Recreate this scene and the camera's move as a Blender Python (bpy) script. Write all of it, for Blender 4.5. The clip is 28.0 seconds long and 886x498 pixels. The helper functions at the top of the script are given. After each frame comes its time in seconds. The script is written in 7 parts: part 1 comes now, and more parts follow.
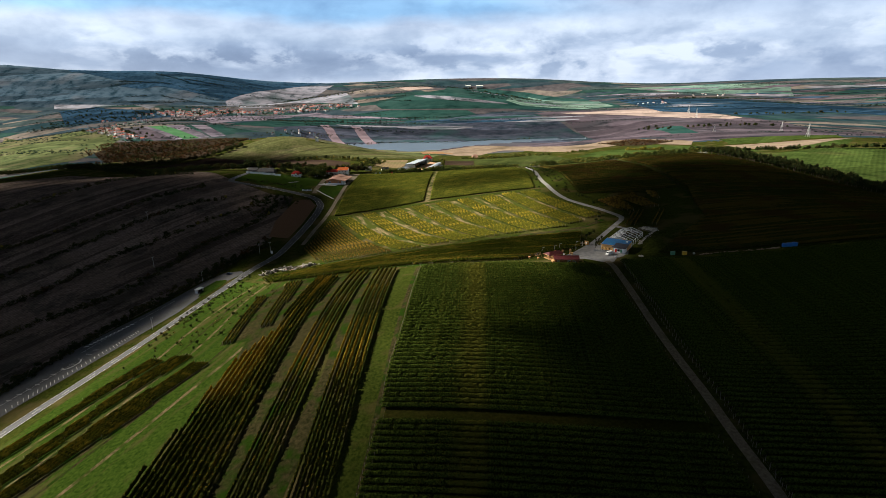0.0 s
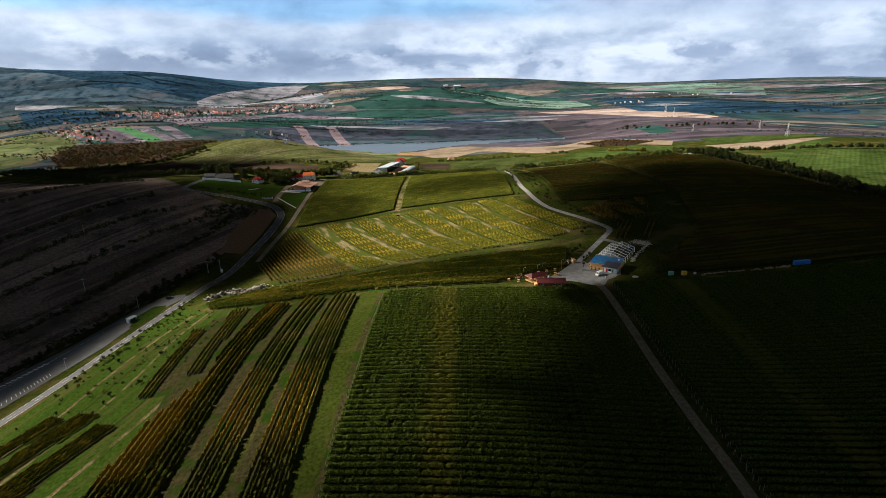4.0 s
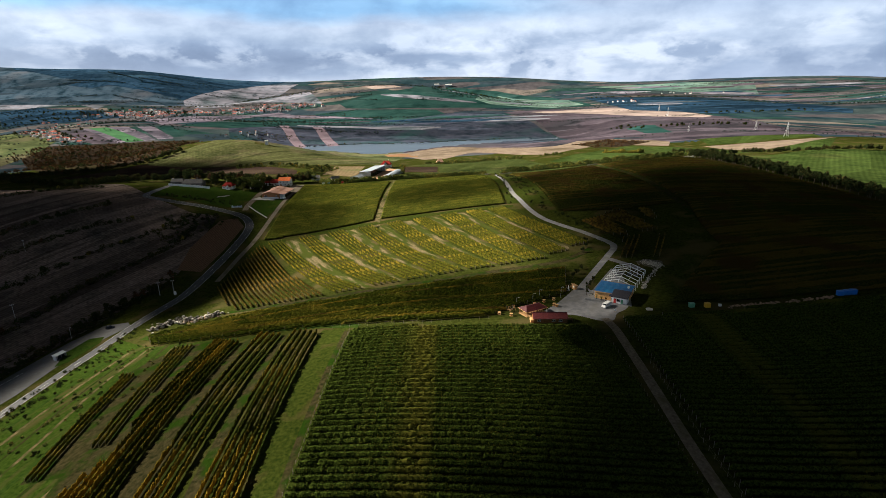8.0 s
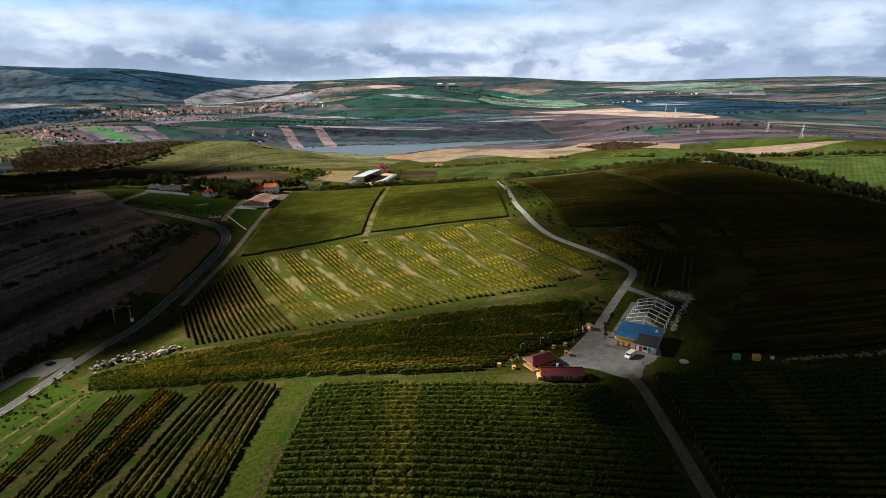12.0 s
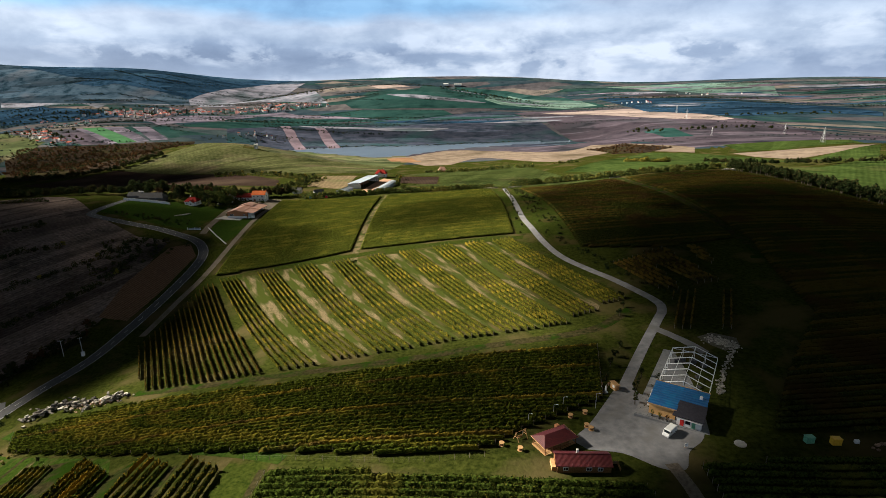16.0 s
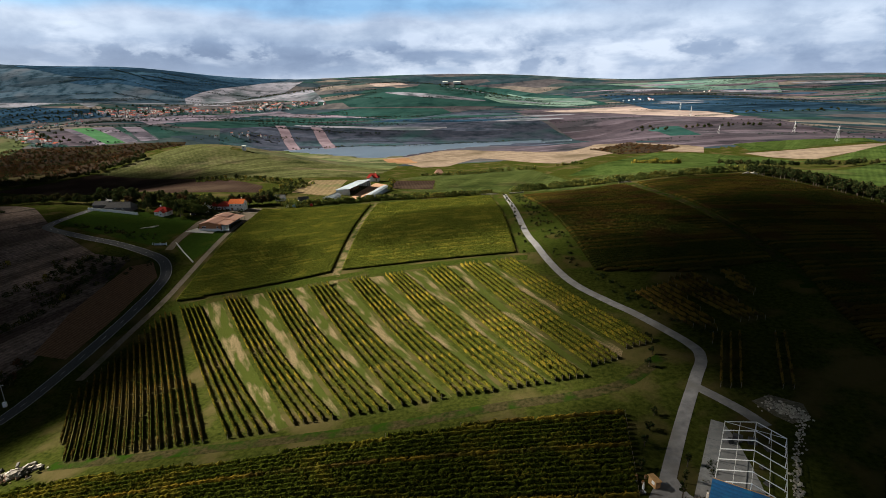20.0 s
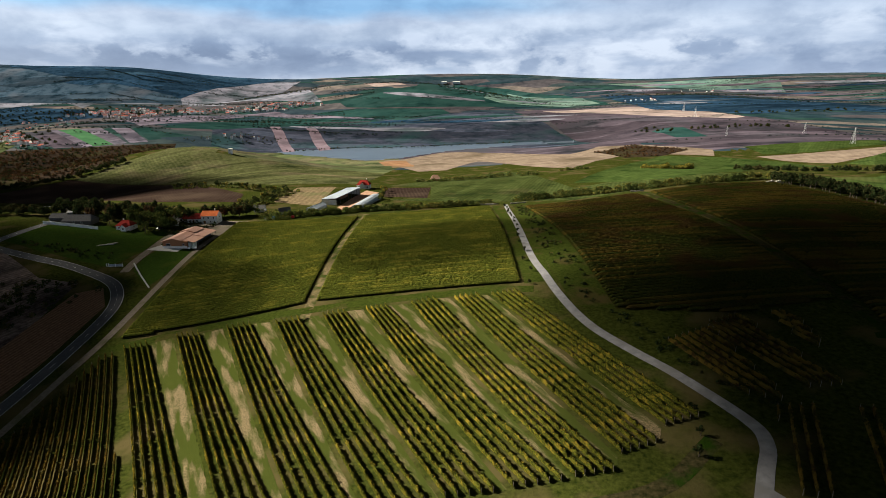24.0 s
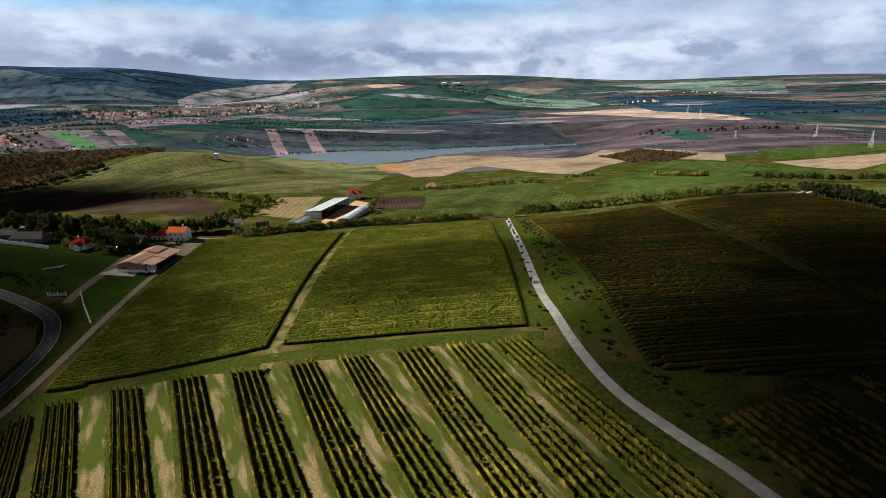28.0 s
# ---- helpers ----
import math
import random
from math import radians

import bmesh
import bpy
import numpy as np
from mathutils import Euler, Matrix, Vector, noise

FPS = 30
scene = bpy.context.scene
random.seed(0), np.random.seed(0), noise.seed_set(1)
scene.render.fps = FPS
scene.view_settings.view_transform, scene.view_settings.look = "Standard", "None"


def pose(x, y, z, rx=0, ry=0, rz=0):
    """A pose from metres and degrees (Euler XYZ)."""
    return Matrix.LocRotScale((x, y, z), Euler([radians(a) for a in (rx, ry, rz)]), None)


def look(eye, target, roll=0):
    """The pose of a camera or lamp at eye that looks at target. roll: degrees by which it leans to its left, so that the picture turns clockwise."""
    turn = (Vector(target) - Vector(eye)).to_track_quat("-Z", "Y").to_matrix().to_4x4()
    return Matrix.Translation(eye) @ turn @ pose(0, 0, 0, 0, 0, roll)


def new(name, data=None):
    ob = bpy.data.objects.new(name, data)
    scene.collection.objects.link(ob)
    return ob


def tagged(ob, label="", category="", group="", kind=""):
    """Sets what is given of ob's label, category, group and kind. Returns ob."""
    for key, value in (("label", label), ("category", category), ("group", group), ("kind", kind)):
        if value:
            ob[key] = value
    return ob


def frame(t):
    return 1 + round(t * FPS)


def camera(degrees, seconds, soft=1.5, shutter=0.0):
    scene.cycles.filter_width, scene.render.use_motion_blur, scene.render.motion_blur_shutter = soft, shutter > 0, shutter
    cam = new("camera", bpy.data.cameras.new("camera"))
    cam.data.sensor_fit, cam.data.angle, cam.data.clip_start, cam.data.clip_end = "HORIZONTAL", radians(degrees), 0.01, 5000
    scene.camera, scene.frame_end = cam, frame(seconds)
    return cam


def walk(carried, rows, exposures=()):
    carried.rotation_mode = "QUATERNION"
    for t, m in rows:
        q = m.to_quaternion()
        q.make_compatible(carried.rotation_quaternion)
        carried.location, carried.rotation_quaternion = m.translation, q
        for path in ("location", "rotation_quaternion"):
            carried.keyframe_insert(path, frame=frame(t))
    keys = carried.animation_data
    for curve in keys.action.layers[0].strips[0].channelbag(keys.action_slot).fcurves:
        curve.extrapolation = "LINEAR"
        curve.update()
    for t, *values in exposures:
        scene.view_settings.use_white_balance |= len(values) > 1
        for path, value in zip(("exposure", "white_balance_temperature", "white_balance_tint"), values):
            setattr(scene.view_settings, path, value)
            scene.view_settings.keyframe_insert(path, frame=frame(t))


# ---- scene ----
cam = camera(81.1, 28.0, soft=0.75)
PATH = [
    (0, (-0.595, -1.636, 92.309), (-0.908, 0.253, 91.732), -0.8),
    (3, (-0.443, 29.749, 91.815), (-0.696, 31.647, 91.237), -0.9),
    (8, (0.725, 85.164, 90.896), (0.516, 87.066, 90.314), -0.9),
    (11, (1.39, 117.791, 91.127), (1.175, 119.692, 90.544), -0.8),
    (17, (1.965, 180.258, 92.186), (1.719, 182.155, 91.603), -0.7),
    (20, (0.924, 213.415, 92.263), (0.68, 215.31, 91.673), -0.9),
    (25, (-0.925, 269.962, 92.432), (-1.168, 271.857, 91.842), -0.9),
    (28, (-2.165, 303.769, 92.622), (-2.409, 305.666, 92.036), -0.9),
]
walk(cam, [(t, look(eye, target, roll)) for t, eye, target, roll in PATH], [(0, 2.0, 5700, 10), (11, 2.0, 5700, 10), (20, 1.85, 5700, 10), (28, 1.8, 5700, 10)])

# ---- light: sun from the west, broken cloud ----
SUN_DIR = Vector((-0.86, 0.20, 0.47)).normalized()
lamp = new("sun", bpy.data.lights.new("sun", "SUN"))
lamp.matrix_world = look(SUN_DIR * 900, (0, 0, 0))
lamp.data.energy, lamp.data.angle, lamp.data.color = 5.0, radians(0.6), (1.0, 0.84, 0.60)


def rgb4(c):
    return (c[0], c[1], c[2], 1)


def sky_world():
    w = bpy.data.worlds.new("sky")
    w.use_nodes = True
    nt = w.node_tree
    nt.nodes.clear()
    N = lambda kind: nt.nodes.new(kind)
    out, bg = N("ShaderNodeOutputWorld"), N("ShaderNodeBackground")
    air = N("ShaderNodeTexSky")
    air.sky_type, air.sun_disc = "NISHITA", False
    air.sun_elevation, air.sun_rotation = math.asin(SUN_DIR.z), math.atan2(SUN_DIR.x, SUN_DIR.y)
    dim = N("ShaderNodeMixRGB")
    dim.blend_type, dim.inputs[0].default_value, dim.inputs[2].default_value = "MULTIPLY", 1, (0.085, 0.085, 0.085, 1)
    nt.links.new(air.outputs[0], dim.inputs[1])
    co, axes = N("ShaderNodeTexCoord"), N("ShaderNodeSeparateXYZ")
    nt.links.new(co.outputs["Generated"], axes.inputs[0])

    def noise_of(scale, place, detail, rough, bend=0.0):
        lay, n = N("ShaderNodeMapping"), N("ShaderNodeTexNoise")
        lay.inputs["Scale"].default_value, lay.inputs["Location"].default_value = scale, place
        nt.links.new(co.outputs["Generated"], lay.inputs[0])
        n.inputs["Scale"].default_value, n.inputs["Detail"].default_value, n.inputs["Roughness"].default_value, n.inputs["Distortion"].default_value = 1.0, detail, rough, bend
        nt.links.new(lay.outputs[0], n.inputs["Vector"])
        return n.outputs[0]

    def ramp_of(value, steps):
        r = N("ShaderNodeValToRGB")
        el = r.color_ramp.elements
        el[0].position, el[0].color = steps[0][0], rgb4(steps[0][1])
        el[1].position, el[1].color = steps[-1][0], rgb4(steps[-1][1])
        for p, c in steps[1:-1]:
            el.new(p).color = rgb4(c)
        nt.links.new(value, r.inputs[0])
        return r.outputs[0]

    def sum_of(a, k, b):
        m = N("ShaderNodeMath")
        m.operation, m.inputs[1].default_value = "MULTIPLY_ADD", k
        nt.links.new(a, m.inputs[0])
        nt.links.new(b, m.inputs[2])
        return m.outputs[0]

    def blend(kind, fac, a, b):
        m = N("ShaderNodeMixRGB")
        m.blend_type = kind
        if isinstance(fac, float):
            m.inputs[0].default_value = fac
        else:
            nt.links.new(fac, m.inputs[0])
        for k, v in ((1, a), (2, b)):
            if isinstance(v, tuple):
                m.inputs[k].default_value = rgb4(v)
            else:
                nt.links.new(v, m.inputs[k])
        return m.outputs[0]

    roll = noise_of((3.2, 3.2, 13), (0.4, 2.3, 0.85), 5, 0.5, 0.3)
    puff = noise_of((13, 13, 26), (3.1, 0.7, 1.9), 9, 0.56, 0.15)
    wisp = noise_of((5, 5, 22), (7.3, 1.2, 4.4), 6, 0.5)
    height = sum_of(puff, 0.014, sum_of(roll, 0.05, axes.outputs[2]))
    # layers by height above the horizon: bright haze, grey undersides, sunlit tops, then a strip of blue
    west = ramp_of(height, ((0.02, (0.70, 0.77, 0.87)), (0.048, (0.76, 0.81, 0.89)), (0.062, (0.50, 0.58, 0.71)), (0.092, (0.37, 0.44, 0.58)), (0.112, (0.54, 0.61, 0.73)), (0.128, (0.83, 0.87, 0.92)), (0.145, (0.93, 0.95, 0.98)),
                            (0.155, (0.74, 0.87, 0.98)), (0.166, (0.50, 0.78, 1.0)), (0.21, (0.48, 0.74, 0.98)), (0.30, (0.5, 0.58, 0.68))))
    east = ramp_of(height, ((0.02, (0.62, 0.70, 0.82)), (0.045, (0.80, 0.85, 0.93)), (0.062, (0.58, 0.65, 0.77)), (0.085, (0.50, 0.57, 0.70)), (0.115, (0.62, 0.68, 0.78)), (0.135, (0.78, 0.83, 0.90)), (0.16, (0.60, 0.67, 0.78)), (0.20, (0.66, 0.72, 0.82)), (0.30, (0.5, 0.57, 0.67))))
    side = ramp_of(sum_of(roll, 0.5, axes.outputs[0]), ((0.12, (0, 0, 0)), (0.42, (1, 1, 1))))
    deck = blend("MIX", side, west, east)
    # sunlit heads of cumulus with crisp edges in front of the grey
    heads = ramp_of(puff, ((0.44, (0, 0, 0)), (0.50, (0.6, 0.6, 0.6)), (0.60, (1, 1, 1))))
    where = ramp_of(wisp, ((0.43, (0, 0, 0)), (0.58, (0.92, 0.92, 0.92))))
    low = ramp_of(axes.outputs[2], ((0.0, (0.8, 0.8, 0.8)), (0.085, (1, 1, 1)), (0.115, (0, 0, 0))))
    mask = blend("MULTIPLY", 1.0, blend("MULTIPLY", 1.0, heads, where), low)
    deck = blend("MIX", mask, deck, (0.93, 0.95, 0.99))
    tone = ramp_of(puff, ((0.34, (0.72, 0.76, 0.83)), (0.62, (1.12, 1.12, 1.11))))
    deck = blend("MULTIPLY", 0.8, deck, tone)
    deck = blend("MULTIPLY", 0.9, deck, ramp_of(noise_of((2.4, 2.4, 9), (1.7, 5.2, 3.3), 4, 0.5, 0.4), ((0.38, (0.70, 0.75, 0.83)), (0.56, (1.08, 1.08, 1.07)))))
    gaps = N("ShaderNodeMixRGB")
    gaps.blend_type, gaps.inputs[0].default_value = "ADD", 0.2
    nt.links.new(deck, gaps.inputs[1])
    nt.links.new(dim.outputs[0], gaps.inputs[2])
    mix = gaps
    # the cloud overhead is thick and its underside dark
    heavy, deep = N("ShaderNodeMapRange"), N("ShaderNodeMixRGB")
    nt.links.new(axes.outputs[2], heavy.inputs[0])
    heavy.inputs[1].default_value, heavy.inputs[2].default_value, heavy.inputs[3].default_value, heavy.inputs[4].default_value = 0.155, 0.30, 1.0, 0.05
    deep.blend_type, deep.inputs[0].default_value = "MULTIPLY", 1
    nt.links.new(mix.outputs[0], deep.inputs[1])
    nt.links.new(heavy.outputs[0], deep.inputs[2])
    nt.links.new(deep.outputs[0], bg.inputs[0])
    bg.inputs[1].default_value = 0.207
    nt.links.new(bg.outputs[0], out.inputs[0])
    scene.world = w


sky_world()

# ---- materials ----
MATS = {}


def rgb(c):
    return (c[0], c[1], c[2], 1)


def surface(name, dark, light, accent=None, scale=0.8, big=0.03, rough=0.92, bump=0.35, lines=None, spread=0.5, metal=0.0, per_piece=0.0, plots=None, stretch=None):
    """A rough natural or built surface: two scales of noise, relief, and sown or ploughed lines (angle, spacing, strength).
    plots: narrow strips side by side, each its own shade (angle, length, width, amount). stretch: the patches of the accent run long that way (angle, ratio)."""
    if name in MATS:
        return MATS[name]
    m = bpy.data.materials.new(name)
    m.use_nodes = True
    nt = m.node_tree
    N, L = nt.nodes.new, nt.links.new
    b = nt.nodes["Principled BSDF"]
    b.inputs["Roughness"].default_value, b.inputs["Metallic"].default_value = rough, metal
    b.inputs["Specular IOR Level"].default_value = 0.0 if rough > 0.9 else 0.3
    co = N("ShaderNodeTexCoord")
    fine, wide = N("ShaderNodeTexNoise"), N("ShaderNodeTexNoise")
    fine.inputs["Scale"].default_value, fine.inputs["Detail"].default_value, fine.inputs["Roughness"].default_value = scale, 6, 0.62
    wide.inputs["Scale"].default_value, wide.inputs["Detail"].default_value = big, 5
    L(co.outputs["Object"], fine.inputs["Vector"])
    if stretch:
        drawn = N("ShaderNodeMapping")
        drawn.vector_type = "TEXTURE"
        drawn.inputs["Rotation"].default_value, drawn.inputs["Scale"].default_value = (0, 0, radians(stretch[0])), (stretch[1], 1, 1)
        L(co.outputs["Object"], drawn.inputs[0])
        L(drawn.outputs[0], wide.inputs["Vector"])
    else:
        L(co.outputs["Object"], wide.inputs["Vector"])
    ramp = N("ShaderNodeValToRGB")
    ramp.color_ramp.elements[0].position, ramp.color_ramp.elements[1].position = 0.32, 0.68
    ramp.color_ramp.elements[0].color, ramp.color_ramp.elements[1].color = rgb(dark), rgb(light)
    L(fine.outputs[0], ramp.inputs[0])
    col = ramp.outputs[0]
    if accent:
        pick = N("ShaderNodeValToRGB")
        pick.color_ramp.elements[0].position, pick.color_ramp.elements[1].position = spread, spread + 0.16
        L(wide.outputs[0], pick.inputs[0])
        mix = N("ShaderNodeMixRGB")
        L(pick.outputs[0], mix.inputs[0])
        L(col, mix.inputs[1])
        mix.inputs[2].default_value = rgb(accent)
        col = mix.outputs[0]
    if plots:
        angle, length, width, amount = plots
        lie, strip, shade, apart = N("ShaderNodeMapping"), N("ShaderNodeTexVoronoi"), N("ShaderNodeMapRange"), N("ShaderNodeSeparateColor")
        lie.vector_type = "TEXTURE"
        lie.inputs["Rotation"].default_value, lie.inputs["Scale"].default_value = (0, 0, radians(angle)), (length, width, 900)
        strip.inputs["Scale"].default_value, strip.inputs["Randomness"].default_value = 1.0, 0.7
        L(co.outputs["Object"], lie.inputs[0])
        L(lie.outputs[0], strip.inputs["Vector"])
        L(strip.outputs["Color"], apart.inputs[0])
        shade.inputs[3].default_value, shade.inputs[4].default_value = 1 - amount, 1 + amount * 0.6
        L(apart.outputs[0], shade.inputs[0])
        strew, strewn = N("ShaderNodeTexNoise"), N("ShaderNodeValToRGB")
        strew.inputs["Scale"].default_value, strew.inputs["Detail"].default_value, strew.inputs["Roughness"].default_value = 6.0 / length, 9, 0.7
        strewn.color_ramp.elements[0].position, strewn.color_ramp.elements[1].position = 0.36, 0.50
        strewn.color_ramp.elements[0].color, strewn.color_ramp.elements[1].color = (0.35, 0.42, 0.42, 1), (1, 1, 1, 1)
        L(co.outputs["Object"], strew.inputs["Vector"])
        L(strew.outputs[0], strewn.inputs[0])
        turned, worn = N("ShaderNodeMixRGB"), N("ShaderNodeMixRGB")
        turned.blend_type = worn.blend_type = "MULTIPLY"
        turned.inputs[0].default_value, worn.inputs[0].default_value = 1.0, 0.9
        L(col, turned.inputs[1])
        L(shade.outputs[0], turned.inputs[2])
        L(turned.outputs[0], worn.inputs[1])
        L(strewn.outputs[0], worn.inputs[2])
        col = worn.outputs[0]
    height = fine.outputs[0]
    if lines:
        angle, spacing, strength = lines
        turn, wave = N("ShaderNodeMapping"), N("ShaderNodeTexWave")
        turn.inputs["Rotation"].default_value = (0, 0, radians(angle))
        wave.inputs["Scale"].default_value = 0.314 / spacing
        wave.inputs["Distortion"].default_value, wave.inputs["Detail"].default_value, wave.inputs["Detail Scale"].default_value = 1.6, 3, 0.4
        L(co.outputs["Object"], turn.inputs[0])
        L(turn.outputs[0], wave.inputs[0])
        dim = N("ShaderNodeMixRGB")
        dim.blend_type, dim.inputs[0].default_value = "MULTIPLY", strength
        L(col, dim.inputs[1])
        L(wave.outputs[0], dim.inputs[2])
        col = dim.outputs[0]
        height = wave.outputs[1]
    if per_piece:
        info, hue = N("ShaderNodeObjectInfo"), N("ShaderNodeHueSaturation")
        span = N("ShaderNodeMapRange")
        span.inputs[3].default_value, span.inputs[4].default_value = 1 - per_piece, 1 + per_piece
        L(info.outputs["Random"], span.inputs[0])
        L(span.outputs[0], hue.inputs["Value"])
        L(col, hue.inputs["Color"])
        col = hue.outputs[0]
    L(col, b.inputs["Base Color"])
    if bump:
        bm = N("ShaderNodeBump")
        bm.inputs["Strength"].default_value, bm.inputs["Distance"].default_value = bump, 0.3
        L(height, bm.inputs["Height"])
        L(bm.outputs[0], b.inputs["Normal"])
    MATS[name] = m
    return m


def leafage(name, green, deep, turned, share=0.5, big=0.02, rust=None, gloss=0.8):
    """Leaves: colours vary leaf by leaf and over the field."""
    if name in MATS:
        return MATS[name]
    m = bpy.data.materials.new(name)
    m.use_nodes = True
    nt = m.node_tree
    N, L = nt.nodes.new, nt.links.new
    b = nt.nodes["Principled BSDF"]
    b.inputs["Roughness"].default_value, b.inputs["Specular IOR Level"].default_value = gloss, 0.0
    geo, co = N("ShaderNodeNewGeometry"), N("ShaderNodeTexCoord")
    wide, fine = N("ShaderNodeTexNoise"), N("ShaderNodeTexNoise")
    wide.inputs["Scale"].default_value, wide.inputs["Detail"].default_value = big, 4
    fine.inputs["Scale"].default_value, fine.inputs["Detail"].default_value = 1.8, 6
    L(co.outputs["Object"], wide.inputs["Vector"])
    L(co.outputs["Object"], fine.inputs["Vector"])
    leaf = N("ShaderNodeMixRGB")
    leaf.inputs[1].default_value, leaf.inputs[2].default_value = rgb(deep), rgb(green)
    sharp = N("ShaderNodeMapRange")
    sharp.inputs[1].default_value, sharp.inputs[2].default_value = 0.36, 0.62
    L(fine.outputs[0], sharp.inputs[0])
    L(sharp.outputs[0], leaf.inputs[0])
    add = N("ShaderNodeMath")
    add.operation = "MULTIPLY_ADD"
    add.inputs[1].default_value = 0.45
    L(geo.outputs["Random Per Island"], add.inputs[0])
    L(wide.outputs[0], add.inputs[2])
    pick = N("ShaderNodeValToRGB")
    pick.color_ramp.elements[0].position = 0.98 - share * 0.6
    pick.color_ramp.elements[1].position = min(1.0, 1.1 - share * 0.6)
    L(add.outputs[0], pick.inputs[0])
    mix = N("ShaderNodeMixRGB")
    L(pick.outputs[0], mix.inputs[0])
    L(leaf.outputs[0], mix.inputs[1])
    mix.inputs[2].default_value = rgb(turned)
    col = mix.outputs[0]
    if rust:
        wide2 = N("ShaderNodeTexNoise")
        wide2.inputs["Scale"].default_value = big * 2.3
        off = N("ShaderNodeMapping")
        off.inputs["Location"].default_value = (83, 17, 5)
        L(co.outputs["Object"], off.inputs[0])
        L(off.outputs[0], wide2.inputs["Vector"])
        pick2 = N("ShaderNodeValToRGB")
        pick2.color_ramp.elements[0].position, pick2.color_ramp.elements[1].position = 0.5, 0.66
        L(wide2.outputs[0], pick2.inputs[0])
        mix2 = N("ShaderNodeMixRGB")
        L(pick2.outputs[0], mix2.inputs[0])
        L(col, mix2.inputs[1])
        mix2.inputs[2].default_value = rgb(rust)
        col = mix2.outputs[0]
    L(col, b.inputs["Base Color"])
    glow = N("ShaderNodeBsdfTranslucent")
    L(col, glow.inputs[0])
    both = N("ShaderNodeMixShader")
    both.inputs[0].default_value = 0.22
    L(b.outputs[0], both.inputs[1])
    L(glow.outputs[0], both.inputs[2])
    L(both.outputs[0], nt.nodes["Material Output"].inputs[0])
    MATS[name] = m
    return m


def patchwork():
    """Far farmland: a mosaic of long fields in muted greens, mauves and tans, tinted blue for haze."""
    m = bpy.data.materials.new("far_farmland")
    m.use_nodes = True
    nt = m.node_tree
    N, L = nt.nodes.new, nt.links.new
    b = nt.nodes["Principled BSDF"]
    b.inputs["Roughness"].default_value, b.inputs["Specular IOR Level"].default_value = 0.95, 0.0
    co, turn, cells = N("ShaderNodeTexCoord"), N("ShaderNodeMapping"), N("ShaderNodeTexVoronoi")
    turn.inputs["Rotation"].default_value, turn.inputs["Scale"].default_value = (0, 0, radians(11)), (0.0030, 0.013, 0.001)
    cells.inputs["Scale"].default_value, cells.inputs["Randomness"].default_value = 1.0, 0.85
    L(co.outputs["Object"], turn.inputs[0])
    L(turn.outputs[0], cells.inputs["Vector"])
    split, ramp = N("ShaderNodeSeparateColor"), N("ShaderNodeValToRGB")
    L(cells.outputs["Color"], split.inputs[0])
    ramp.color_ramp.interpolation = "CONSTANT"
    # the blue haze of distance is mixed into these tones
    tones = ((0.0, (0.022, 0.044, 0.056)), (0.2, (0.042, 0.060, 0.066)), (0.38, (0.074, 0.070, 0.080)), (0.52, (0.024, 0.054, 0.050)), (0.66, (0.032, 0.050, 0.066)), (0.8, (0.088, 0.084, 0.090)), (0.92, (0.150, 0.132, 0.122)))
    el = ramp.color_ramp.elements
    el[0].position, el[0].color = tones[0][0], rgb(tones[0][1])
    el[1].position, el[1].color = tones[1][0], rgb(tones[1][1])
    for p, c in tones[2:]:
        el.new(p).color = rgb(c)
    L(split.outputs[0], ramp.inputs[0])
    grain, mix = N("ShaderNodeTexNoise"), N("ShaderNodeMixRGB")
    grain.inputs["Scale"].default_value, grain.inputs["Detail"].default_value, grain.inputs["Roughness"].default_value = 0.012, 8, 0.65
    L(co.outputs["Object"], grain.inputs["Vector"])
    tone = N("ShaderNodeValToRGB")
    tone.color_ramp.elements[0].position, tone.color_ramp.elements[1].position = 0.3, 0.7
    tone.color_ramp.elements[0].color, tone.color_ramp.elements[1].color = (0.22, 0.28, 0.32, 1), (1.3, 1.25, 1.2, 1)
    L(grain.outputs[0], tone.inputs[0])
    mix.blend_type, mix.inputs[0].default_value = "MULTIPLY", 0.85
    L(ramp.outputs[0], mix.inputs[1])
    L(tone.outputs[0], mix.inputs[2])
    L(mix.outputs[0], b.inputs["Base Color"])
    return m


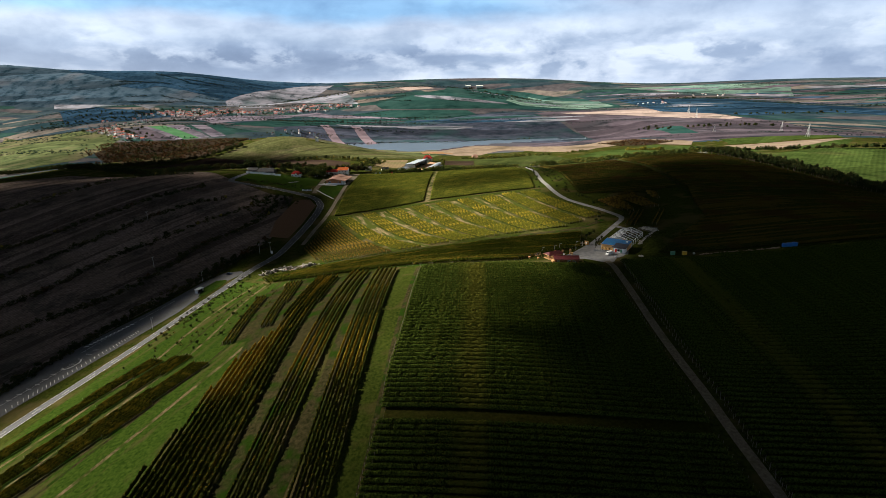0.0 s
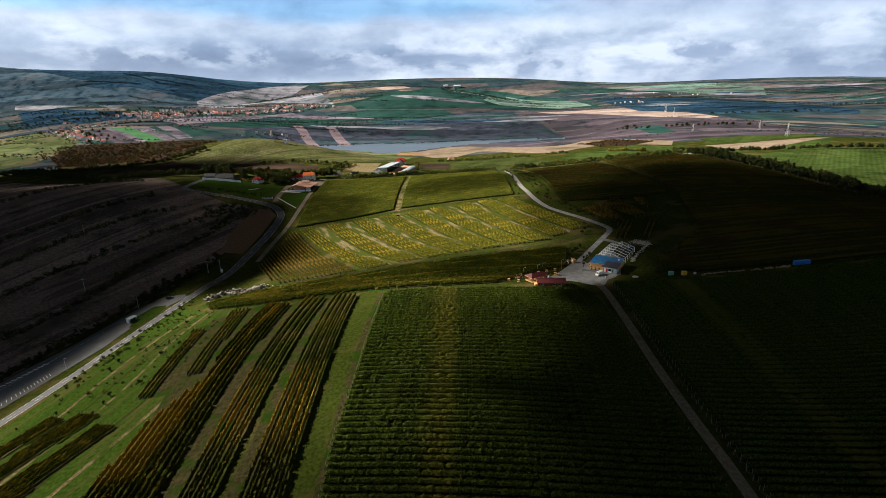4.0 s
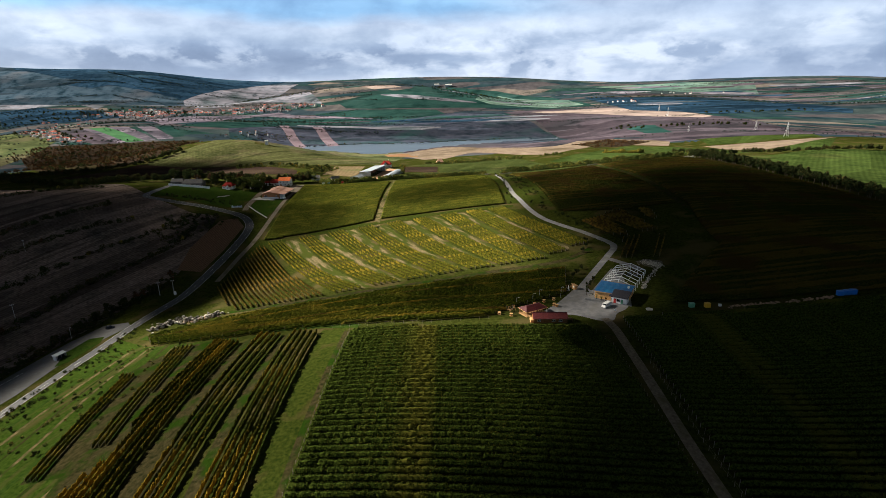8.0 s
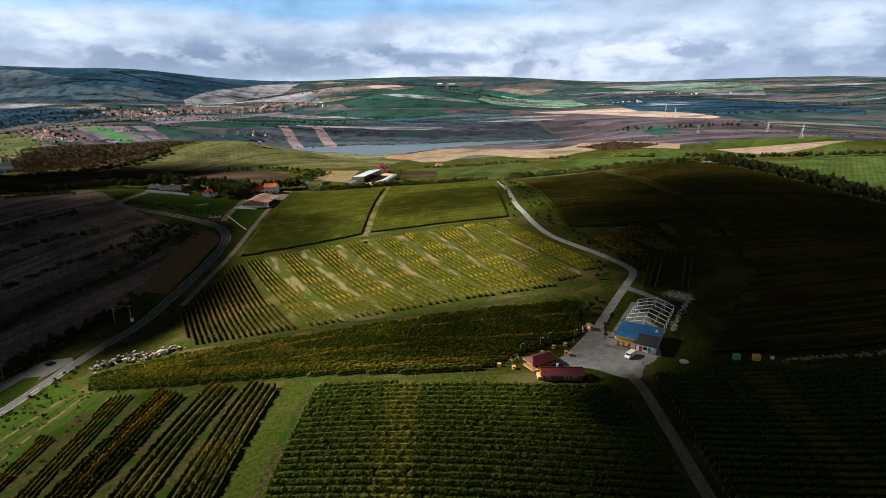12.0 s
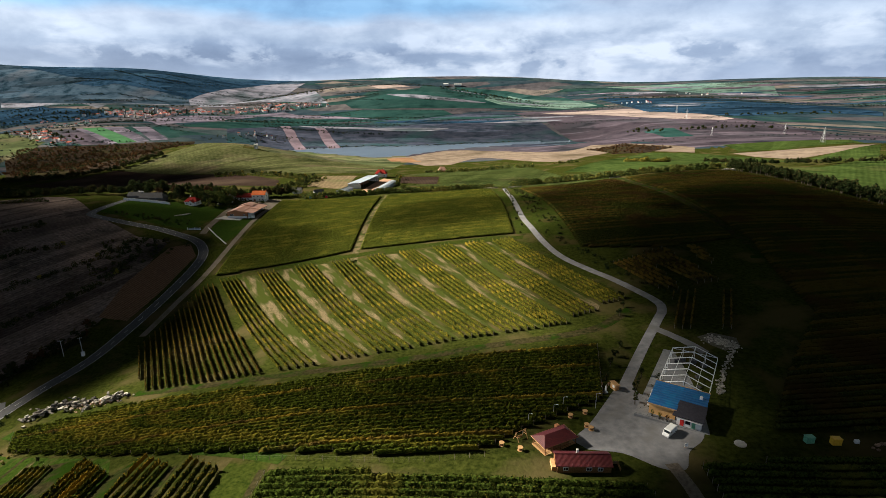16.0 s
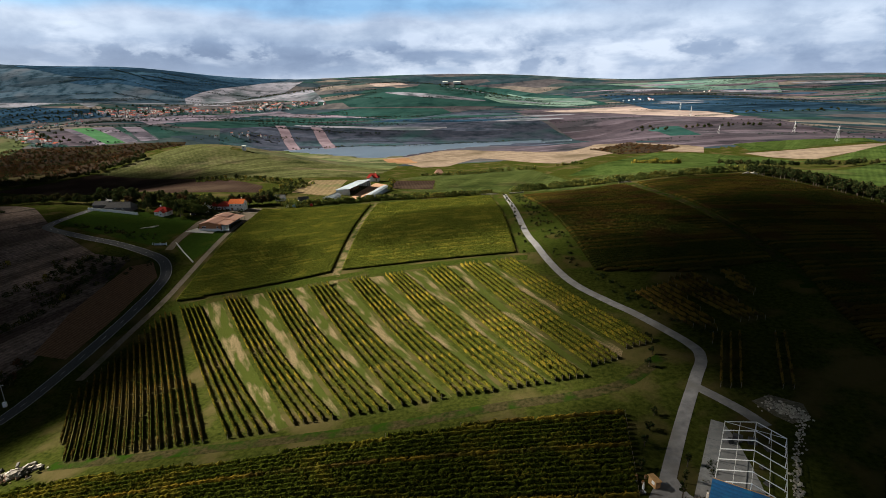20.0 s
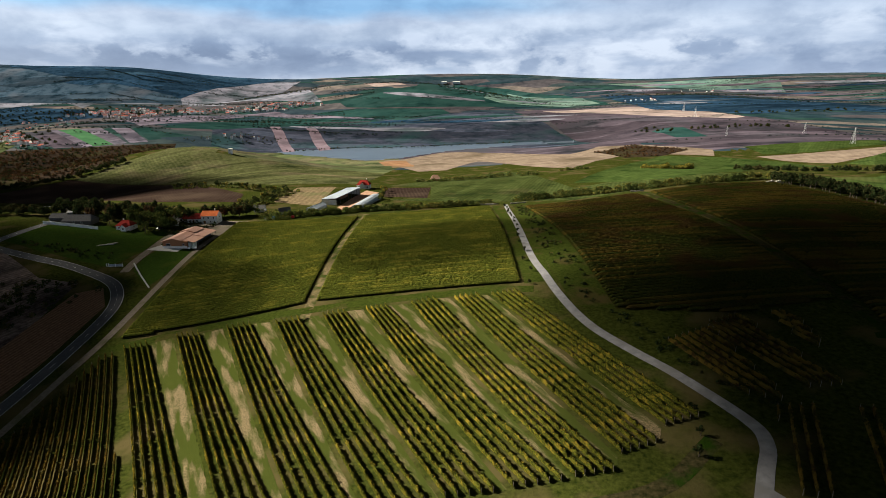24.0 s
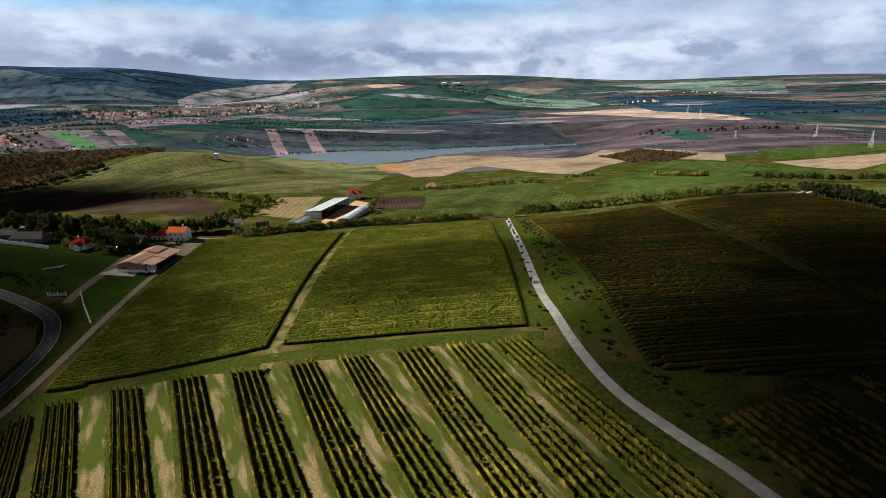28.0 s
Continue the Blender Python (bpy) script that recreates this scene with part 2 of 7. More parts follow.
def cloud_material(name, most):
    """Cloud: thick in the middle, thinning to nothing at the edge. most: how much light each side of it stops."""
    m = bpy.data.materials.new(name)
    m.use_nodes = True
    nt = m.node_tree
    nt.nodes.clear()
    N, L = nt.nodes.new, nt.links.new
    out, mix, clear, white = N("ShaderNodeOutputMaterial"), N("ShaderNodeMixShader"), N("ShaderNodeBsdfTransparent"), N("ShaderNodeBsdfDiffuse")
    white.inputs[0].default_value = (0.75, 0.77, 0.8, 1)
    co, flat, size, puff, thick = N("ShaderNodeTexCoord"), N("ShaderNodeVectorMath"), N("ShaderNodeVectorMath"), N("ShaderNodeTexNoise"), N("ShaderNodeMath")
    flat.operation, size.operation, thick.operation = "MULTIPLY", "LENGTH", "MULTIPLY_ADD"
    flat.inputs[1].default_value = (1, 1, 0)
    puff.inputs["Scale"].default_value, puff.inputs["Detail"].default_value = 2.2, 3
    thick.inputs[1].default_value = 0.5
    L(co.outputs["Object"], flat.inputs[0])
    L(flat.outputs[0], size.inputs[0])
    L(co.outputs["Object"], puff.inputs["Vector"])
    L(puff.outputs[0], thick.inputs[0])
    L(size.outputs["Value"], thick.inputs[2])
    ramp = N("ShaderNodeValToRGB")
    ramp.color_ramp.interpolation = "EASE"
    ramp.color_ramp.elements[0].position, ramp.color_ramp.elements[1].position = 0.62, 1.0
    ramp.color_ramp.elements[0].color, ramp.color_ramp.elements[1].color = (most, most, most, 1), (0, 0, 0, 1)
    half = N("ShaderNodeMath")
    half.operation, half.inputs[1].default_value = "MULTIPLY", 0.8
    L(thick.outputs[0], half.inputs[0])
    L(half.outputs[0], ramp.inputs[0])
    L(ramp.outputs[0], mix.inputs[0])
    L(clear.outputs[0], mix.inputs[1])
    L(white.outputs[0], mix.inputs[2])
    L(mix.outputs[0], out.inputs[0])
    return m


GRASS = surface("meadow_grass", (0.012, 0.017, 0.003), (0.040, 0.047, 0.009), (0.060, 0.050, 0.020), scale=0.7, big=0.05, spread=0.50, bump=1.0)

# ---- the lie of the land: broad far hills and smaller near ones ----
FX, FY = [-5000, -3900, -2900, -2000, -1200, -500, 200, 900, 1800, 2900, 4200], [200, 800, 1400, 1900, 2600, 3400, 4200, 4900]
FAR_HILLS = [
    [0, 0, 0, 13, 39, -116, 28, 30, -22, 0, 0],
    [0, 0, -5, -154, -55, 97, -1, 0, -10, 0, 0],
    [0, -1, 35, 14, 24, -103, 2, 11, -69, 1, 0],
    [0, -25, -160, -80, 84, -46, 9, -4, -52, 6, 0],
    [-1, -97, 33, 103, -99, 18, -7, -5, 14, 51, 0],
    [-5, -8, -53, -36, 60, 172, -109, 84, -56, 98, 0],
    [332, 169, 191, -24, -24, -116, 22, 19, 20, 26, 1],
    [42, 126, 97, 106, 117, 122, 106, 44, 114, 126, 46],
]
NX, NY = [-560, -430, -300, -170, -40, 90, 220, 350, 480, 610], [0, 130, 260, 390, 520, 650, 780, 910, 1050]
NEAR_HILLS = [
    [-0.5, -2.5, -4.9, -1.7, 1.9, 0.6, 3.6, 2.4, -0.3, 0.0],
    [1.4, 0.3, -5.4, 3.4, 5.7, -4.2, -1.5, 2.9, 1.3, -0.1],
    [2.3, -1.3, -5.4, 3.0, 26.1, -6.4, 13.7, 0.1, 3.1, -1.9],
    [1.1, 3.2, 3.0, -14.9, -11.9, -4.4, 6.7, -16.8, -5.8, -12.6],
    [4.7, 12.5, 2.8, -2.1, 10.8, 6.3, -3.5, -0.6, -2.0, -7.5],
    [-3.1, -0.5, -3.6, -10.9, -4.2, -13.1, 9.9, -17.2, -7.5, -3.8],
    [-12.1, -9.1, 0.7, -5.9, -9.8, -8.0, -2.2, -2.2, 4.2, -9.2],
    [-5.1, -5.1, -4.8, -6.9, -8.8, -2.6, -3.6, -10.3, 1.9, 0.4],
    [25.1, 12.3, -7.9, -10.1, -10.1, -6.2, -3.6, -10.8, -10.4, 0.4],
]


def land(x, y):
    """Height of the ground at x, y (arrays)."""
    x, y = np.asarray(x, float), np.asarray(y, float)
    z = np.zeros(np.broadcast(x, y).shape)
    for cy, row in zip(FY, FAR_HILLS):
        for cx, h in zip(FX, row):
            if h:
                z = z + h * np.exp(-((x - cx) / 850) ** 2 - ((y - cy) / 600) ** 2)
    for cy, row in zip(NY, NEAR_HILLS):
        for cx, h in zip(NX, row):
            z = z + h * np.exp(-((x - cx) ** 2 + (y - cy) ** 2) / 150 ** 2)
    # the sown knoll above the lake
    return z + 6 * np.exp(-((x + 500) / 190) ** 2 - ((y - 1090) / 80) ** 2)


def lines(lo, fine_lo, fine_hi, hi, step, grow):
    mid = list(np.arange(fine_lo, fine_hi + 1e-6, step))
    up, s = [], step
    while (up[-1] if up else fine_hi) < hi:
        s *= grow
        up.append((up[-1] if up else fine_hi) + s)
    down, s = [], step
    while (down[-1] if down else fine_lo) > lo:
        s *= grow
        down.append((down[-1] if down else fine_lo) - s)
    return np.array(down[::-1] + mid + up)


XS, YS = lines(-5600, -450, 300, 5600, 6, 1.07), lines(-900, 60, 780, 4940, 6, 1.045)
YS[-1] = 4960
ZS = land(XS[None, :], YS[:, None])


def raw_mesh(name, verts, faces, mat, smooth=False):
    """A mesh from an (n, 3) array and an (m, 3) or (m, 4) array."""
    me = bpy.data.meshes.new(name)
    verts, faces = np.asarray(verts, np.float32), np.asarray(faces, np.int32)
    k = faces.shape[1]
    me.vertices.add(len(verts))
    me.vertices.foreach_set("co", verts.ravel())
    me.loops.add(faces.size)
    me.loops.foreach_set("vertex_index", faces.ravel())
    me.polygons.add(len(faces))
    me.polygons.foreach_set("loop_start", np.arange(0, faces.size, k, dtype=np.int32))
    me.polygons.foreach_set("loop_total", np.full(len(faces), k, np.int32))
    me.polygons.foreach_set("use_smooth", np.full(len(faces), smooth))
    me.update(calc_edges=True)
    me.validate()
    me.materials.append(mat)
    return me


def ground_sheet():
    ny, nx = ZS.shape
    gx, gy = np.meshgrid(XS, YS)
    v = np.stack([gx, gy, ZS], -1).reshape(-1, 3)
    i = (np.arange(ny - 1)[:, None] * nx + np.arange(nx - 1)[None, :]).ravel()
    f = np.concatenate([np.stack([i, i + 1, i + nx + 1], -1), np.stack([i, i + nx + 1, i + nx], -1)])
    me = raw_mesh("ground", v, f, GRASS, True)
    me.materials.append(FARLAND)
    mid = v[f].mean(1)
    # far faces take the haze-tinted farmland
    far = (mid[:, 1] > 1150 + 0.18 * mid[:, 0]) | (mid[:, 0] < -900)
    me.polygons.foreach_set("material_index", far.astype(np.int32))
    ob = new("ground", me)
    return tagged(ob, "rolling grassy farmland with low hills and a valley", "ground", kind="structure")



def clip_to(poly, tri):
    """The polygon (list of 2D points) cut to a counter-clockwise triangle."""
    for k in range(3):
        (ax, ay), (bx, by) = tri[k], tri[(k + 1) % 3]
        out = []
        n = len(poly)
        for j in range(n):
            p, q = poly[j], poly[(j + 1) % n]
            dp = (bx - ax) * (p[1] - ay) - (by - ay) * (p[0] - ax)
            dq = (bx - ax) * (q[1] - ay) - (by - ay) * (q[0] - ax)
            if dp >= 0:
                out.append(p)
            if (dp >= 0) != (dq >= 0):
                s = dp / (dp - dq)
                out.append((p[0] + s * (q[0] - p[0]), p[1] + s * (q[1] - p[1])))
        poly = out
        if len(poly) < 3:
            return []
    return poly


def inside(poly, x, y):
    hit = np.zeros(np.broadcast(x, y).shape, bool)
    n = len(poly)
    for j in range(n):
        (ax, ay), (bx, by) = poly[j], poly[(j + 1) % n]
        if ay != by:
            hit ^= ((ay > y) != (by > y)) & (x < (bx - ax) * (y - ay) / (by - ay) + ax)
    return hit


def drape(name, poly, lift, mat, label, category="field", kind="structure", group="", flat=None):
    """A patch that lies on the ground sheet, lift metres above it (more when far off)."""
    px, py = [p[0] for p in poly], [p[1] for p in poly]
    i0, i1 = max(0, np.searchsorted(XS, min(px)) - 1), min(len(XS) - 1, np.searchsorted(XS, max(px)))
    j0, j1 = max(0, np.searchsorted(YS, min(py)) - 1), min(len(YS) - 1, np.searchsorted(YS, max(py)))
    ins = inside(poly, XS[None, i0:i1 + 1], YS[j0:j1 + 1, None])
    edge = np.zeros((j1 - j0, i1 - i0), bool)
    for k in range(len(poly)):
        (ax, ay), (bx, by) = poly[k], poly[(k + 1) % len(poly)]
        n = int(max(abs(bx - ax), abs(by - ay)) / 1.5) + 2
        s = np.linspace(0, 1, n)
        ii = np.clip(np.searchsorted(XS, ax + s * (bx - ax)) - 1 - i0, 0, i1 - i0 - 1)
        jj = np.clip(np.searchsorted(YS, ay + s * (by - ay)) - 1 - j0, 0, j1 - j0 - 1)
        edge[jj, ii] = True
    bm = bmesh.new()
    seen = {}

    def vert(x, y, z):
        key = (round(x, 3), round(y, 3))
        if key not in seen:
            seen[key] = bm.verts.new((x, y, z))
        return seen[key]

    for j in range(j0, j1):
        for i in range(i0, i1):
            corners = ins[j - j0:j - j0 + 2, i - i0:i - i0 + 2]
            e = edge[j - j0, i - i0] or not corners.all()
            if not edge[j - j0, i - i0] and not corners.any():
                continue
            x0, x1, y0, y1 = XS[i], XS[i + 1], YS[j], YS[j + 1]
            up = 0.3 * lift * max(1.0, y0 / 400)
            for tri, zz in ((((x0, y0), (x1, y0), (x1, y1)), (ZS[j, i], ZS[j, i + 1], ZS[j + 1, i + 1])),
                            (((x0, y0), (x1, y1), (x0, y1)), (ZS[j, i], ZS[j + 1, i + 1], ZS[j + 1, i]))):
                cut = clip_to(poly, tri) if e else tri
                if len(cut) < 3:
                    continue
                (ax, ay), (bx, by), (cx, cy) = tri
                det = (by - cy) * (ax - cx) + (cx - bx) * (ay - cy)
                vs = []
                for x, y in cut:
                    u = ((by - cy) * (x - cx) + (cx - bx) * (y - cy)) / det
                    v = ((cy - ay) * (x - cx) + (ax - cx) * (y - cy)) / det
                    w = vert(x, y, u * zz[0] + v * zz[1] + (1 - u - v) * zz[2] + up)
                    if w not in vs:
                        vs.append(w)
                if len(vs) > 2:
                    try:
                        bm.faces.new(vs).smooth = True
                    except ValueError:
                        pass
    bmesh.ops.recalc_face_normals(bm, faces=bm.faces)
    if bm.faces and sum(f.normal.z for f in bm.faces) < 0:
        bmesh.ops.reverse_faces(bm, faces=bm.faces)
    me = bpy.data.meshes.new(name)
    bm.to_mesh(me)
    bm.free()
    me.materials.append(mat)
    return tagged(new(name, me), label, category, group, kind)


def curve(points, per=6):
    """A smooth line through the points."""
    p = [Vector(q) for q in points]
    p = [p[0] * 2 - p[1]] + p + [p[-1] * 2 - p[-2]]
    out = []
    for k in range(1, len(p) - 2):
        a, b, c, d = p[k - 1:k + 3]
        for s in range(per):
            t = s / per
            out.append(0.5 * ((2 * b) + (c - a) * t + (2 * a - 5 * b + 4 * c - d) * t * t + (3 * b - a - 3 * c + d) * t ** 3))
    out.append(p[-2])
    return out


def ribbon(line, left, right):
    """The outline of a strip along a line, from left to right metres off it."""
    a, b = [], []
    for k, p in enumerate(line):
        d = (line[min(k + 1, len(line) - 1)] - line[max(k - 1, 0)]).normalized()
        n = Vector((-d.y, d.x))
        a.append(p + n * left)
        b.append(p + n * right)
    return [tuple(q) for q in a + b[::-1]]

# ---- fields, roads and water on the ground ----
LAKE = [(-640, 1640), (-600, 1600), (-470, 1534), (-337, 1465), (-266, 1505), (-177, 1647), (-108, 1709), (45, 1818), (193, 1876), (199, 1925), (-69, 1851), (-228, 1794), (-413, 1740), (-540, 1705), (-600, 1680)]
basin = inside(LAKE, XS[None, :], YS[:, None])
ZS[basin] = -69.0
# shores: the land dips gently to the water
rim = np.array([(ax + (bx - ax) * s, ay + (by - ay) * s) for (ax, ay), (bx, by) in zip(LAKE, LAKE[1:] + LAKE[:1]) for s in np.linspace(0, 1, 8)])
box_i, box_j = (XS > -1100) & (XS < 500), (YS > 1200) & (YS < 2200)
near = np.ix_(box_j, box_i)
gap = np.sqrt(((XS[None, box_i, None] - rim[:, 0]) ** 2 + (YS[box_j, None, None] - rim[:, 1]) ** 2).min(-1))
ease = np.clip(gap / 260, 0, 1) ** 1.3
ZS[near] = np.where(basin[near], -69.0, np.where(ZS[near] > -66.5, -66.5 + (ZS[near] + 66.5) * ease, -66.5 + np.minimum(0, ZS[near] + 66.5) * ease))
FARLAND = patchwork()
# the ground sheet is laid once the lake basin is level
ground_sheet()
SCRUB = surface("scrubland", (0.0110, 0.0090, 0.0066), (0.0396, 0.0280, 0.0198), (0.0330, 0.0300, 0.0132), scale=0.12, big=0.012, bump=0.9)
STUBBLE = surface("stubble", (0.068, 0.054, 0.049), (0.205, 0.156, 0.134), (0.105, 0.084, 0.072), scale=0.5, big=0.03, lines=(24, 2.6, 0.28), bump=0.9, plots=(66, 220, 8.5, 0.45))
SOWN = surface("sown_green", (0.050, 0.058, 0.020), (0.104, 0.108, 0.046), (0.135, 0.112, 0.066), scale=0.15, big=0.012, lines=(26, 5.5, 0.4), spread=0.55, plots=(64, 420, 11, 0.35))
SOWN2 = surface("young_crop", (0.030, 0.042, 0.012), (0.060, 0.074, 0.022), (0.078, 0.066, 0.030), scale=0.2, big=0.012, lines=(12, 4.0, 0.25), spread=0.58, plots=(78, 400, 10, 0.22))
PLOUGH = surface("ploughed_soil", (0.0192, 0.0126, 0.0100), (0.0450, 0.0310, 0.0250), (0.0540, 0.0390, 0.0290), scale=0.6, big=0.02, lines=(-15, 3.6, 0.25))
TAN = surface("mown_tan", (0.11, 0.085, 0.048), (0.20, 0.152, 0.088), (0.10, 0.105, 0.045), scale=0.3, big=0.03, lines=(-8, 5.0, 0.15), spread=0.52)
CROP = surface("winter_crop", (0.026, 0.043, 0.011), (0.050, 0.074, 0.018), (0.068, 0.070, 0.025), scale=0.1, big=0.008, lines=(30, 5.0, 0.12), spread=0.56, plots=(60, 320, 24, 0.25))
SAND = surface("bare_sand", (0.135, 0.104, 0.078), (0.235, 0.188, 0.146), (0.095, 0.076, 0.052), scale=0.05, big=0.010, spread=0.53, lines=(70, 9.0, 0.18))
# far base colours from here to FARWOOD carry the blue of haze
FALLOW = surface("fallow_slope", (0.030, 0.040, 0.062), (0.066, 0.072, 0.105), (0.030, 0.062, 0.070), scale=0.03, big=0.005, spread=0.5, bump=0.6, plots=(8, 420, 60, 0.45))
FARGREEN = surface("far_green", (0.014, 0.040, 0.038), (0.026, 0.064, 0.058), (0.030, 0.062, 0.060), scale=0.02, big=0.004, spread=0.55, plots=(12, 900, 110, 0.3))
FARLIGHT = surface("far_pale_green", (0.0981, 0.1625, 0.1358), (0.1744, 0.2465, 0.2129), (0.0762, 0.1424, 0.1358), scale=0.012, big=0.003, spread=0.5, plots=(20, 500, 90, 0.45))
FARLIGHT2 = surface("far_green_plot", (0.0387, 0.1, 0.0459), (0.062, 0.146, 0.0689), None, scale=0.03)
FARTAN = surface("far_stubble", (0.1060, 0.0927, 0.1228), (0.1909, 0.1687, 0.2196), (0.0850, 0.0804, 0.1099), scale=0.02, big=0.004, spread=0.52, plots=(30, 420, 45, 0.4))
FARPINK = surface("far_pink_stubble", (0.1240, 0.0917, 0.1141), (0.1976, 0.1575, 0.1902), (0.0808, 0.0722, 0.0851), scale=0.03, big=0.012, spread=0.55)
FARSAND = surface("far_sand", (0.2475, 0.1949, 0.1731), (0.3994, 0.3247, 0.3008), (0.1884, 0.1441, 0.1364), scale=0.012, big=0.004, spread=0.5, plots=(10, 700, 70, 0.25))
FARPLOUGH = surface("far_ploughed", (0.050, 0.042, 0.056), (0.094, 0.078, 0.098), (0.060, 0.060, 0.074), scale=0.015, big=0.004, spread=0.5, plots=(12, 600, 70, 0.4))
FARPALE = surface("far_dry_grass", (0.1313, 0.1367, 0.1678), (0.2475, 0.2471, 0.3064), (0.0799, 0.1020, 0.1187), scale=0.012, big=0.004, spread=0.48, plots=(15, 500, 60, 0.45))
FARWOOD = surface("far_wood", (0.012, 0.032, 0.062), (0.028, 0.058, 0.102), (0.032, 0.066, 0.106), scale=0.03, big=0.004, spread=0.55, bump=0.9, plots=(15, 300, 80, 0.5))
WATER = surface("lake_water", (0.07, 0.09, 0.12), (0.09, 0.115, 0.15), None, scale=0.02, rough=0.3, bump=0)
ASPHALT = surface("asphalt", (0.0286, 0.0299, 0.0352), (0.0510, 0.0524, 0.0591), (0.0612, 0.0612, 0.0676), scale=1.2, big=0.06, rough=0.85, bump=0.1, spread=0.55)
LOT_ASPHALT = surface("lot_asphalt", (0.0338, 0.0353, 0.0398), (0.0562, 0.0577, 0.0630), (0.0300, 0.0315, 0.0345), scale=0.8, big=0.08, rough=0.85, bump=0.1)
GRAVEL = surface("gravel", (0.135, 0.135, 0.146), (0.225, 0.225, 0.238), (0.150, 0.146, 0.146), scale=0.35, big=0.10, bump=0.1, spread=0.52)
DIRT = surface("dirt", (0.085, 0.072, 0.058), (0.185, 0.158, 0.128), (0.075, 0.075, 0.040), scale=1.0, big=0.12, bump=0.5, spread=0.56)
MOWN = surface("mown_grass", (0.012, 0.020, 0.003), (0.038, 0.048, 0.008), (0.048, 0.040, 0.014), scale=0.9, big=0.08, spread=0.53, bump=0.7)
ALLEYGRASS = surface("alley_grass", (0.034, 0.036, 0.012), (0.220, 0.165, 0.098), (0.036, 0.045, 0.009), scale=2.2, big=0.30, spread=0.37, bump=1.0, stretch=(126, 5))
DRYGRASS = surface("dry_grass", (0.034, 0.034, 0.012), (0.165, 0.125, 0.070), (0.028, 0.038, 0.008), scale=1.1, big=0.16, spread=0.44, bump=1.0)
LAWN = surface("lawn", (0.012, 0.026, 0.004), (0.030, 0.052, 0.008), (0.036, 0.046, 0.008), scale=0.9, big=0.05, spread=0.55, bump=0.6)
VINE_SOIL = surface("vineyard_soil", (0.012, 0.014, 0.003), (0.034, 0.032, 0.007), (0.02, 0.028, 0.004), scale=0.9, big=0.03, spread=0.48)
BROWNGRASS = surface("brown_grass", (0.012, 0.014, 0.005), (0.048, 0.040, 0.018), (0.014, 0.030, 0.003), scale=0.7, big=0.12, spread=0.47, bump=1.0)
PAINT = surface("road_paint", (0.45, 0.45, 0.44), (0.65, 0.65, 0.63), None, scale=3.0, bump=0)
FIELD_COUNT = [0]
ORANGE_BANK = [(-300, 1440), (-240, 1462), (-195, 1330), (-170, 1180), (-205, 1160), (-240, 1300)]


def field(label, mat, poly, base=0.10):
    FIELD_COUNT[0] += 1
    return drape("field", poly, base + 0.011 * FIELD_COUNT[0], mat, label, "field")


FARPASTURE = surface("far_pasture", (0.045, 0.062, 0.028), (0.10, 0.115, 0.05), (0.14, 0.12, 0.075), scale=0.02, big=0.006, spread=0.5, plots=(20, 260, 60, 0.35))
# the upland's blue is haze put into its base colour
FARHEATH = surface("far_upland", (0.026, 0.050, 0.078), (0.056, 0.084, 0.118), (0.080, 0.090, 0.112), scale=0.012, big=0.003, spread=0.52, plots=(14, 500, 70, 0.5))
drape("field", [(-5300, 3450), (-3600, 3500), (-2700, 3560), (-2300, 3500), (-2050, 3900), (-1900, 4500), (-1700, 4900), (-5300, 4900)], 0.05, FARHEATH, "wooded upland, hazed blue in its colour", "field")
drape("water", LAKE, 0.3, WATER, "long narrow grey-blue lake in the valley", "lake")
drape("field", [(-860, 1594), (-760, 1700), (-640, 1655), (-600, 1608), (-470, 1542), (-337, 1472), (-266, 1512), (-194, 1172), (-193, 1059), (-272, 1065), (-401, 1022), (-462, 1048)], 0.04, FARPASTURE, "dry pasture running down to the lake", "field")
drape("field", [(-266, 1508), (-177, 1650), (-108, 1712), (45, 1822), (193, 1880), (225, 1760), (260, 1645), (300, 1520), (293, 1460), (204, 1500), (118, 1300), (-1, 1560), (-113, 1620), (-178, 1600), (-249, 1475)], 0.04, FARPLOUGH, "mauve brown ploughed slope above the lake", "field")
drape("field", [(285, 1475), (380, 1446), (502, 1426), (602, 1415), (720, 1505), (837, 1628), (1000, 1760), (1300, 1700), (1200, 1500), (737, 1410), (534, 1315), (420, 1262), (350, 1225)], 0.04, FARPLOUGH, "mauve brown ploughed valley floor", "field")
field("dark brown scrubland with bare thickets", SCRUB, [(-1292, 1368), (-1079, 1441), (-899, 1591), (-573, 968), (-611, 884), (-645, 833), (-693, 806)])
field("brown stubble field on terraced slope", STUBBLE, [(-266, 120), (-257, 225), (-242, 285), (-230, 343), (-222, 407), (-246, 511), (-272, 512), (-333, 545), (-400, 600), (-480, 640), (-700, 700), (-1000, 560), (-800, 100), (-500, 60)])
field("sown green field on a smooth sunlit knoll", SOWN, [(-581, 882), (-562, 952), (-539, 1026), (-857, 1594), (-462, 1048), (-453, 1023), (-401, 1022), (-346, 1043), (-272, 1065), (-193, 1059), (-165, 842), (-260, 801), (-327, 807), (-278, 776), (-388, 834)])
field("brown ploughed field below the knoll", PLOUGH, [(-648, 784), (-587, 885), (-384, 828), (-262, 740), (-249, 705), (-339, 693), (-473, 758)])
field("mown tan field beside the farm", TAN, [(-218, 712), (-225, 787), (-187, 802), (-173, 704)])
field("young green crop on a gentle slope", SOWN2, [(-123, 740), (-76, 754), (-87, 835), (-136, 829), (-91, 917), (1, 1029), (66, 783), (106, 808), (167, 830), (251, 836), (245, 804), (59, 714), (-18, 727), (-68, 734)])
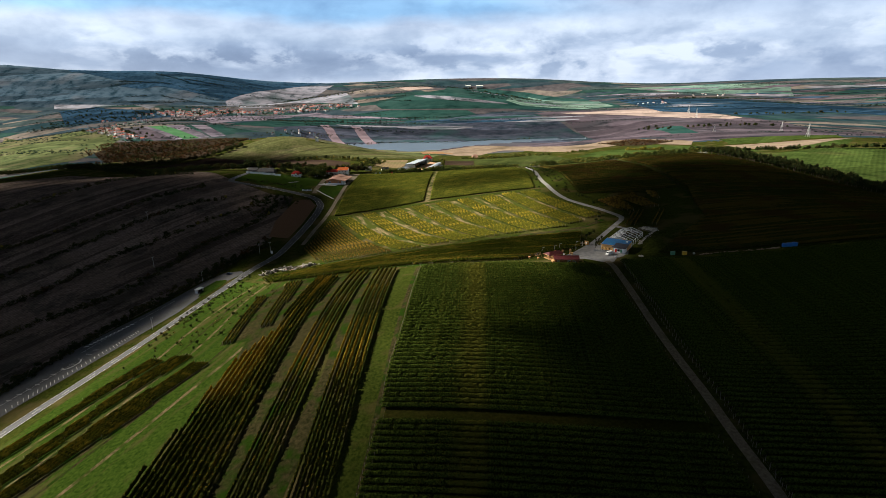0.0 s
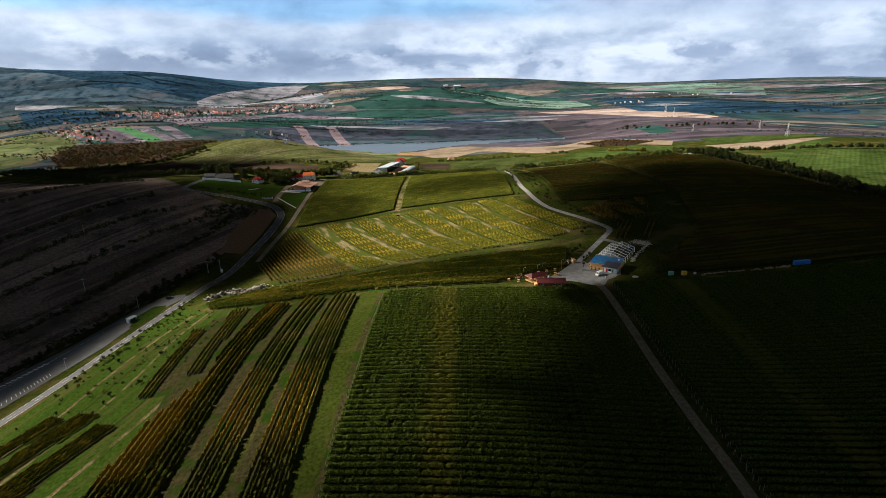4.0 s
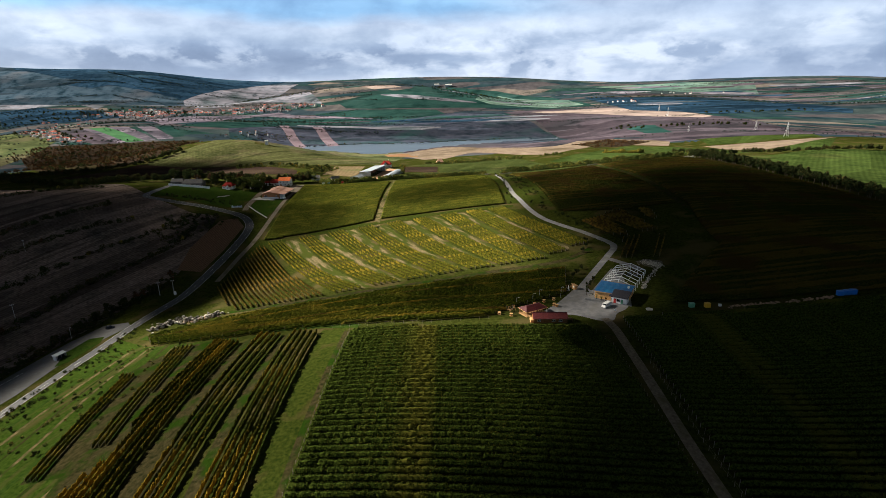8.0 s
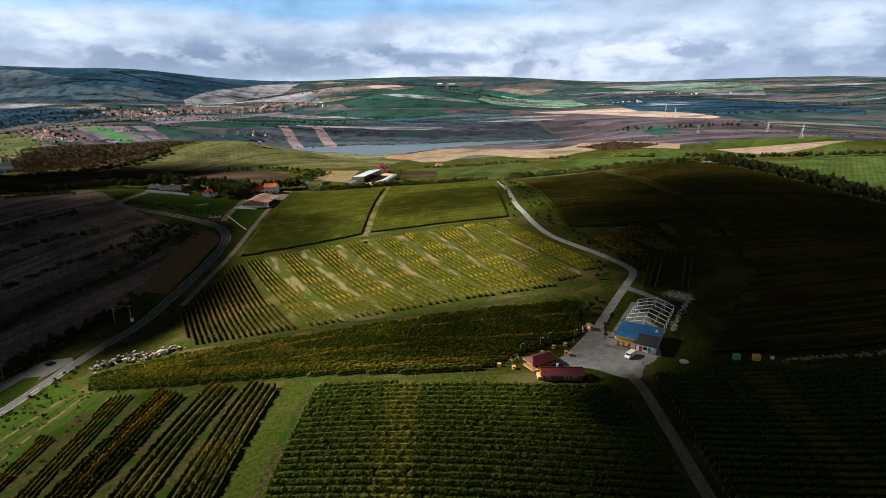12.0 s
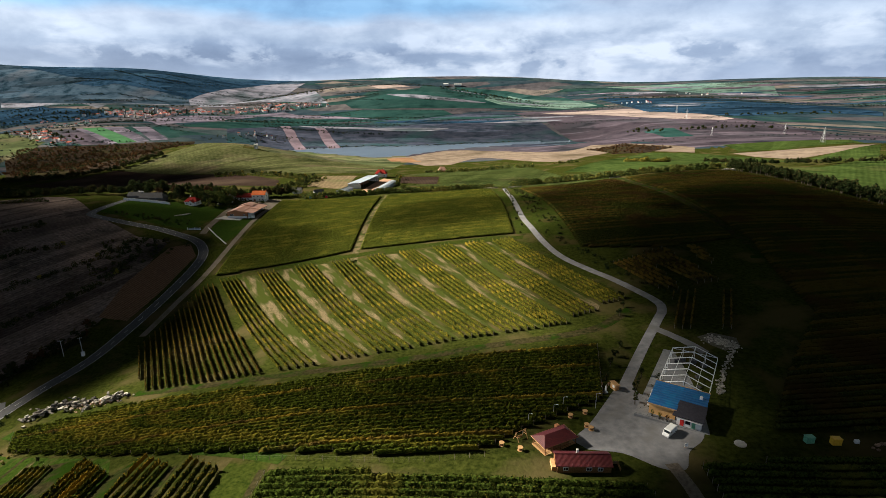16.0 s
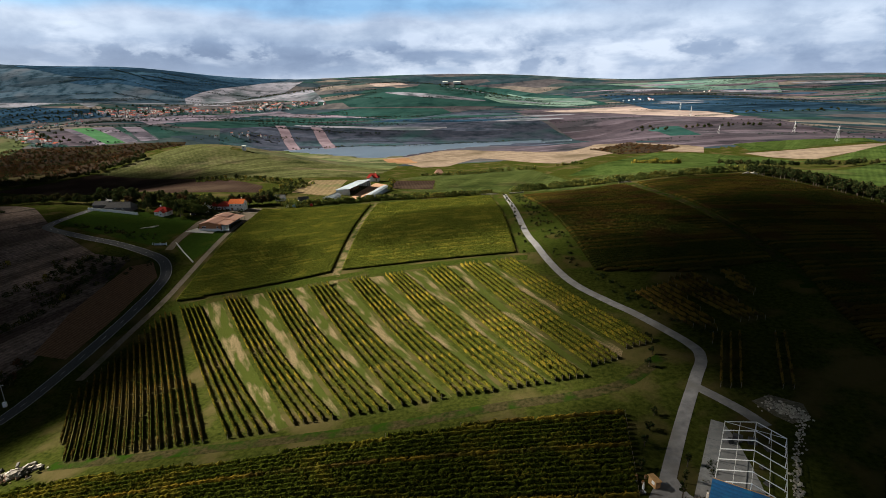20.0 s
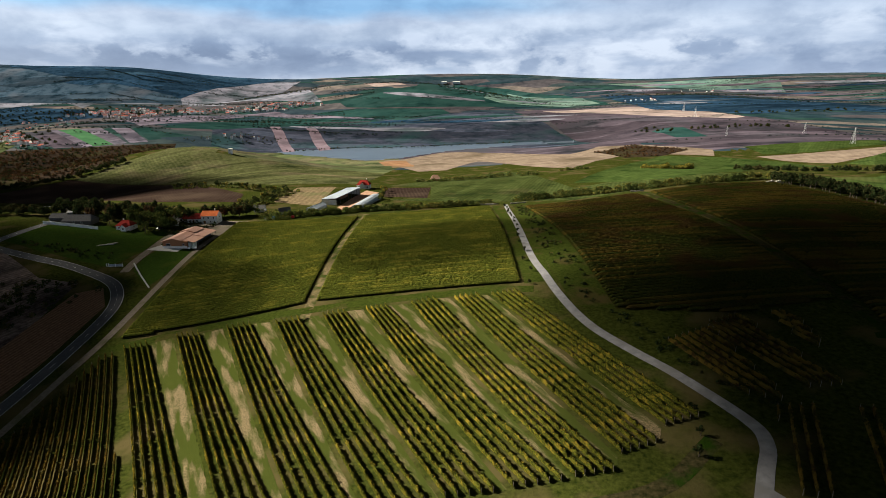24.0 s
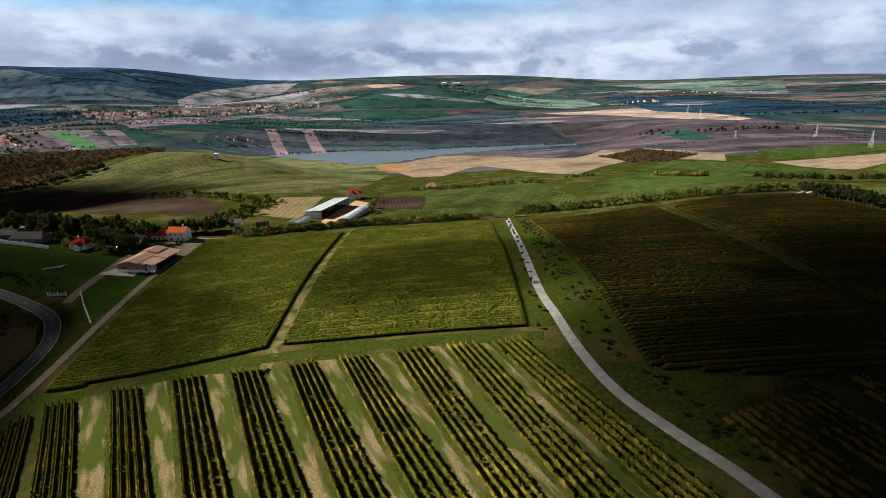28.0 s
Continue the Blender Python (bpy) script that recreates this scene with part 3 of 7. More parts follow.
field("bright green winter crop on a low rise", CROP, [(127, 939), (178, 1045), (247, 1153), (344, 1136), (404, 1088), (429, 998), (350, 1035), (253, 860), (159, 798), (114, 801), (69, 820)])
field("small dark ploughed plot", PLOUGH, [(-130, 758), (-136, 815), (-86, 827), (-79, 754)])
field("pale bare sandy slope above the lake", SAND, [(-293, 1458), (-249, 1483), (-178, 1611), (-113, 1634), (-1, 1573), (118, 1313), (204, 1510), (293, 1469), (357, 1233), (331, 1153), (281, 1174), (207, 1190), (134, 1096), (86, 993), (-57, 1244), (-101, 1104), (-148, 1092), (-194, 1172)])
field("orange bare soil above the lake shore", surface("far_orange_soil", (0.16, 0.09, 0.05), (0.27, 0.155, 0.085), (0.12, 0.09, 0.05), scale=0.06, big=0.015), ORANGE_BANK)
field("brown scrubby hillock", SCRUB, [(163, 1307), (278, 1489), (321, 1247), (247, 1153), (186, 1134)])
field("pale sandy stubble strip", SAND, [(391, 1142), (478, 1157), (578, 1180), (690, 1244), (580, 1124), (507, 1081), (449, 1045), (408, 1097)])
field("green crop strip in the valley", CROP, [(420, 1270), (534, 1322), (737, 1415), (676, 1269), (496, 1168), (408, 1161)])
field("green pasture on a far rise", CROP, [(459, 1033), (670, 1212), (452, 869)])
field("bright green winter crop behind the tree belt", CROP, [(258, 740), (276, 640), (296, 520), (318, 400), (420, 430), (520, 640), (500, 800), (440, 880), (350, 800), (290, 790)])
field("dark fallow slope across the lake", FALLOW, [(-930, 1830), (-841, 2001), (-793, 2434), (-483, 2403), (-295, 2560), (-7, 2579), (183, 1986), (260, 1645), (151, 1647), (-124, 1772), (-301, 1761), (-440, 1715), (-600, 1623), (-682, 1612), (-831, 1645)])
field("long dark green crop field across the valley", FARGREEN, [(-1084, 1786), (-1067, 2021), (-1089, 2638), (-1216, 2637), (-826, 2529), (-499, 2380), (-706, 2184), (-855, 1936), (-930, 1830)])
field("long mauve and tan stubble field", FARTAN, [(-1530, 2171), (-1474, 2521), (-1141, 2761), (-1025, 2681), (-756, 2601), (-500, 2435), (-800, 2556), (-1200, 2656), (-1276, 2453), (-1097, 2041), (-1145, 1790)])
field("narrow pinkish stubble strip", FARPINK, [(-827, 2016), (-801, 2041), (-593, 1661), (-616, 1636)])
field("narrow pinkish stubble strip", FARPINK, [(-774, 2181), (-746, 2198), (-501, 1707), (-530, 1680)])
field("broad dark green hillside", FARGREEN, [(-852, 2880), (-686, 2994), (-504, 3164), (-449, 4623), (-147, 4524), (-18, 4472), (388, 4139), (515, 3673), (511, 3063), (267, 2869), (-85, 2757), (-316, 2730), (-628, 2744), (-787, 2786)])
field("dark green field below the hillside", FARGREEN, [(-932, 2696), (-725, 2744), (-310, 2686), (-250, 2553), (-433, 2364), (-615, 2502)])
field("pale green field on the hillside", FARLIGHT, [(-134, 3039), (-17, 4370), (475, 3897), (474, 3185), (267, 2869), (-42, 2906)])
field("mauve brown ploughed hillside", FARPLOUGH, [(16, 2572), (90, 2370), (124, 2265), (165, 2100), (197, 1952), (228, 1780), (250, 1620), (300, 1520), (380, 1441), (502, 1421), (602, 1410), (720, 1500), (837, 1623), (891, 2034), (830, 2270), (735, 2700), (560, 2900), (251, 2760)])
# sunlit part of the ploughed hill, its light put in as pale tan
field("tan hillside strip with sunlight painted pale", FARSAND, [(140, 2590), (251, 2640), (400, 2760), (564, 2860), (680, 2740), (735, 2664), (800, 2400), (822, 2250), (760, 2180), (680, 2200), (600, 2230), (500, 2320), (400, 2440), (300, 2500), (200, 2510)])
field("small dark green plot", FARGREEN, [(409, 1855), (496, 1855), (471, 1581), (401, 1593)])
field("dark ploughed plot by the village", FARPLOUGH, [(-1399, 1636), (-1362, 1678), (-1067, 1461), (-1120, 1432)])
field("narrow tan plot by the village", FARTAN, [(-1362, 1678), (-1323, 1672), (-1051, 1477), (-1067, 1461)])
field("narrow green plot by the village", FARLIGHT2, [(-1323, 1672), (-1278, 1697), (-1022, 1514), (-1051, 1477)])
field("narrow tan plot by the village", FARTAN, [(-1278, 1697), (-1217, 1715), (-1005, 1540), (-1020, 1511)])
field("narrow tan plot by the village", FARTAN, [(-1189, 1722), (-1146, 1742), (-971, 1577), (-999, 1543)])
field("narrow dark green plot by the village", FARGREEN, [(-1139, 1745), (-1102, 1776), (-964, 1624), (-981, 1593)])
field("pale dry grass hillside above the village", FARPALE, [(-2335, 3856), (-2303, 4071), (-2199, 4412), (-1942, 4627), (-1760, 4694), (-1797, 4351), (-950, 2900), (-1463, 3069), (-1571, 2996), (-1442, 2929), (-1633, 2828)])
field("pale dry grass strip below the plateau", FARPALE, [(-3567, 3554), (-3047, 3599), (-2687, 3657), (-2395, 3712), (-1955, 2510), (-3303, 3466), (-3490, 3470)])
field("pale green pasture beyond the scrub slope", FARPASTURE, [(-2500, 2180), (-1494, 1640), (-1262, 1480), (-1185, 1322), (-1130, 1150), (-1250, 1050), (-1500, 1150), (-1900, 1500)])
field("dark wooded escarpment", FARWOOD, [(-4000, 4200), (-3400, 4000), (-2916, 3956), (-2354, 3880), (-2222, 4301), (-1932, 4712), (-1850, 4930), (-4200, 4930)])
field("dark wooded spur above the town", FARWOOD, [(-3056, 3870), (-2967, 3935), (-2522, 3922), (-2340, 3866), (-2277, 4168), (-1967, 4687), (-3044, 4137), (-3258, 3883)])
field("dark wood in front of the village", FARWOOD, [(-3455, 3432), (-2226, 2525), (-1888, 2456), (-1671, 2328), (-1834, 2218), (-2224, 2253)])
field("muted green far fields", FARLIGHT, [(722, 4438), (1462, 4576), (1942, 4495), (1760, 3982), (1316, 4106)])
field("far fields, hazed blue in their colour", FARWOOD, [(597, 3991), (1003, 3639), (1457, 3582), (1447, 2968), (1477, 2503), (1405, 2384), (1205, 2531), (886, 2366), (606, 2649)])
field("orange tan far field", FARSAND, [(-824, 3223), (-632, 3251), (-562, 3180), (-712, 3110)])

# narrow far strips of stubble, pasture and plough, in the haze-tinted colours
strip_rng = random.Random(9)
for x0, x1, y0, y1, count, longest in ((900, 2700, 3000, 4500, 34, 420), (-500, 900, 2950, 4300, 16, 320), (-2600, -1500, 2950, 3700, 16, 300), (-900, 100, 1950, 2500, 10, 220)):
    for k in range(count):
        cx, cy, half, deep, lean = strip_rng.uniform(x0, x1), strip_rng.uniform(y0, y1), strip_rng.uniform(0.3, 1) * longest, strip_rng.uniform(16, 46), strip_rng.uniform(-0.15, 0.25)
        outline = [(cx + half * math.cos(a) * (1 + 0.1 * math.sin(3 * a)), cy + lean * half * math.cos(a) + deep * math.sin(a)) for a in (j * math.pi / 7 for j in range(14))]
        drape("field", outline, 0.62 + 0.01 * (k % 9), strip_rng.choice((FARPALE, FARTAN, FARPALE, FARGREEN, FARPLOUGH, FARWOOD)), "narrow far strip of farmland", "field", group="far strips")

# roads
ROAD = curve([(-240, -60), (-232, 40), (-224, 110), (-218, 160), (-210, 200), (-205, 240), (-205, 300), (-204, 343), (-199, 372), (-200, 404), (-202, 447), (-205, 477), (-210, 494),
              (-220, 508), (-232, 517), (-252, 525), (-272, 531), (-290, 534), (-311, 538), (-334, 544), (-341, 553), (-344, 575), (-350, 610), (-380, 660), (-470, 720)])
drape("road", ribbon(ROAD, 3.4, -3.4), 0.22, ASPHALT, "two-lane grey asphalt country road", "road")
LOT = [(-262, 60), (-243, 60), (-240, 120), (-235, 175), (-228, 199), (-221, 227), (-217, 248), (-214, 268), (-216, 298), (-213, 318), (-207, 335), (-212, 340), (-225, 337), (-232, 319), (-240, 275), (-251, 245), (-256, 225), (-260, 204), (-265, 160)]
drape("pavement", LOT, 0.24, LOT_ASPHALT, "grey asphalt car park with worn white markings", "car park")
drape("pavement", [(-217, 292), (-213, 296), (-211, 316), (-214, 323), (-222, 322), (-224, 308)], 0.34, LAWN, "grass island in the car park", "grass island")
drape("road", ribbon(curve([(40, 318), (41, 323), (52, 348), (63, 371), (68, 382), (67, 392), (55, 414), (45, 428), (33, 446), (25, 466), (18, 493), (10, 537), (-1, 685), (-2, 705)]), 1.9, -1.9), 0.26, GRAVEL,
      "pale gravel lane winding up through the vineyard", "lane")
YARD = [tuple(p) for p in curve([(21, 294), (27, 302), (33, 313), (38, 322), (43, 326), (45, 319), (50, 316), (58, 316), (60, 308), (56.5, 297), (51, 291), (48, 284), (42, 284), (34, 289), (25, 290)], 4)]
drape("road", YARD, 0.18, GRAVEL, "grey gravel yard of the winery", "yard")
drape("road", ribbon(curve([(60, 367), (65, 360), (70, 352), (73, 345)]), 1.8, -1.8), 0.3, GRAVEL, "short gravel spur behind the winery", "lane")
drape("field", [(74, 357), (80, 360), (87, 355), (86, 349), (80, 346), (77, 350)], 0.3, surface("stony_ground", (0.05, 0.05, 0.038), (0.15, 0.138, 0.115), None, scale=1.5, bump=0.8), "pale stony ground behind the winery", "stony ground")
drape("road", ribbon(curve([(45, 286), (46.5, 280), (47.5, 274), (49, 256), (53, 214), (57, 186), (61, 164), (64, 144), (67, 126), (72, 90), (84, 20), (96, -60)]), 1.7, -1.7), 0.2, DIRT, "brown dirt track between the vineyard blocks", "track")
drape("road", ribbon(curve([(-230, 528), (-234, 543), (-238, 565), (-243, 594), (-240, 612), (-226, 628)]), 2.6, -2.6), 0.25, DIRT, "dirt driveway to the brick hall", "driveway")
drape("road", ribbon(curve([(-187, 395), (-190, 430), (-191, 459), (-194, 487), (-200, 526), (-208, 574), (-211, 617), (-206, 640)]), 1.9, -1.9), 0.24, DIRT, "dirt farm track along the vineyard", "track")
drape("road", [(-245, 600), (-232, 585), (-210, 604), (-206, 640), (-228, 640), (-246, 622)], 0.16, DIRT, "bare dirt yard behind the brick hall", "yard")
drape("field", [(-226, 412), (-236, 447), (-239, 500), (-228, 508), (-213, 490), (-208, 445), (-207, 410)], 0.3, surface("orange_soil", (0.11, 0.065, 0.04), (0.2, 0.12, 0.075), None, lines=(10, 2.0, 0.4)), "rust brown ploughed strip beside the road", "field")
drape("field", [(-340, 556), (-300, 545), (-245, 533), (-240, 560), (-248, 600), (-300, 604), (-346, 606)], 0.14, LAWN, "green lawn in front of the white wall", "lawn")
drape("field", [(-225, 530), (-204, 512), (-203, 540), (-212, 575), (-234, 575), (-232, 548)], 0.14, LAWN, "green lawn below the brick hall", "lawn")
# paint on the road and the car park
for k in range(3, len(ROAD) - 3):
    if k % 2:
        a, b = ROAD[k], ROAD[k].lerp(ROAD[k + 1], 0.55)
        drape("road_marking", ribbon([a, b], 0.09, -0.09), 0.3, PAINT, "white centre dash on the road", "road marking", group="centre dashes")
for side in (3.1, -3.1):
    drape("road_marking", ribbon(ROAD[6:110], side + 0.07, side - 0.07), 0.3, PAINT, "thin white edge line of the road", "road marking")
LOT_LINE = curve([(-243, 90), (-240, 130), (-236, 172), (-230, 198), (-224, 226), (-221, 246)], 12)
for k in range(2, len(LOT_LINE) - 2, 1):
    p, d = LOT_LINE[k], (LOT_LINE[k + 1] - LOT_LINE[k - 1]).normalized()
    n = Vector((-d.y, d.x))
    drape("road_marking", ribbon([p + n * 1.0, p + n * 5.0 + d * 2.2], 0.11, -0.11), 0.32, PAINT, "white parking bay line", "road marking", group="parking bay lines")
    if k % 2 and k < 48:
        q = p + n * 13.0
        drape("road_marking", ribbon([q - n * 2.4, q + n * 2.4], 0.11, -0.11), 0.32, PAINT, "white parking bay line", "road marking", group="parking bay lines")
drape("road_marking", ribbon([p + Vector((-13.0, 0)) for p in LOT_LINE[4:44]], 0.1, -0.1), 0.32, PAINT, "long white line of the parking bays", "road marking")
drape("road_marking", ribbon(curve([(-243, 209), (-239.5, 207.5), (-236.5, 210), (-236, 214), (-238.5, 217)]), 0.45, -0.45), 0.33, PAINT, "white curved edge of a traffic island", "road marking")
drape("road_marking", ribbon(curve([(-246, 225), (-238, 262), (-232, 290)], 6), 0.1, -0.1), 0.32, PAINT, "white lane line of the car park", "road marking")
for k in range(12):
    y = 232 + k * 2.2
    drape("road_marking", [(-251 + k * 0.95, y), (-248 + k * 0.95, y + 0.4), (-248 + k * 0.95, y + 1.3), (-251 + k * 0.95, y + 0.9)], 0.32, PAINT, "white hatched marking", "road marking", group="hatched markings")
# grass headlands and alleys
BANKGRASS = surface("bank_grass", (0.012, 0.025, 0.003), (0.038, 0.062, 0.009), (0.050, 0.046, 0.016), scale=0.8, big=0.16, spread=0.53, bump=1.0, stretch=(78, 6))
drape("field", [(-201, 318), (-172, 302), (-120, 292), (-112, 282), (-118, 150), (-114, 40), (-106, -60), (-226, -60), (-222, 40), (-213, 110), (-204, 180), (-199, 240)], 0.06, BANKGRASS, "green grassy bank beside the road", "grass bank")
drape("field", ribbon(curve([(-117, 668), (-113, 640), (-96, 484), (-92, 470)]), 2.6, -2.6), 0.2, DRYGRASS, "mown grass alley between two vineyard blocks", "grass alley")
drape("field", ribbon(curve([(115, 735), (119, 700), (128, 460), (124, 430)]), 2.0, -2.0), 0.2, BROWNGRASS, "mown grass alley between two vineyard blocks", "grass alley")
drape("field", ribbon(curve([(-190, 452), (-142, 472), (-90, 480), (-20, 482), (12, 480)]), 3.0, -3.0), 0.2, MOWN, "mown grass headland", "grass alley")
drape("field", [(-74, 290), (-74, 273), (-62, 173), (-53, 120), (-46, 40), (-38, -60), (-28, -60), (-36, 40), (-43, 120), (-45, 141), (-52, 199), (-60, 276), (-62, 290)], 0.18, MOWN, "mown grass avenue beside the vineyard", "grass alley")
drape("field", ribbon(curve([(-62, 279), (-54, 199), (-47.5, 141), (-45, 120), (-38, 40), (-30, -60)]), 1.0, -1.0), 0.26, BROWNGRASS, "dry grass along the vineyard fence", "grass strip")
drape("field", [(-91, 285), (-92, 281), (-76, 164), (-74, 120), (-70, 40), (-62, -60), (-55, -60), (-62, 40), (-67, 120), (-70, 165)], 0.2, BROWNGRASS, "brown dry grass between the vine groups", "grass strip")
drape("field", [(-108, 289), (-112, 281), (-100, 178), (-91, 120), (-86, 40), (-78, -60), (-72, -60), (-78, 40), (-84, 120), (-84, 162)], 0.2, BROWNGRASS, "brown dry grass between the vine groups", "grass strip")
drape("field", [(-160, 270), (-150, 292), (-131, 294), (-112, 200), (-123, 182), (-128, 200), (-142, 200)], 0.16, BROWNGRASS, "rough brown grass round the short rows", "grass strip")
drape("field", [(-137, 186), (-148, 186), (-166, 153), (-175, 126), (-195, 60), (-185, 60), (-160, 126), (-148, 148)], 0.16, BROWNGRASS, "rough brown grass round the short rows", "grass strip")
drape("field", [(-14, 700), (-4, 700), (22, 487), (8, 486)], 0.16, MOWN, "grass verge beside the gravel lane", "verge")
drape("field", [(4, 700), (13, 690), (44, 458), (28, 462), (14, 540)], 0.16, MOWN, "grass verge beside the gravel lane", "verge")


# pale, brown and dark green streaks drawn along the bank
for shift, wide, mat, words in ((0, 0.9, DRYGRASS, "pale streak in the grass"), (9, 0.7, BROWNGRASS, "brown streak in the grass"), (-10, 1.2, LAWN, "dark green streak in the grass"), (20, 1.0, DRYGRASS, "pale streak in the grass"),
                                 (-20, 0.8, BROWNGRASS, "brown streak in the grass"), (30, 1.4, LAWN, "dark green streak in the grass"), (-31, 1.0, DRYGRASS, "pale streak in the grass")):
    drape("field", ribbon(curve([(-170 - shift * 0.5, 300), (-166 - shift * 0.7, 262), (-158 - shift, 225), (-157 - shift, 195), (-168 - shift, 150), (-186 - shift, 90), (-200 - shift, 30)]), wide, -wide), 0.1, mat, words, "grass streak")
drape("field", ribbon(curve([(-186, 316), (-140, 304), (-110, 296), (-72, 287), (-58, 283)]), 2.4, -2.0), 0.2, LAWN, "mown headland below the long band", "grass alley")
drape("field", ribbon(curve([(-150, 340), (-90, 342), (-40, 347), (0, 357), (36, 366), (56, 384)]), 2.6, -2.2), 0.14, BROWNGRASS, "rough headland above the long band", "grass alley")


# ---- vines ----
VINE_A = leafage("vine_green", (0.056, 0.078, 0.012), (0.012, 0.020, 0.003), (0.088, 0.086, 0.013), share=0.28, big=0.05)
VINE_BRIGHT = leafage("vine_bright", (0.115, 0.130, 0.018), (0.026, 0.034, 0.006), (0.150, 0.145, 0.020), share=0.28, big=0.08)
VINE_SLOPE = leafage("vine_olive", (0.095, 0.096, 0.011), (0.019, 0.023, 0.004), (0.195, 0.148, 0.017), share=0.36, big=0.25)
VINE_BAND = leafage("vine_band", (0.072, 0.088, 0.009), (0.014, 0.021, 0.003), (0.135, 0.115, 0.013), share=0.30, big=0.06)
VINE_GOLD = leafage("vine_gold", (0.10, 0.105, 0.016), (0.030, 0.034, 0.008), (0.19, 0.135, 0.015), share=0.5, big=0.05, rust=(0.085, 0.06, 0.014))
VINE_MIX = leafage("vine_mixed", (0.044, 0.050, 0.009), (0.014, 0.019, 0.005), (0.080, 0.058, 0.011), share=0.42, big=0.02, rust=(0.050, 0.032, 0.010))
VINE_RUST = leafage("vine_rust", (0.055, 0.052, 0.010), (0.018, 0.020, 0.005), (0.13, 0.085, 0.014), share=0.5, big=0.2, rust=(0.050, 0.032, 0.010))
VINE_GROUP = leafage("vine_golden_tips", (0.048, 0.056, 0.008), (0.012, 0.017, 0.003), (0.23, 0.155, 0.016), share=0.42, big=0.03)
WOOD_GREY = surface("grey_wood", (0.12, 0.10, 0.085), (0.26, 0.23, 0.19), None, scale=6, bump=0.1)


def vine_geometry(rows, rng, step=0.9, tall=1.9, wide=0.30, leaves=5, size=0.30, ragged=0.09):
    """Foliage of vine rows: a ragged hedge body and leaf sprays on it. rows: pairs of end points."""
    vs, fs, base = [], [], 0
    for (x0, y0), (x1, y1) in rows:
        length = math.hypot(x1 - x0, y1 - y0)
        if length < 3:
            continue
        n = max(3, int(length / step))
        t = np.linspace(0, 1, n)
        px, py = x0 + (x1 - x0) * t, y0 + (y1 - y0) * t
        dx, dy = (x1 - x0) / length, (y1 - y0) / length
        pz = land(px, py)
        full = np.clip(rng.normal(1.0, ragged, n), 0.45, 1.35) * np.where(rng.random(n) < ragged * 0.2, 0.35, 1)
        full[0] = full[-1] = 0.5
        give = min(0.2, ragged * 1.6)
        sway = rng.normal(0, 0.04, n)
        ring = []
        for off, up in ((-0.75, 0.30), (-1.0, 0.62), (-0.35, 1.0), (0.35, 1.0), (1.0, 0.62), (0.75, 0.30)):
            o = wide * off * full * rng.uniform(1 - give, 1 + give, n) + sway
            ring.append(np.stack([px - dy * o, py + dx * o, pz + tall * up * full * rng.uniform(0.93, 1.07, n)], -1))
        v = np.stack(ring, 1).reshape(-1, 3)
        k = np.arange(n - 1)[:, None] * 6 + np.arange(5)[None, :]
        f = np.stack([k, k + 1, k + 7, k + 6], -1).reshape(-1, 4) + base
        vs.append(v)
        fs.append(f)
        base += len(v)
        m = n * leaves
        if m:
            s = rng.random(m)
            along = s * length
            i = np.minimum((s * (n - 1)).astype(int), n - 1)
            side = rng.uniform(-1.15, 1.15, m) * wide + sway[i]
            up = tall * full[i] * (1.06 - 0.5 * np.abs(side / wide / 1.15) ** 1.5 * rng.random(m)) * rng.uniform(0.72, 1.12, m)
            c = np.stack([x0 + dx * along - dy * side, y0 + dy * along + dx * side, pz[i] + up], -1)
            a = rng.normal(0, 1, (m, 3))
            a /= np.linalg.norm(a, axis=1)[:, None]
            b = np.cross(a, rng.normal(0, 1, (m, 3)))
            b /= np.linalg.norm(b, axis=1)[:, None]
            w = size * rng.uniform(0.45, 1.0, m)[:, None]
            q = np.stack([c - a * w - b * w * 0.5, c + a * w * 0.4 - b * w * 0.6, c + a * w + b * w * 0.5, c - a * w * 0.4 + b * w * 0.6], 1).reshape(-1, 3)
            vs.append(q)
            fs.append(np.arange(m * 4).reshape(-1, 4) + base)
            base += len(q)
    return np.concatenate(vs), np.concatenate(fs)


def scan_rows(poly, heading, spacing, shift=0.0):
    """Row ends: parallel lines at that heading (degrees from +x) cut to the polygon."""
    c, s = math.cos(radians(heading)), math.sin(radians(heading))
    q = [(x * c + y * s, -x * s + y * c) for x, y in poly]
    lo, hi = min(p[1] for p in q), max(p[1] for p in q)
    rows = []
    v = lo + spacing * 0.5 + shift
    while v < hi:
        cuts = []
        for k in range(len(q)):
            (ax, ay), (bx, by) = q[k], q[(k + 1) % len(q)]
            if (ay > v) != (by > v):
                cuts.append(ax + (v - ay) / (by - ay) * (bx - ax))
        cuts.sort()
        for a, b in zip(cuts[::2], cuts[1::2]):
            if b - a > 4:
                rows.append(((a * c - v * s, a * s + v * c), (b * c - v * s, b * s + v * c)))
        v += spacing
    return rows


def fan_rows(a0, a1, b0, b1, count):
    """Rows between a left edge a0-a1 and a right edge b0-b1."""
    out = []
    for k in range(count):
        t = (k + 0.5) / count
        out.append(tuple(tuple(p[i] + (q[i] - p[i]) * t for i in (0, 1)) for p, q in ((a0, b0), (a1, b1))))
    return out


VINE_RNG = np.random.default_rng(7)


def end_post():
    bm = bmesh.new()
    bmesh.ops.create_cone(bm, cap_ends=True, segments=6, radius1=0.07, radius2=0.06, depth=2.1, matrix=Matrix.Translation((0, 0, 0.95)))
    me = bpy.data.meshes.new("post")
    bm.to_mesh(me)
    bm.free()
    me.materials.append(WOOD_GREY)
    return me


POST = end_post()


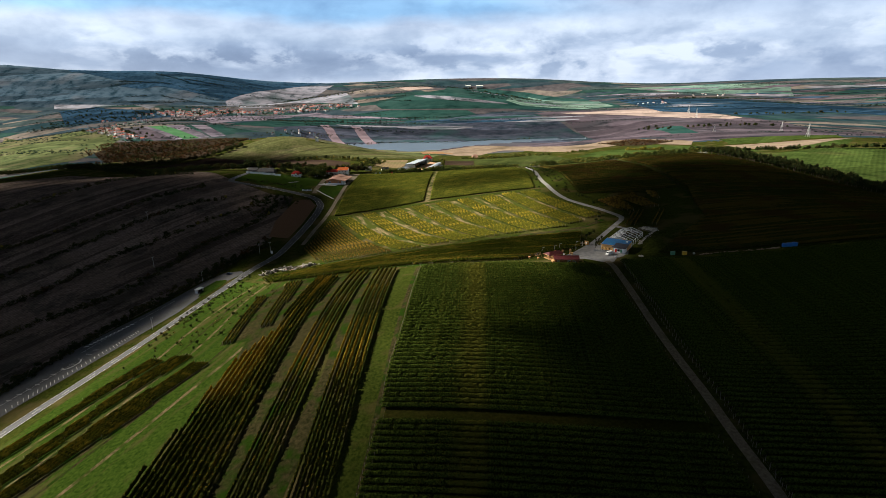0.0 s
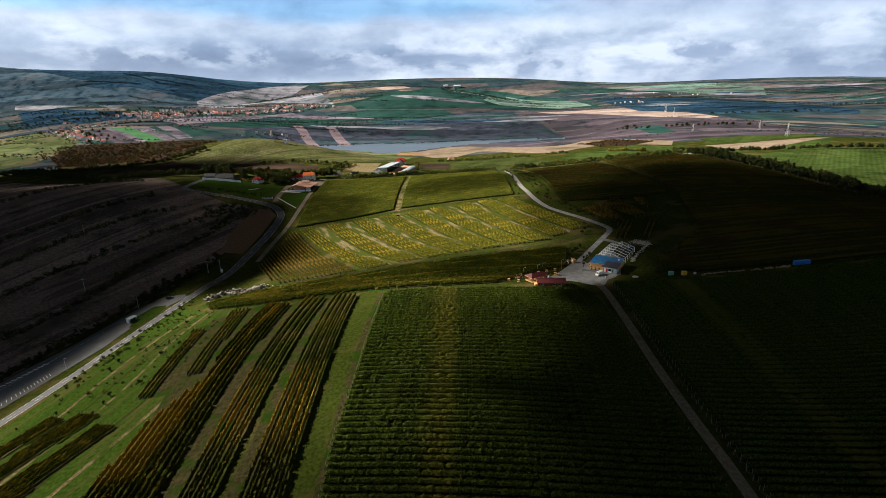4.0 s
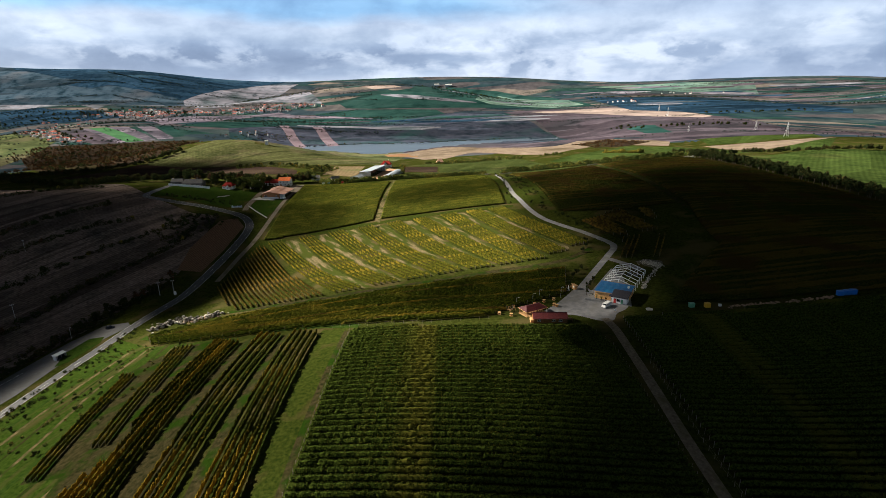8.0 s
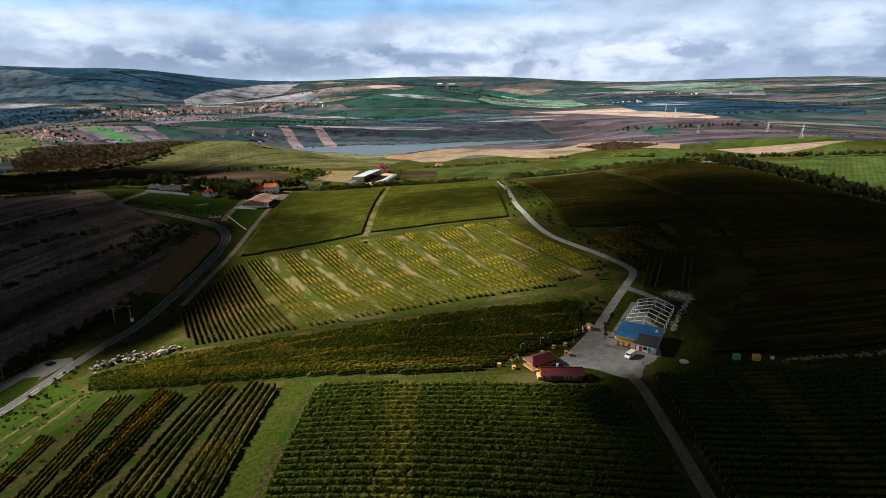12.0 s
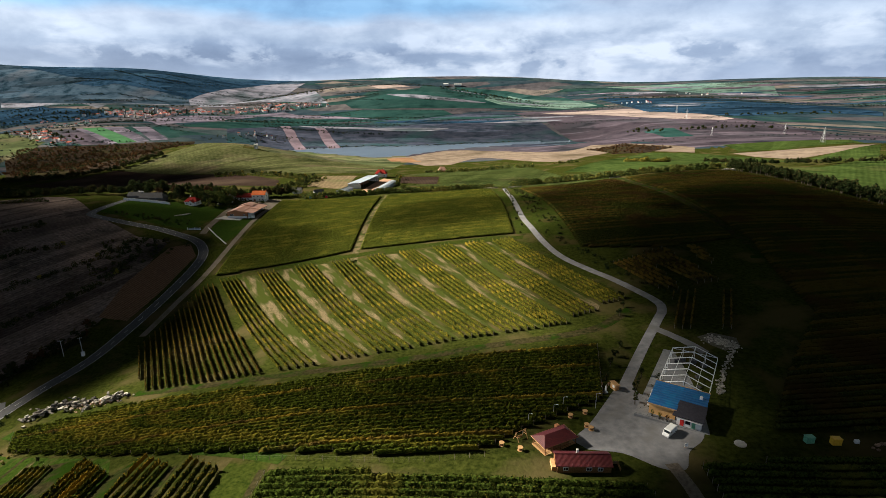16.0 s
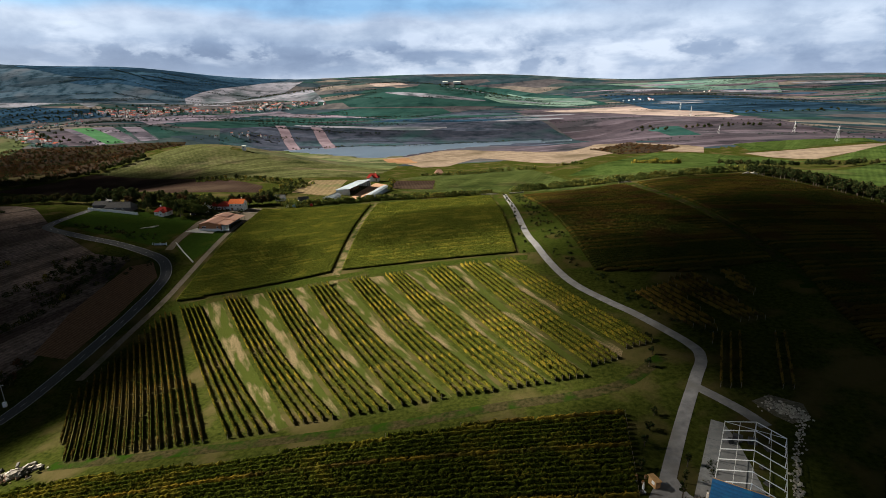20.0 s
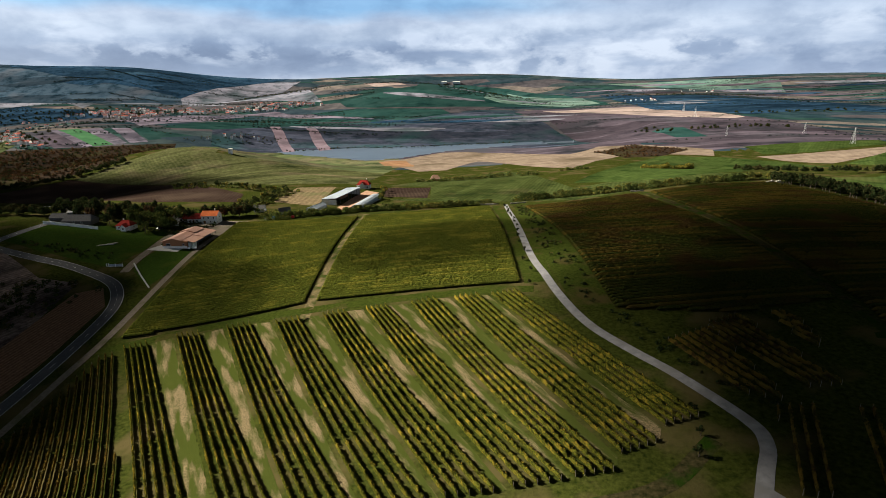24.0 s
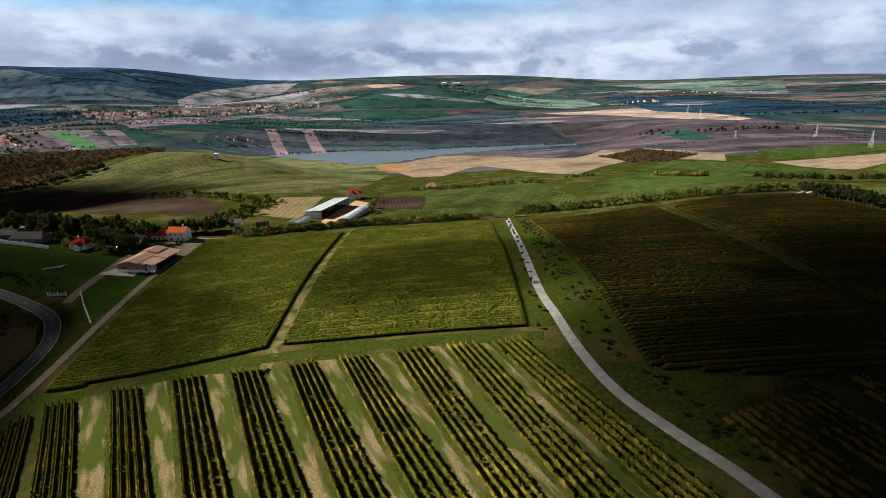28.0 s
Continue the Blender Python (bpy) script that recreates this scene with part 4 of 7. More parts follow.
def vine_row(row, mat, group, label, step=0.8, leaves=8, tall=1.9, wide=0.30, ragged=0.09):
    """One row as a thing: foliage and its two end posts."""
    v, f = vine_geometry([row], VINE_RNG, step, tall, wide, leaves, 0.30, ragged)
    (x0, y0), (x1, y1) = row
    top = new("vine_row")
    top.location = (x0, y0, float(land(x0, y0)))
    v = v - np.array(top.location)
    leaf = new("foliage", raw_mesh("foliage", v, f, mat))
    leaf.parent = top
    for x, y in ((x0, y0), (x1, y1)):
        p = new("post", POST)
        p.parent = top
        p.location = Vector((x, y, float(land(x, y)))) - top.location
    return tagged(top, label, "vine row", group)


def vine_block(poly, heading, spacing, mat, label, step=1.1, leaves=5, size=0.4, tall=1.9, wide=0.34, soil=None, ragged=0.13):
    v, f = vine_geometry(scan_rows(poly, heading, spacing), VINE_RNG, step, tall, wide, leaves, size, ragged)
    ob = new("vineyard", raw_mesh("vineyard", v, f, mat))
    tagged(ob, label, "vineyard", kind="stuff")
    drape("field", poly, 0.12, soil or VINE_SOIL, "bare and grassy soil under the vines", "vineyard soil")


# far side blocks
vine_block([(-115, 655), (-16, 695), (6, 487), (-94, 487.8)], -0.46, 2.1, VINE_BRIGHT, "dense green vineyard block in straight rows", 0.9, 24, 0.32, 1.4, 1.0, None, 0.05)
vine_block([(-213, 634), (-121, 657), (-100, 486), (-142, 477), (-184, 463)], 14.5, 2.1, VINE_BRIGHT, "dense green vineyard block beside the farm track", 0.9, 24, 0.32, 1.4, 1.0, None, 0.05)
vine_block([(14, 684), (110, 718), (125, 459), (86, 451), (44, 458)], 4, 2.6, VINE_MIX, "dark vineyard block turning brown", 1.2, 12, 0.34, 1.6, 0.85, None, 0.05)
vine_block([(75, 300), (94, 332), (122, 372), (125, 409), (132, 454), (122, 720), (160, 728), (220, 730), (224, 724), (243, 600), (258, 500), (270, 420), (286, 302), (142, 301)], 4, 2.6, VINE_MIX, "large dark vineyard block on the hillside", 1.3, 10, 0.36, 1.6, 0.85, None, 0.05)
BLOCK_B = [(52, 286), (98, 291), (139, 294), (260, 296), (260, 60), (80, 60), (70, 120), (66, 160), (61, 193), (59, 213), (55, 250)]
drape("field", BLOCK_B, 0.12, VINE_SOIL, "bare and grassy soil under the vines", "vineyard soil")
for r in scan_rows(BLOCK_B, 1.5, 2.6):
    vine_row(r, VINE_A, "rows of the dark vineyard block beside the track", "long row of dark green vines", 0.9, 14, 1.7, 0.80, 0.06)
# near blocks, row by row
for poly in ([(-60, 279), (-8, 275), (36, 277), (43, 262), (49, 215), (55, 170), (58, 148), (-47, 145), (-50, 165), (-52, 200)], [(-47, 141), (58, 144), (62, 120), (72, 60), (-40, 60)]):
    drape("field", poly, 0.12, VINE_SOIL, "bare and grassy soil under the vines", "vineyard soil")
    for r in scan_rows(poly, 1.5, 2.6):
        vine_row(r, VINE_A, "rows of the large near vineyard block", "long row of green vines with yellowing leaves", 0.8, 22, 1.7, 0.85, 0.06)
drape("field", [(-47, 140.2), (58, 143.2), (58, 148.8), (-47, 145.8)], 0.14, VINE_SOIL, "dark bare headland between two vineyard blocks", "vineyard soil")
# strips on the sunlit slope
STRIPS = (((-178, 456), (-166, 459), (-73, 349), (-90, 347)), ((-157, 465), (-144, 466), (-53, 354), (-69, 352)), ((-134, 470), (-121, 472), (-35, 358), (-51, 355)),
          ((-110, 472), (-97, 473), (-18, 363), (-34, 359)), ((-87, 474), (-75, 475), (-1, 366), (-16, 364)), ((-66, 475), (-55, 476), (16, 370), (1, 367)),
          ((-45, 476), (-33, 479), (29, 373), (17, 371)), ((-25, 477), (-13, 478), (42, 384), (30, 379)), ((-8, 477), (4, 479), (56, 394), (44, 390)))
STRIP_RNG = random.Random(17)
for k, (tl, tr, br, bl) in enumerate(STRIPS):
    for r in fan_rows(bl, tl, br, tr, 5):
        vine_row(r, VINE_SLOPE, "vine rows of the strips on the slope", "row of green and yellow vines on a grassy slope", 0.7, 8, 1.8, 0.27, 0.12)
    if k < 8:
        nl, nb = Vector(STRIPS[k + 1][0]), Vector(STRIPS[k + 1][3])
        near_side, far_side = [], []
        for q in range(61):
            lo, hi = Vector(br).lerp(Vector(tr), q / 60), nb.lerp(nl, q / 60)
            near_side.append(lo.lerp(hi, 0.03 + 0.05 * STRIP_RNG.random()))
            far_side.append(lo.lerp(hi, 0.90 + 0.08 * STRIP_RNG.random()))
        drape("field", [tuple(p) for p in far_side + near_side[::-1]], 0.15, ALLEYGRASS, "ragged strip of dry pale grass between vine rows", "grass strip")
for r in scan_rows([(-183, 449), (-178, 451), (-95, 346), (-148, 342), (-180, 380)], 127, 2.6):
    vine_row(r, VINE_RUST, "vine rows of the wedge by the road", "row of vines turning brown and yellow", 0.7, 8, 1.8, 0.27, 0.12)
# the long band of rows across the slope
BAND = [(-183, 317), (-143, 331), (-81, 333), (-45, 339), (-2, 348), (37, 353), (33, 316), (7, 297), (-2, 288), (-27, 284), (-69, 287), (-119, 293), (-172, 304)]
drape("field", BAND, 0.12, VINE_SOIL, "grassy soil under the vines", "vineyard soil")
for k, r in enumerate(scan_rows(BAND, 6.5, 2.1)):
    vine_row(r, VINE_GOLD if k % 9 == 3 else VINE_BAND, "vine rows of the long band", "long row of vines following the slope", 0.8, 14, 1.7, 0.62, 0.09)
# left hand groups, seen first
for a0, a1, b0, b1, n, mat in (((-46, -40), (-89, 287), (-33, -40), (-74, 279), 5, VINE_GROUP), ((-66, -40), (-107, 291), (-57, -40), (-92, 283), 4, VINE_GROUP)):
    for r in fan_rows(a0, a1, b0, b1, n):
        vine_row(r, mat, "vine rows of the near groups", "row of dark vines with golden tops", 0.7, 10, 1.9, 0.32, 0.12)
for r in scan_rows([(-130, 293), (-112, 282), (-100, 178), (-91, 120), (-86, 40), (-78, -40), (-112, -40), (-120, 40), (-121, 122), (-121, 146), (-123, 181), (-116, 205)], 98, 2.3):
    vine_row(r, VINE_GROUP, "vine rows of the near groups", "row of dark vines with golden tops", 0.7, 10, 1.9, 0.32, 0.12)
for poly, hd in (([(-142, 201), (-135, 200), (-151, 265), (-160, 269)], 104), ([(-127, 212), (-121, 213), (-140, 291), (-151, 292)], 105), ([(-180, 200), (-170, 196), (-191, 154), (-205, 100), (-215, 102), (-199, 152)], 66),
                 ([(-166, 198), (-152, 194), (-170, 159), (-176, 130), (-186, 90), (-198, 95), (-183, 138), (-174, 173)], 66), ([(-147, 187), (-137, 184), (-151, 147), (-163, 126), (-178, 80), (-188, 84), (-171, 127), (-165, 153)], 66)):
    for r in scan_rows(poly, hd, 2.2):
        vine_row(r, VINE_SLOPE, "vine rows on the bank", "short row of thin golden vines", 0.8, 6, 1.5, 0.3)
for poly, hd in (([(76, 396), (87, 396), (75, 364), (68, 364)], 70), ([(94, 395), (101, 394), (88, 362), (83, 363)], 70), ([(56, 433), (74, 441), (81, 399), (71, 403)], 115),
                 ([(72, 443), (86, 449), (99, 406), (88, 405)], 115), ([(97, 449), (105, 450), (104, 427), (99, 424)], 115)):
    for r in scan_rows(poly, hd, 2.8):
        vine_row(r, VINE_RUST, "vine rows above the winery", "short row of rusty vines")

# ---- trees and hedges ----
BARK = surface("bark", (0.05, 0.04, 0.03), (0.12, 0.1, 0.08), None, scale=5, bump=0.6)
LEAF_GREEN = leafage("tree_green", (0.09, 0.115, 0.028), (0.02, 0.032, 0.009), (0.16, 0.14, 0.03), share=0.35, big=0.05)
LEAF_DARK = leafage("tree_dark", (0.03, 0.045, 0.014), (0.012, 0.018, 0.007), (0.06, 0.05, 0.018), share=0.35, big=0.05)
LEAF_YELLOW = leafage("tree_yellow", (0.11, 0.11, 0.020), (0.045, 0.048, 0.012), (0.20, 0.155, 0.024), share=0.6, big=0.08)
LEAF_OLIVE = leafage("tree_olive", (0.11, 0.12, 0.022), (0.035, 0.04, 0.010), (0.20, 0.16, 0.025), share=0.5, big=0.06)
LEAF_RUST = leafage("tree_rust", (0.05, 0.034, 0.018), (0.02, 0.015, 0.009), (0.08, 0.042, 0.018), share=0.6, big=0.06)
TREE_RNG = np.random.default_rng(11)


def leaf_cloud(blobs, count, size, rng):
    """Leaf sprays over several rounded limbs. blobs: centre and radii."""
    qs = []
    for c, r in blobs:
        m = count
        d = rng.normal(0, 1, (m, 3))
        d /= np.linalg.norm(d, axis=1)[:, None]
        p = np.array(c) + d * np.array(r) * rng.uniform(0.55, 1.08, m)[:, None]
        a = np.cross(d, rng.normal(0, 1, (m, 3))) + d * rng.normal(0, 0.4, (m, 1))
        a /= np.linalg.norm(a, axis=1)[:, None]
        b = np.cross(a, d + rng.normal(0, 0.5, (m, 3)))
        b /= np.linalg.norm(b, axis=1)[:, None]
        w = size * rng.uniform(0.5, 1.1, m)[:, None]
        qs.append(np.stack([p - a * w, p - b * w * 0.7, p + a * w, p + b * w * 0.7], 1).reshape(-1, 3))
    q = np.concatenate(qs)
    return q, np.arange(len(q)).reshape(-1, 4)


def trunk_mesh(height, thick, limbs, rng):
    bm = bmesh.new()

    def tube(p, q, r0, r1):
        way = Vector(q) - Vector(p)
        m = Matrix.Translation((Vector(p) + Vector(q)) / 2) @ way.to_track_quat("Z", "Y").to_matrix().to_4x4()
        bmesh.ops.create_cone(bm, cap_ends=True, segments=6, radius1=r0, radius2=r1, depth=way.length, matrix=m)

    tube((0, 0, -0.3), (0.1, 0, height), thick, thick * 0.45)
    for k in range(limbs):
        a = k * 2.4 + rng.uniform(0, 1)
        z = height * rng.uniform(0.5, 0.95)
        tube((0.05, 0, z), (math.cos(a) * height * 0.4, math.sin(a) * height * 0.4, z + height * 0.45), thick * 0.4, thick * 0.12)
    me = bpy.data.meshes.new("trunk")
    bm.to_mesh(me)
    bm.free()
    me.materials.append(BARK)
    return me


def tree_kind(mat, height, spread, blobs, count, size, seed):
    """A tree mould: trunk and crown meshes for a tree of that height."""
    rng = np.random.default_rng(seed)
    bl = [((0, 0, height * 0.62), (spread * 0.7, spread * 0.7, height * 0.34))]
    for k in range(blobs):
        a, r = rng.uniform(0, 6.28), spread * rng.uniform(0.35, 0.75)
        s = spread * rng.uniform(0.3, 0.55)
        bl.append(((math.cos(a) * r, math.sin(a) * r, height * rng.uniform(0.38, 0.85)), (s, s, s * rng.uniform(0.7, 1.2))))
    v, f = leaf_cloud(bl, count, size, rng)
    return trunk_mesh(height * 0.55, height * 0.03 + 0.05, 3, rng), raw_mesh("crown", v, f, mat)


TREES = {
    "green": [tree_kind(LEAF_GREEN, 8.0, 3.4, 7, 60, 0.55, 20 + k) for k in range(3)],
    "dark": [tree_kind(LEAF_DARK, 8.5, 3.6, 7, 60, 0.6, 30 + k) for k in range(3)],
    "yellow": [tree_kind(LEAF_YELLOW, 7.5, 2.8, 6, 60, 0.5, 40 + k) for k in range(2)],
    "rust": [tree_kind(LEAF_RUST, 7.5, 3.2, 6, 55, 0.55, 50 + k) for k in range(2)],
    "sapling": [tree_kind(LEAF_DARK, 2.8, 1.1, 4, 40, 0.28, 60 + k) for k in range(2)],
    "column": [tree_kind(LEAF_DARK, 6.0, 1.1, 5, 50, 0.35, 70 + k) for k in range(2)],
}
TREE_WORDS = {"green": "leafy green broadleaf tree", "dark": "dark green broadleaf tree", "yellow": "tree with yellow autumn leaves", "rust": "tree with rusty autumn leaves",
              "sapling": "young bushy tree in grass", "column": "slim dark conifer"}


def tree(kind, x, y, size=1.0, where="", group=""):
    trunk, crown = TREES[kind][int(TREE_RNG.integers(len(TREES[kind])))]
    top = new("tree")
    top.location = (x, y, float(land(x, y)))
    top.rotation_euler = (0, 0, TREE_RNG.uniform(0, 6.28))
    s = size * TREE_RNG.uniform(0.85, 1.15)
    top.scale = (s, s, s * TREE_RNG.uniform(0.9, 1.1))
    for n, me in (("trunk", trunk), ("crown", crown)):
        new(n, me).parent = top
    return tagged(top, TREE_WORDS[kind] + (" " + where if where else ""), "tree", group)


def tree_belt(points, gap, kinds, size, label, jitter=2.0):
    """A far belt of trees as one mesh: the moulds' crowns and trunks set side by side."""
    vs, fs, mats, ids, base = [], [], [], [], 0
    pts = curve(points, 8)
    run = 0.0
    for a, b in zip(pts, pts[1:]):
        d = (b - a).length
        while run < d:
            p = a.lerp(b, run / d)
            x, y = p.x + TREE_RNG.normal(0, jitter), p.y + TREE_RNG.normal(0, jitter)
            trunk, crown = TREES[kinds[int(TREE_RNG.integers(len(kinds)))]][0]
            s, turn = size * TREE_RNG.uniform(0.75, 1.25), TREE_RNG.uniform(0, 6.28)
            for me in (crown,):
                v = np.empty(len(me.vertices) * 3, np.float32)
                me.vertices.foreach_get("co", v)
                v = v.reshape(-1, 3) * s
                c, q = math.cos(turn), math.sin(turn)
                v = np.stack([v[:, 0] * c - v[:, 1] * q + x, v[:, 0] * q + v[:, 1] * c + y, v[:, 2] + float(land(x, y)) - 0.6 * s], -1)
                vs.append(v)
                fs.append(np.arange(len(v)).reshape(-1, 4) + base)
                base += len(v)
            run += gap * TREE_RNG.uniform(0.7, 1.3)
        run -= d
    mat = TREES[kinds[0]][0][1].materials[0]
    return tagged(new("tree_belt", raw_mesh("tree_belt", np.concatenate(vs), np.concatenate(fs), mat)), label, "tree belt", kind="stuff")


def tree_line(points, gap, kinds, size, where, group, jitter=1.5):
    pts = curve(points, 8)
    run = 0.0
    for a, b in zip(pts, pts[1:]):
        d = (b - a).length
        while run < d:
            p = a.lerp(b, run / d)
            k = kinds[int(TREE_RNG.integers(len(kinds)))]
            tree(k, p.x + TREE_RNG.normal(0, jitter), p.y + TREE_RNG.normal(0, jitter), size, where, group)
            run += gap * TREE_RNG.uniform(0.7, 1.3)
        run -= d


def hedge(points, height, width, mat, label, density=3.0, size=0.6):
    """A ragged hedge along a line, one mesh."""
    pts = curve(points, 8)
    bl = []
    for a, b in zip(pts, pts[1:]):
        n = max(1, int((b - a).length / (width * 0.9)))
        for k in range(n):
            p = a.lerp(b, k / n)
            h = height * TREE_RNG.uniform(0.45, 1.2)
            x, y = p.x + TREE_RNG.normal(0, width * 0.35), p.y + TREE_RNG.normal(0, width * 0.35)
            bl.append(((x, y, float(land(x, y)) + h * 0.45), (width * TREE_RNG.uniform(0.6, 1.1), width * TREE_RNG.uniform(0.6, 1.1), h * 0.55)))
    v, f = leaf_cloud(bl, int(18 * density), size, TREE_RNG)
    return tagged(new("hedge", raw_mesh("hedge", v, f, mat)), label, "hedge", kind="stuff")


# tree belt on the right, hedges behind the blocks
BELT = [(224 + 0.15 * (726 - y), y) for y in (742, 726, 690, 640, 590, 540, 490, 440, 390, 340, 280)]
tree_line([(x + 9, y) for x, y in BELT], 4.0, ("dark",), 1.1, "in a dense belt along the vineyard", "trees of the belt", 2.0)
tree_belt([(x + 18, y + 4) for x, y in BELT], 2.2, ("dark",), 1.1, "dense dark tree belt behind the hillside vineyard", 4)
drape("road", ribbon([Vector((x + 2.5, y)) for x, y in BELT[1:]], 1.3, -1.3), 0.22, DIRT, "pale dirt track between the vines and the tree belt", "track")
hedge([(-14, 712), (-65, 692), (-115, 682), (-142, 674), (-180, 655), (-198, 640)], 6.0, 3.4, LEAF_GREEN, "ragged green hedge behind the vineyard")
hedge([(5, 728), (61, 736), (114, 743), (169, 745), (232, 756)], 6.5, 3.6, LEAF_GREEN, "ragged hedge along the top of the vineyard")
tree_belt([(8, 732), (61, 741), (114, 748), (169, 750), (235, 762)], 3.0, ("green",), 0.85, "dense green hedge trees along the top of the vineyard", 1.5)
tree_belt([(-18, 713), (-65, 695), (-115, 685), (-180, 658), (-200, 645)], 3.2, ("green",), 0.7, "dense green hedge trees behind the vineyard", 1.5)
for pts, seed in (([(-560, 440), (-526, 463), (-509, 500), (-500, 540), (-478, 571), (-408, 581)], 1), ([(-470, 330), (-446, 358), (-425, 378), (-409, 409), (-391, 440), (-378, 468), (-365, 491), (-346, 517)], 2),
                  ([(-420, 290), (-403, 317), (-391, 343), (-377, 371), (-361, 402), (-347, 433), (-331, 463), (-308, 485)], 3), ([(-380, 250), (-363, 280), (-350, 301), (-342, 331), (-330, 362), (-317, 384), (-303, 418), (-282, 456), (-268, 495)], 4),
                  ([(-330, 240), (-311, 272), (-294, 290), (-284, 318), (-278, 350), (-274, 381), (-266, 403), (-250, 445), (-252, 485)], 5)):
    hedge(pts, 4.0, 3.2, LEAF_DARK, "dark scrubby hedge along a field terrace", 4.5)
    tree_line(pts, 34, ("dark", "rust", "dark", "yellow"), 0.6, "on a field terrace", "terrace trees", 1.0)
hedge([(-262, 150), (-258, 225), (-248, 269), (-241, 295), (-236, 338), (-229, 364), (-216, 392)], 2.2, 1.8, LEAF_DARK, "dark roadside scrub")
tree_line([(-240, 330), (-234, 350), (-226, 372), (-220, 390), (-226, 400)], 6, ("dark", "rust", "dark"), 0.7, "beside the road", "roadside trees")
tree_belt([(-1200, 1010), (-980, 900), (-780, 800), (-620, 722), (-480, 655), (-400, 628), (-360, 628)], 2.4, ("dark",), 1.05, "dense dark hedge of trees behind the stubble field", 5)
tree_belt([(-560, 960), (-580, 905), (-612, 860), (-680, 805), (-800, 780)], 2.6, ("dark",), 0.9, "dark hedge of trees along the scrub slope", 4)
tree_belt([(-620, 900), (-760, 960), (-900, 1000), (-700, 1040), (-600, 1010), (-800, 1100), (-1000, 1150), (-1200, 1300), (-950, 1300), (-760, 1180), (-620, 1080)], 4.5, ("rust",), 0.75, "brown scrub with scattered bushes on the slope", 22)
for x, y, k, s in ((-268, 604, "dark", 1.1), (-262, 612, "green", 1.1), (-258, 625, "green", 1.2), (-272, 628, "dark", 1.2), (-284, 632, "rust", 1.0), (-300, 634, "dark", 1.1), (-318, 630, "rust", 1.0), (-336, 634, "dark", 1.1),
                   (-352, 640, "dark", 1.0), (-244, 644, "rust", 1.1), (-232, 650, "rust", 1.0), (-222, 655, "rust", 0.9), (-264, 596, "green", 0.8), (-245, 618, "column", 0.8), (-268, 618, "dark", 1.1), (-276, 618, "green", 1.0), (-292, 622, "dark", 1.0), (-310, 622, "dark", 1.0), (-328, 622, "rust", 0.9), (-345, 626, "dark", 1.0), (-362, 632, "dark", 1.1), (-300, 606, "dark", 0.7), (-238, 655, "green", 0.9), (-226, 662, "green", 0.9), (-212, 664, "green", 0.8)):
    tree(k, x, y, s * 1.45, "behind the farmhouses", "farmhouse trees")
tree_line([(-236, 676), (-230, 700), (-226, 730), (-229, 760)], 5, ("green", "dark", "green", "yellow"), 0.9, "between the fields", "field trees", 3)
tree_line([(-372, 793), (-330, 792), (-290, 780), (-262, 765), (-232, 766)], 5, ("green", "dark", "green", "yellow"), 0.75, "between the fields", "field trees", 2.5)
for x, y, k, s in ((-122, 742, "yellow", 0.8), (-124, 756, "green", 0.8), (-126, 768, "yellow", 0.9), (-130, 792, "green", 0.8), (-136, 800, "yellow", 0.8), (-121, 735, "green", 0.9), (-127, 780, "yellow", 0.9)):
    tree(k, x, y, s, "beside the barns", "farm trees")
hedge([(-110, 880), (-60, 905), (0, 930), (40, 915)], 6, 4, LEAF_GREEN, "bushy copse on the slope", 5, 0.9)
hedge([(70, 960), (110, 965)], 4, 3.5, LEAF_GREEN, "small bushy copse", 5, 0.9)
hedge([(165, 930), (200, 915), (225, 925)], 7, 5, LEAF_OLIVE, "copse with yellow leaves", 7, 1.1)
tree_belt([(250, 870), (330, 850), (420, 835), (560, 800), (700, 760)], 3.2, ("dark",), 0.95, "dark hedge of trees beyond the green field", 4)
tree_belt([(-600, 1625), (-450, 1735), (-300, 1752), (-150, 1768), (0, 1745)], 9, ("dark",), 0.7, "trees along the far lake shore", 4)
for line in ([(-1700, 2300), (-1600, 2500), (-1500, 2700)], [(-1900, 2350), (-1800, 2550), (-1690, 2760), (-1560, 2900)], [(-2300, 2350), (-2000, 2400), (-1750, 2330)], [(-2400, 2250), (-2100, 2300), (-1850, 2260)], [(-1500, 1600), (-1350, 1580), (-1180, 1450)],
             [(350, 1760), (560, 1800), (760, 1830)], [(850, 2400), (1100, 2440), (1300, 2500)], [(-500, 3500), (-200, 3300), (100, 3300)], [(600, 3900), (1100, 3700), (1600, 3800)], [(-1600, 3300), (-1300, 3200), (-1000, 3150)]):
    tree_belt(line, 14, ("dark",), 1.3, "far line of dark trees across the valley", 22)
for k in range(16):
    t = k / 15
    y = 690 - 205 * t
    tree("sapling", 2 - 4 + 13 * t + TREE_RNG.normal(0, 0.6), y, 0.9, "beside the gravel lane", "lane saplings")
    if k % 2:
        tree("sapling", 8 + 18 * t + TREE_RNG.normal(0, 1.5), y - 4, 0.8, "beside the gravel lane", "lane saplings")
for x, y in ((50, 345), (47, 338), (44, 331), (41, 322), (56, 372), (59, 380), (60, 390)):
    tree("sapling", x + (-6 if y > 360 else -5), y + 6, 1.1, "beside the gravel lane", "lane saplings")
for x, y in ((43, 318), (45, 323), (47.5, 329), (42, 313)):
    tree("column", x, y, 0.75, "beside the winery", "winery conifers")
rng = np.random.default_rng(5)
for k in range(40):
    x, y = rng.uniform(-195, -140), rng.uniform(195, 320)
    tree("sapling", x, y, rng.uniform(0.4, 0.9), "on the grassy bank", "bank shrubs")


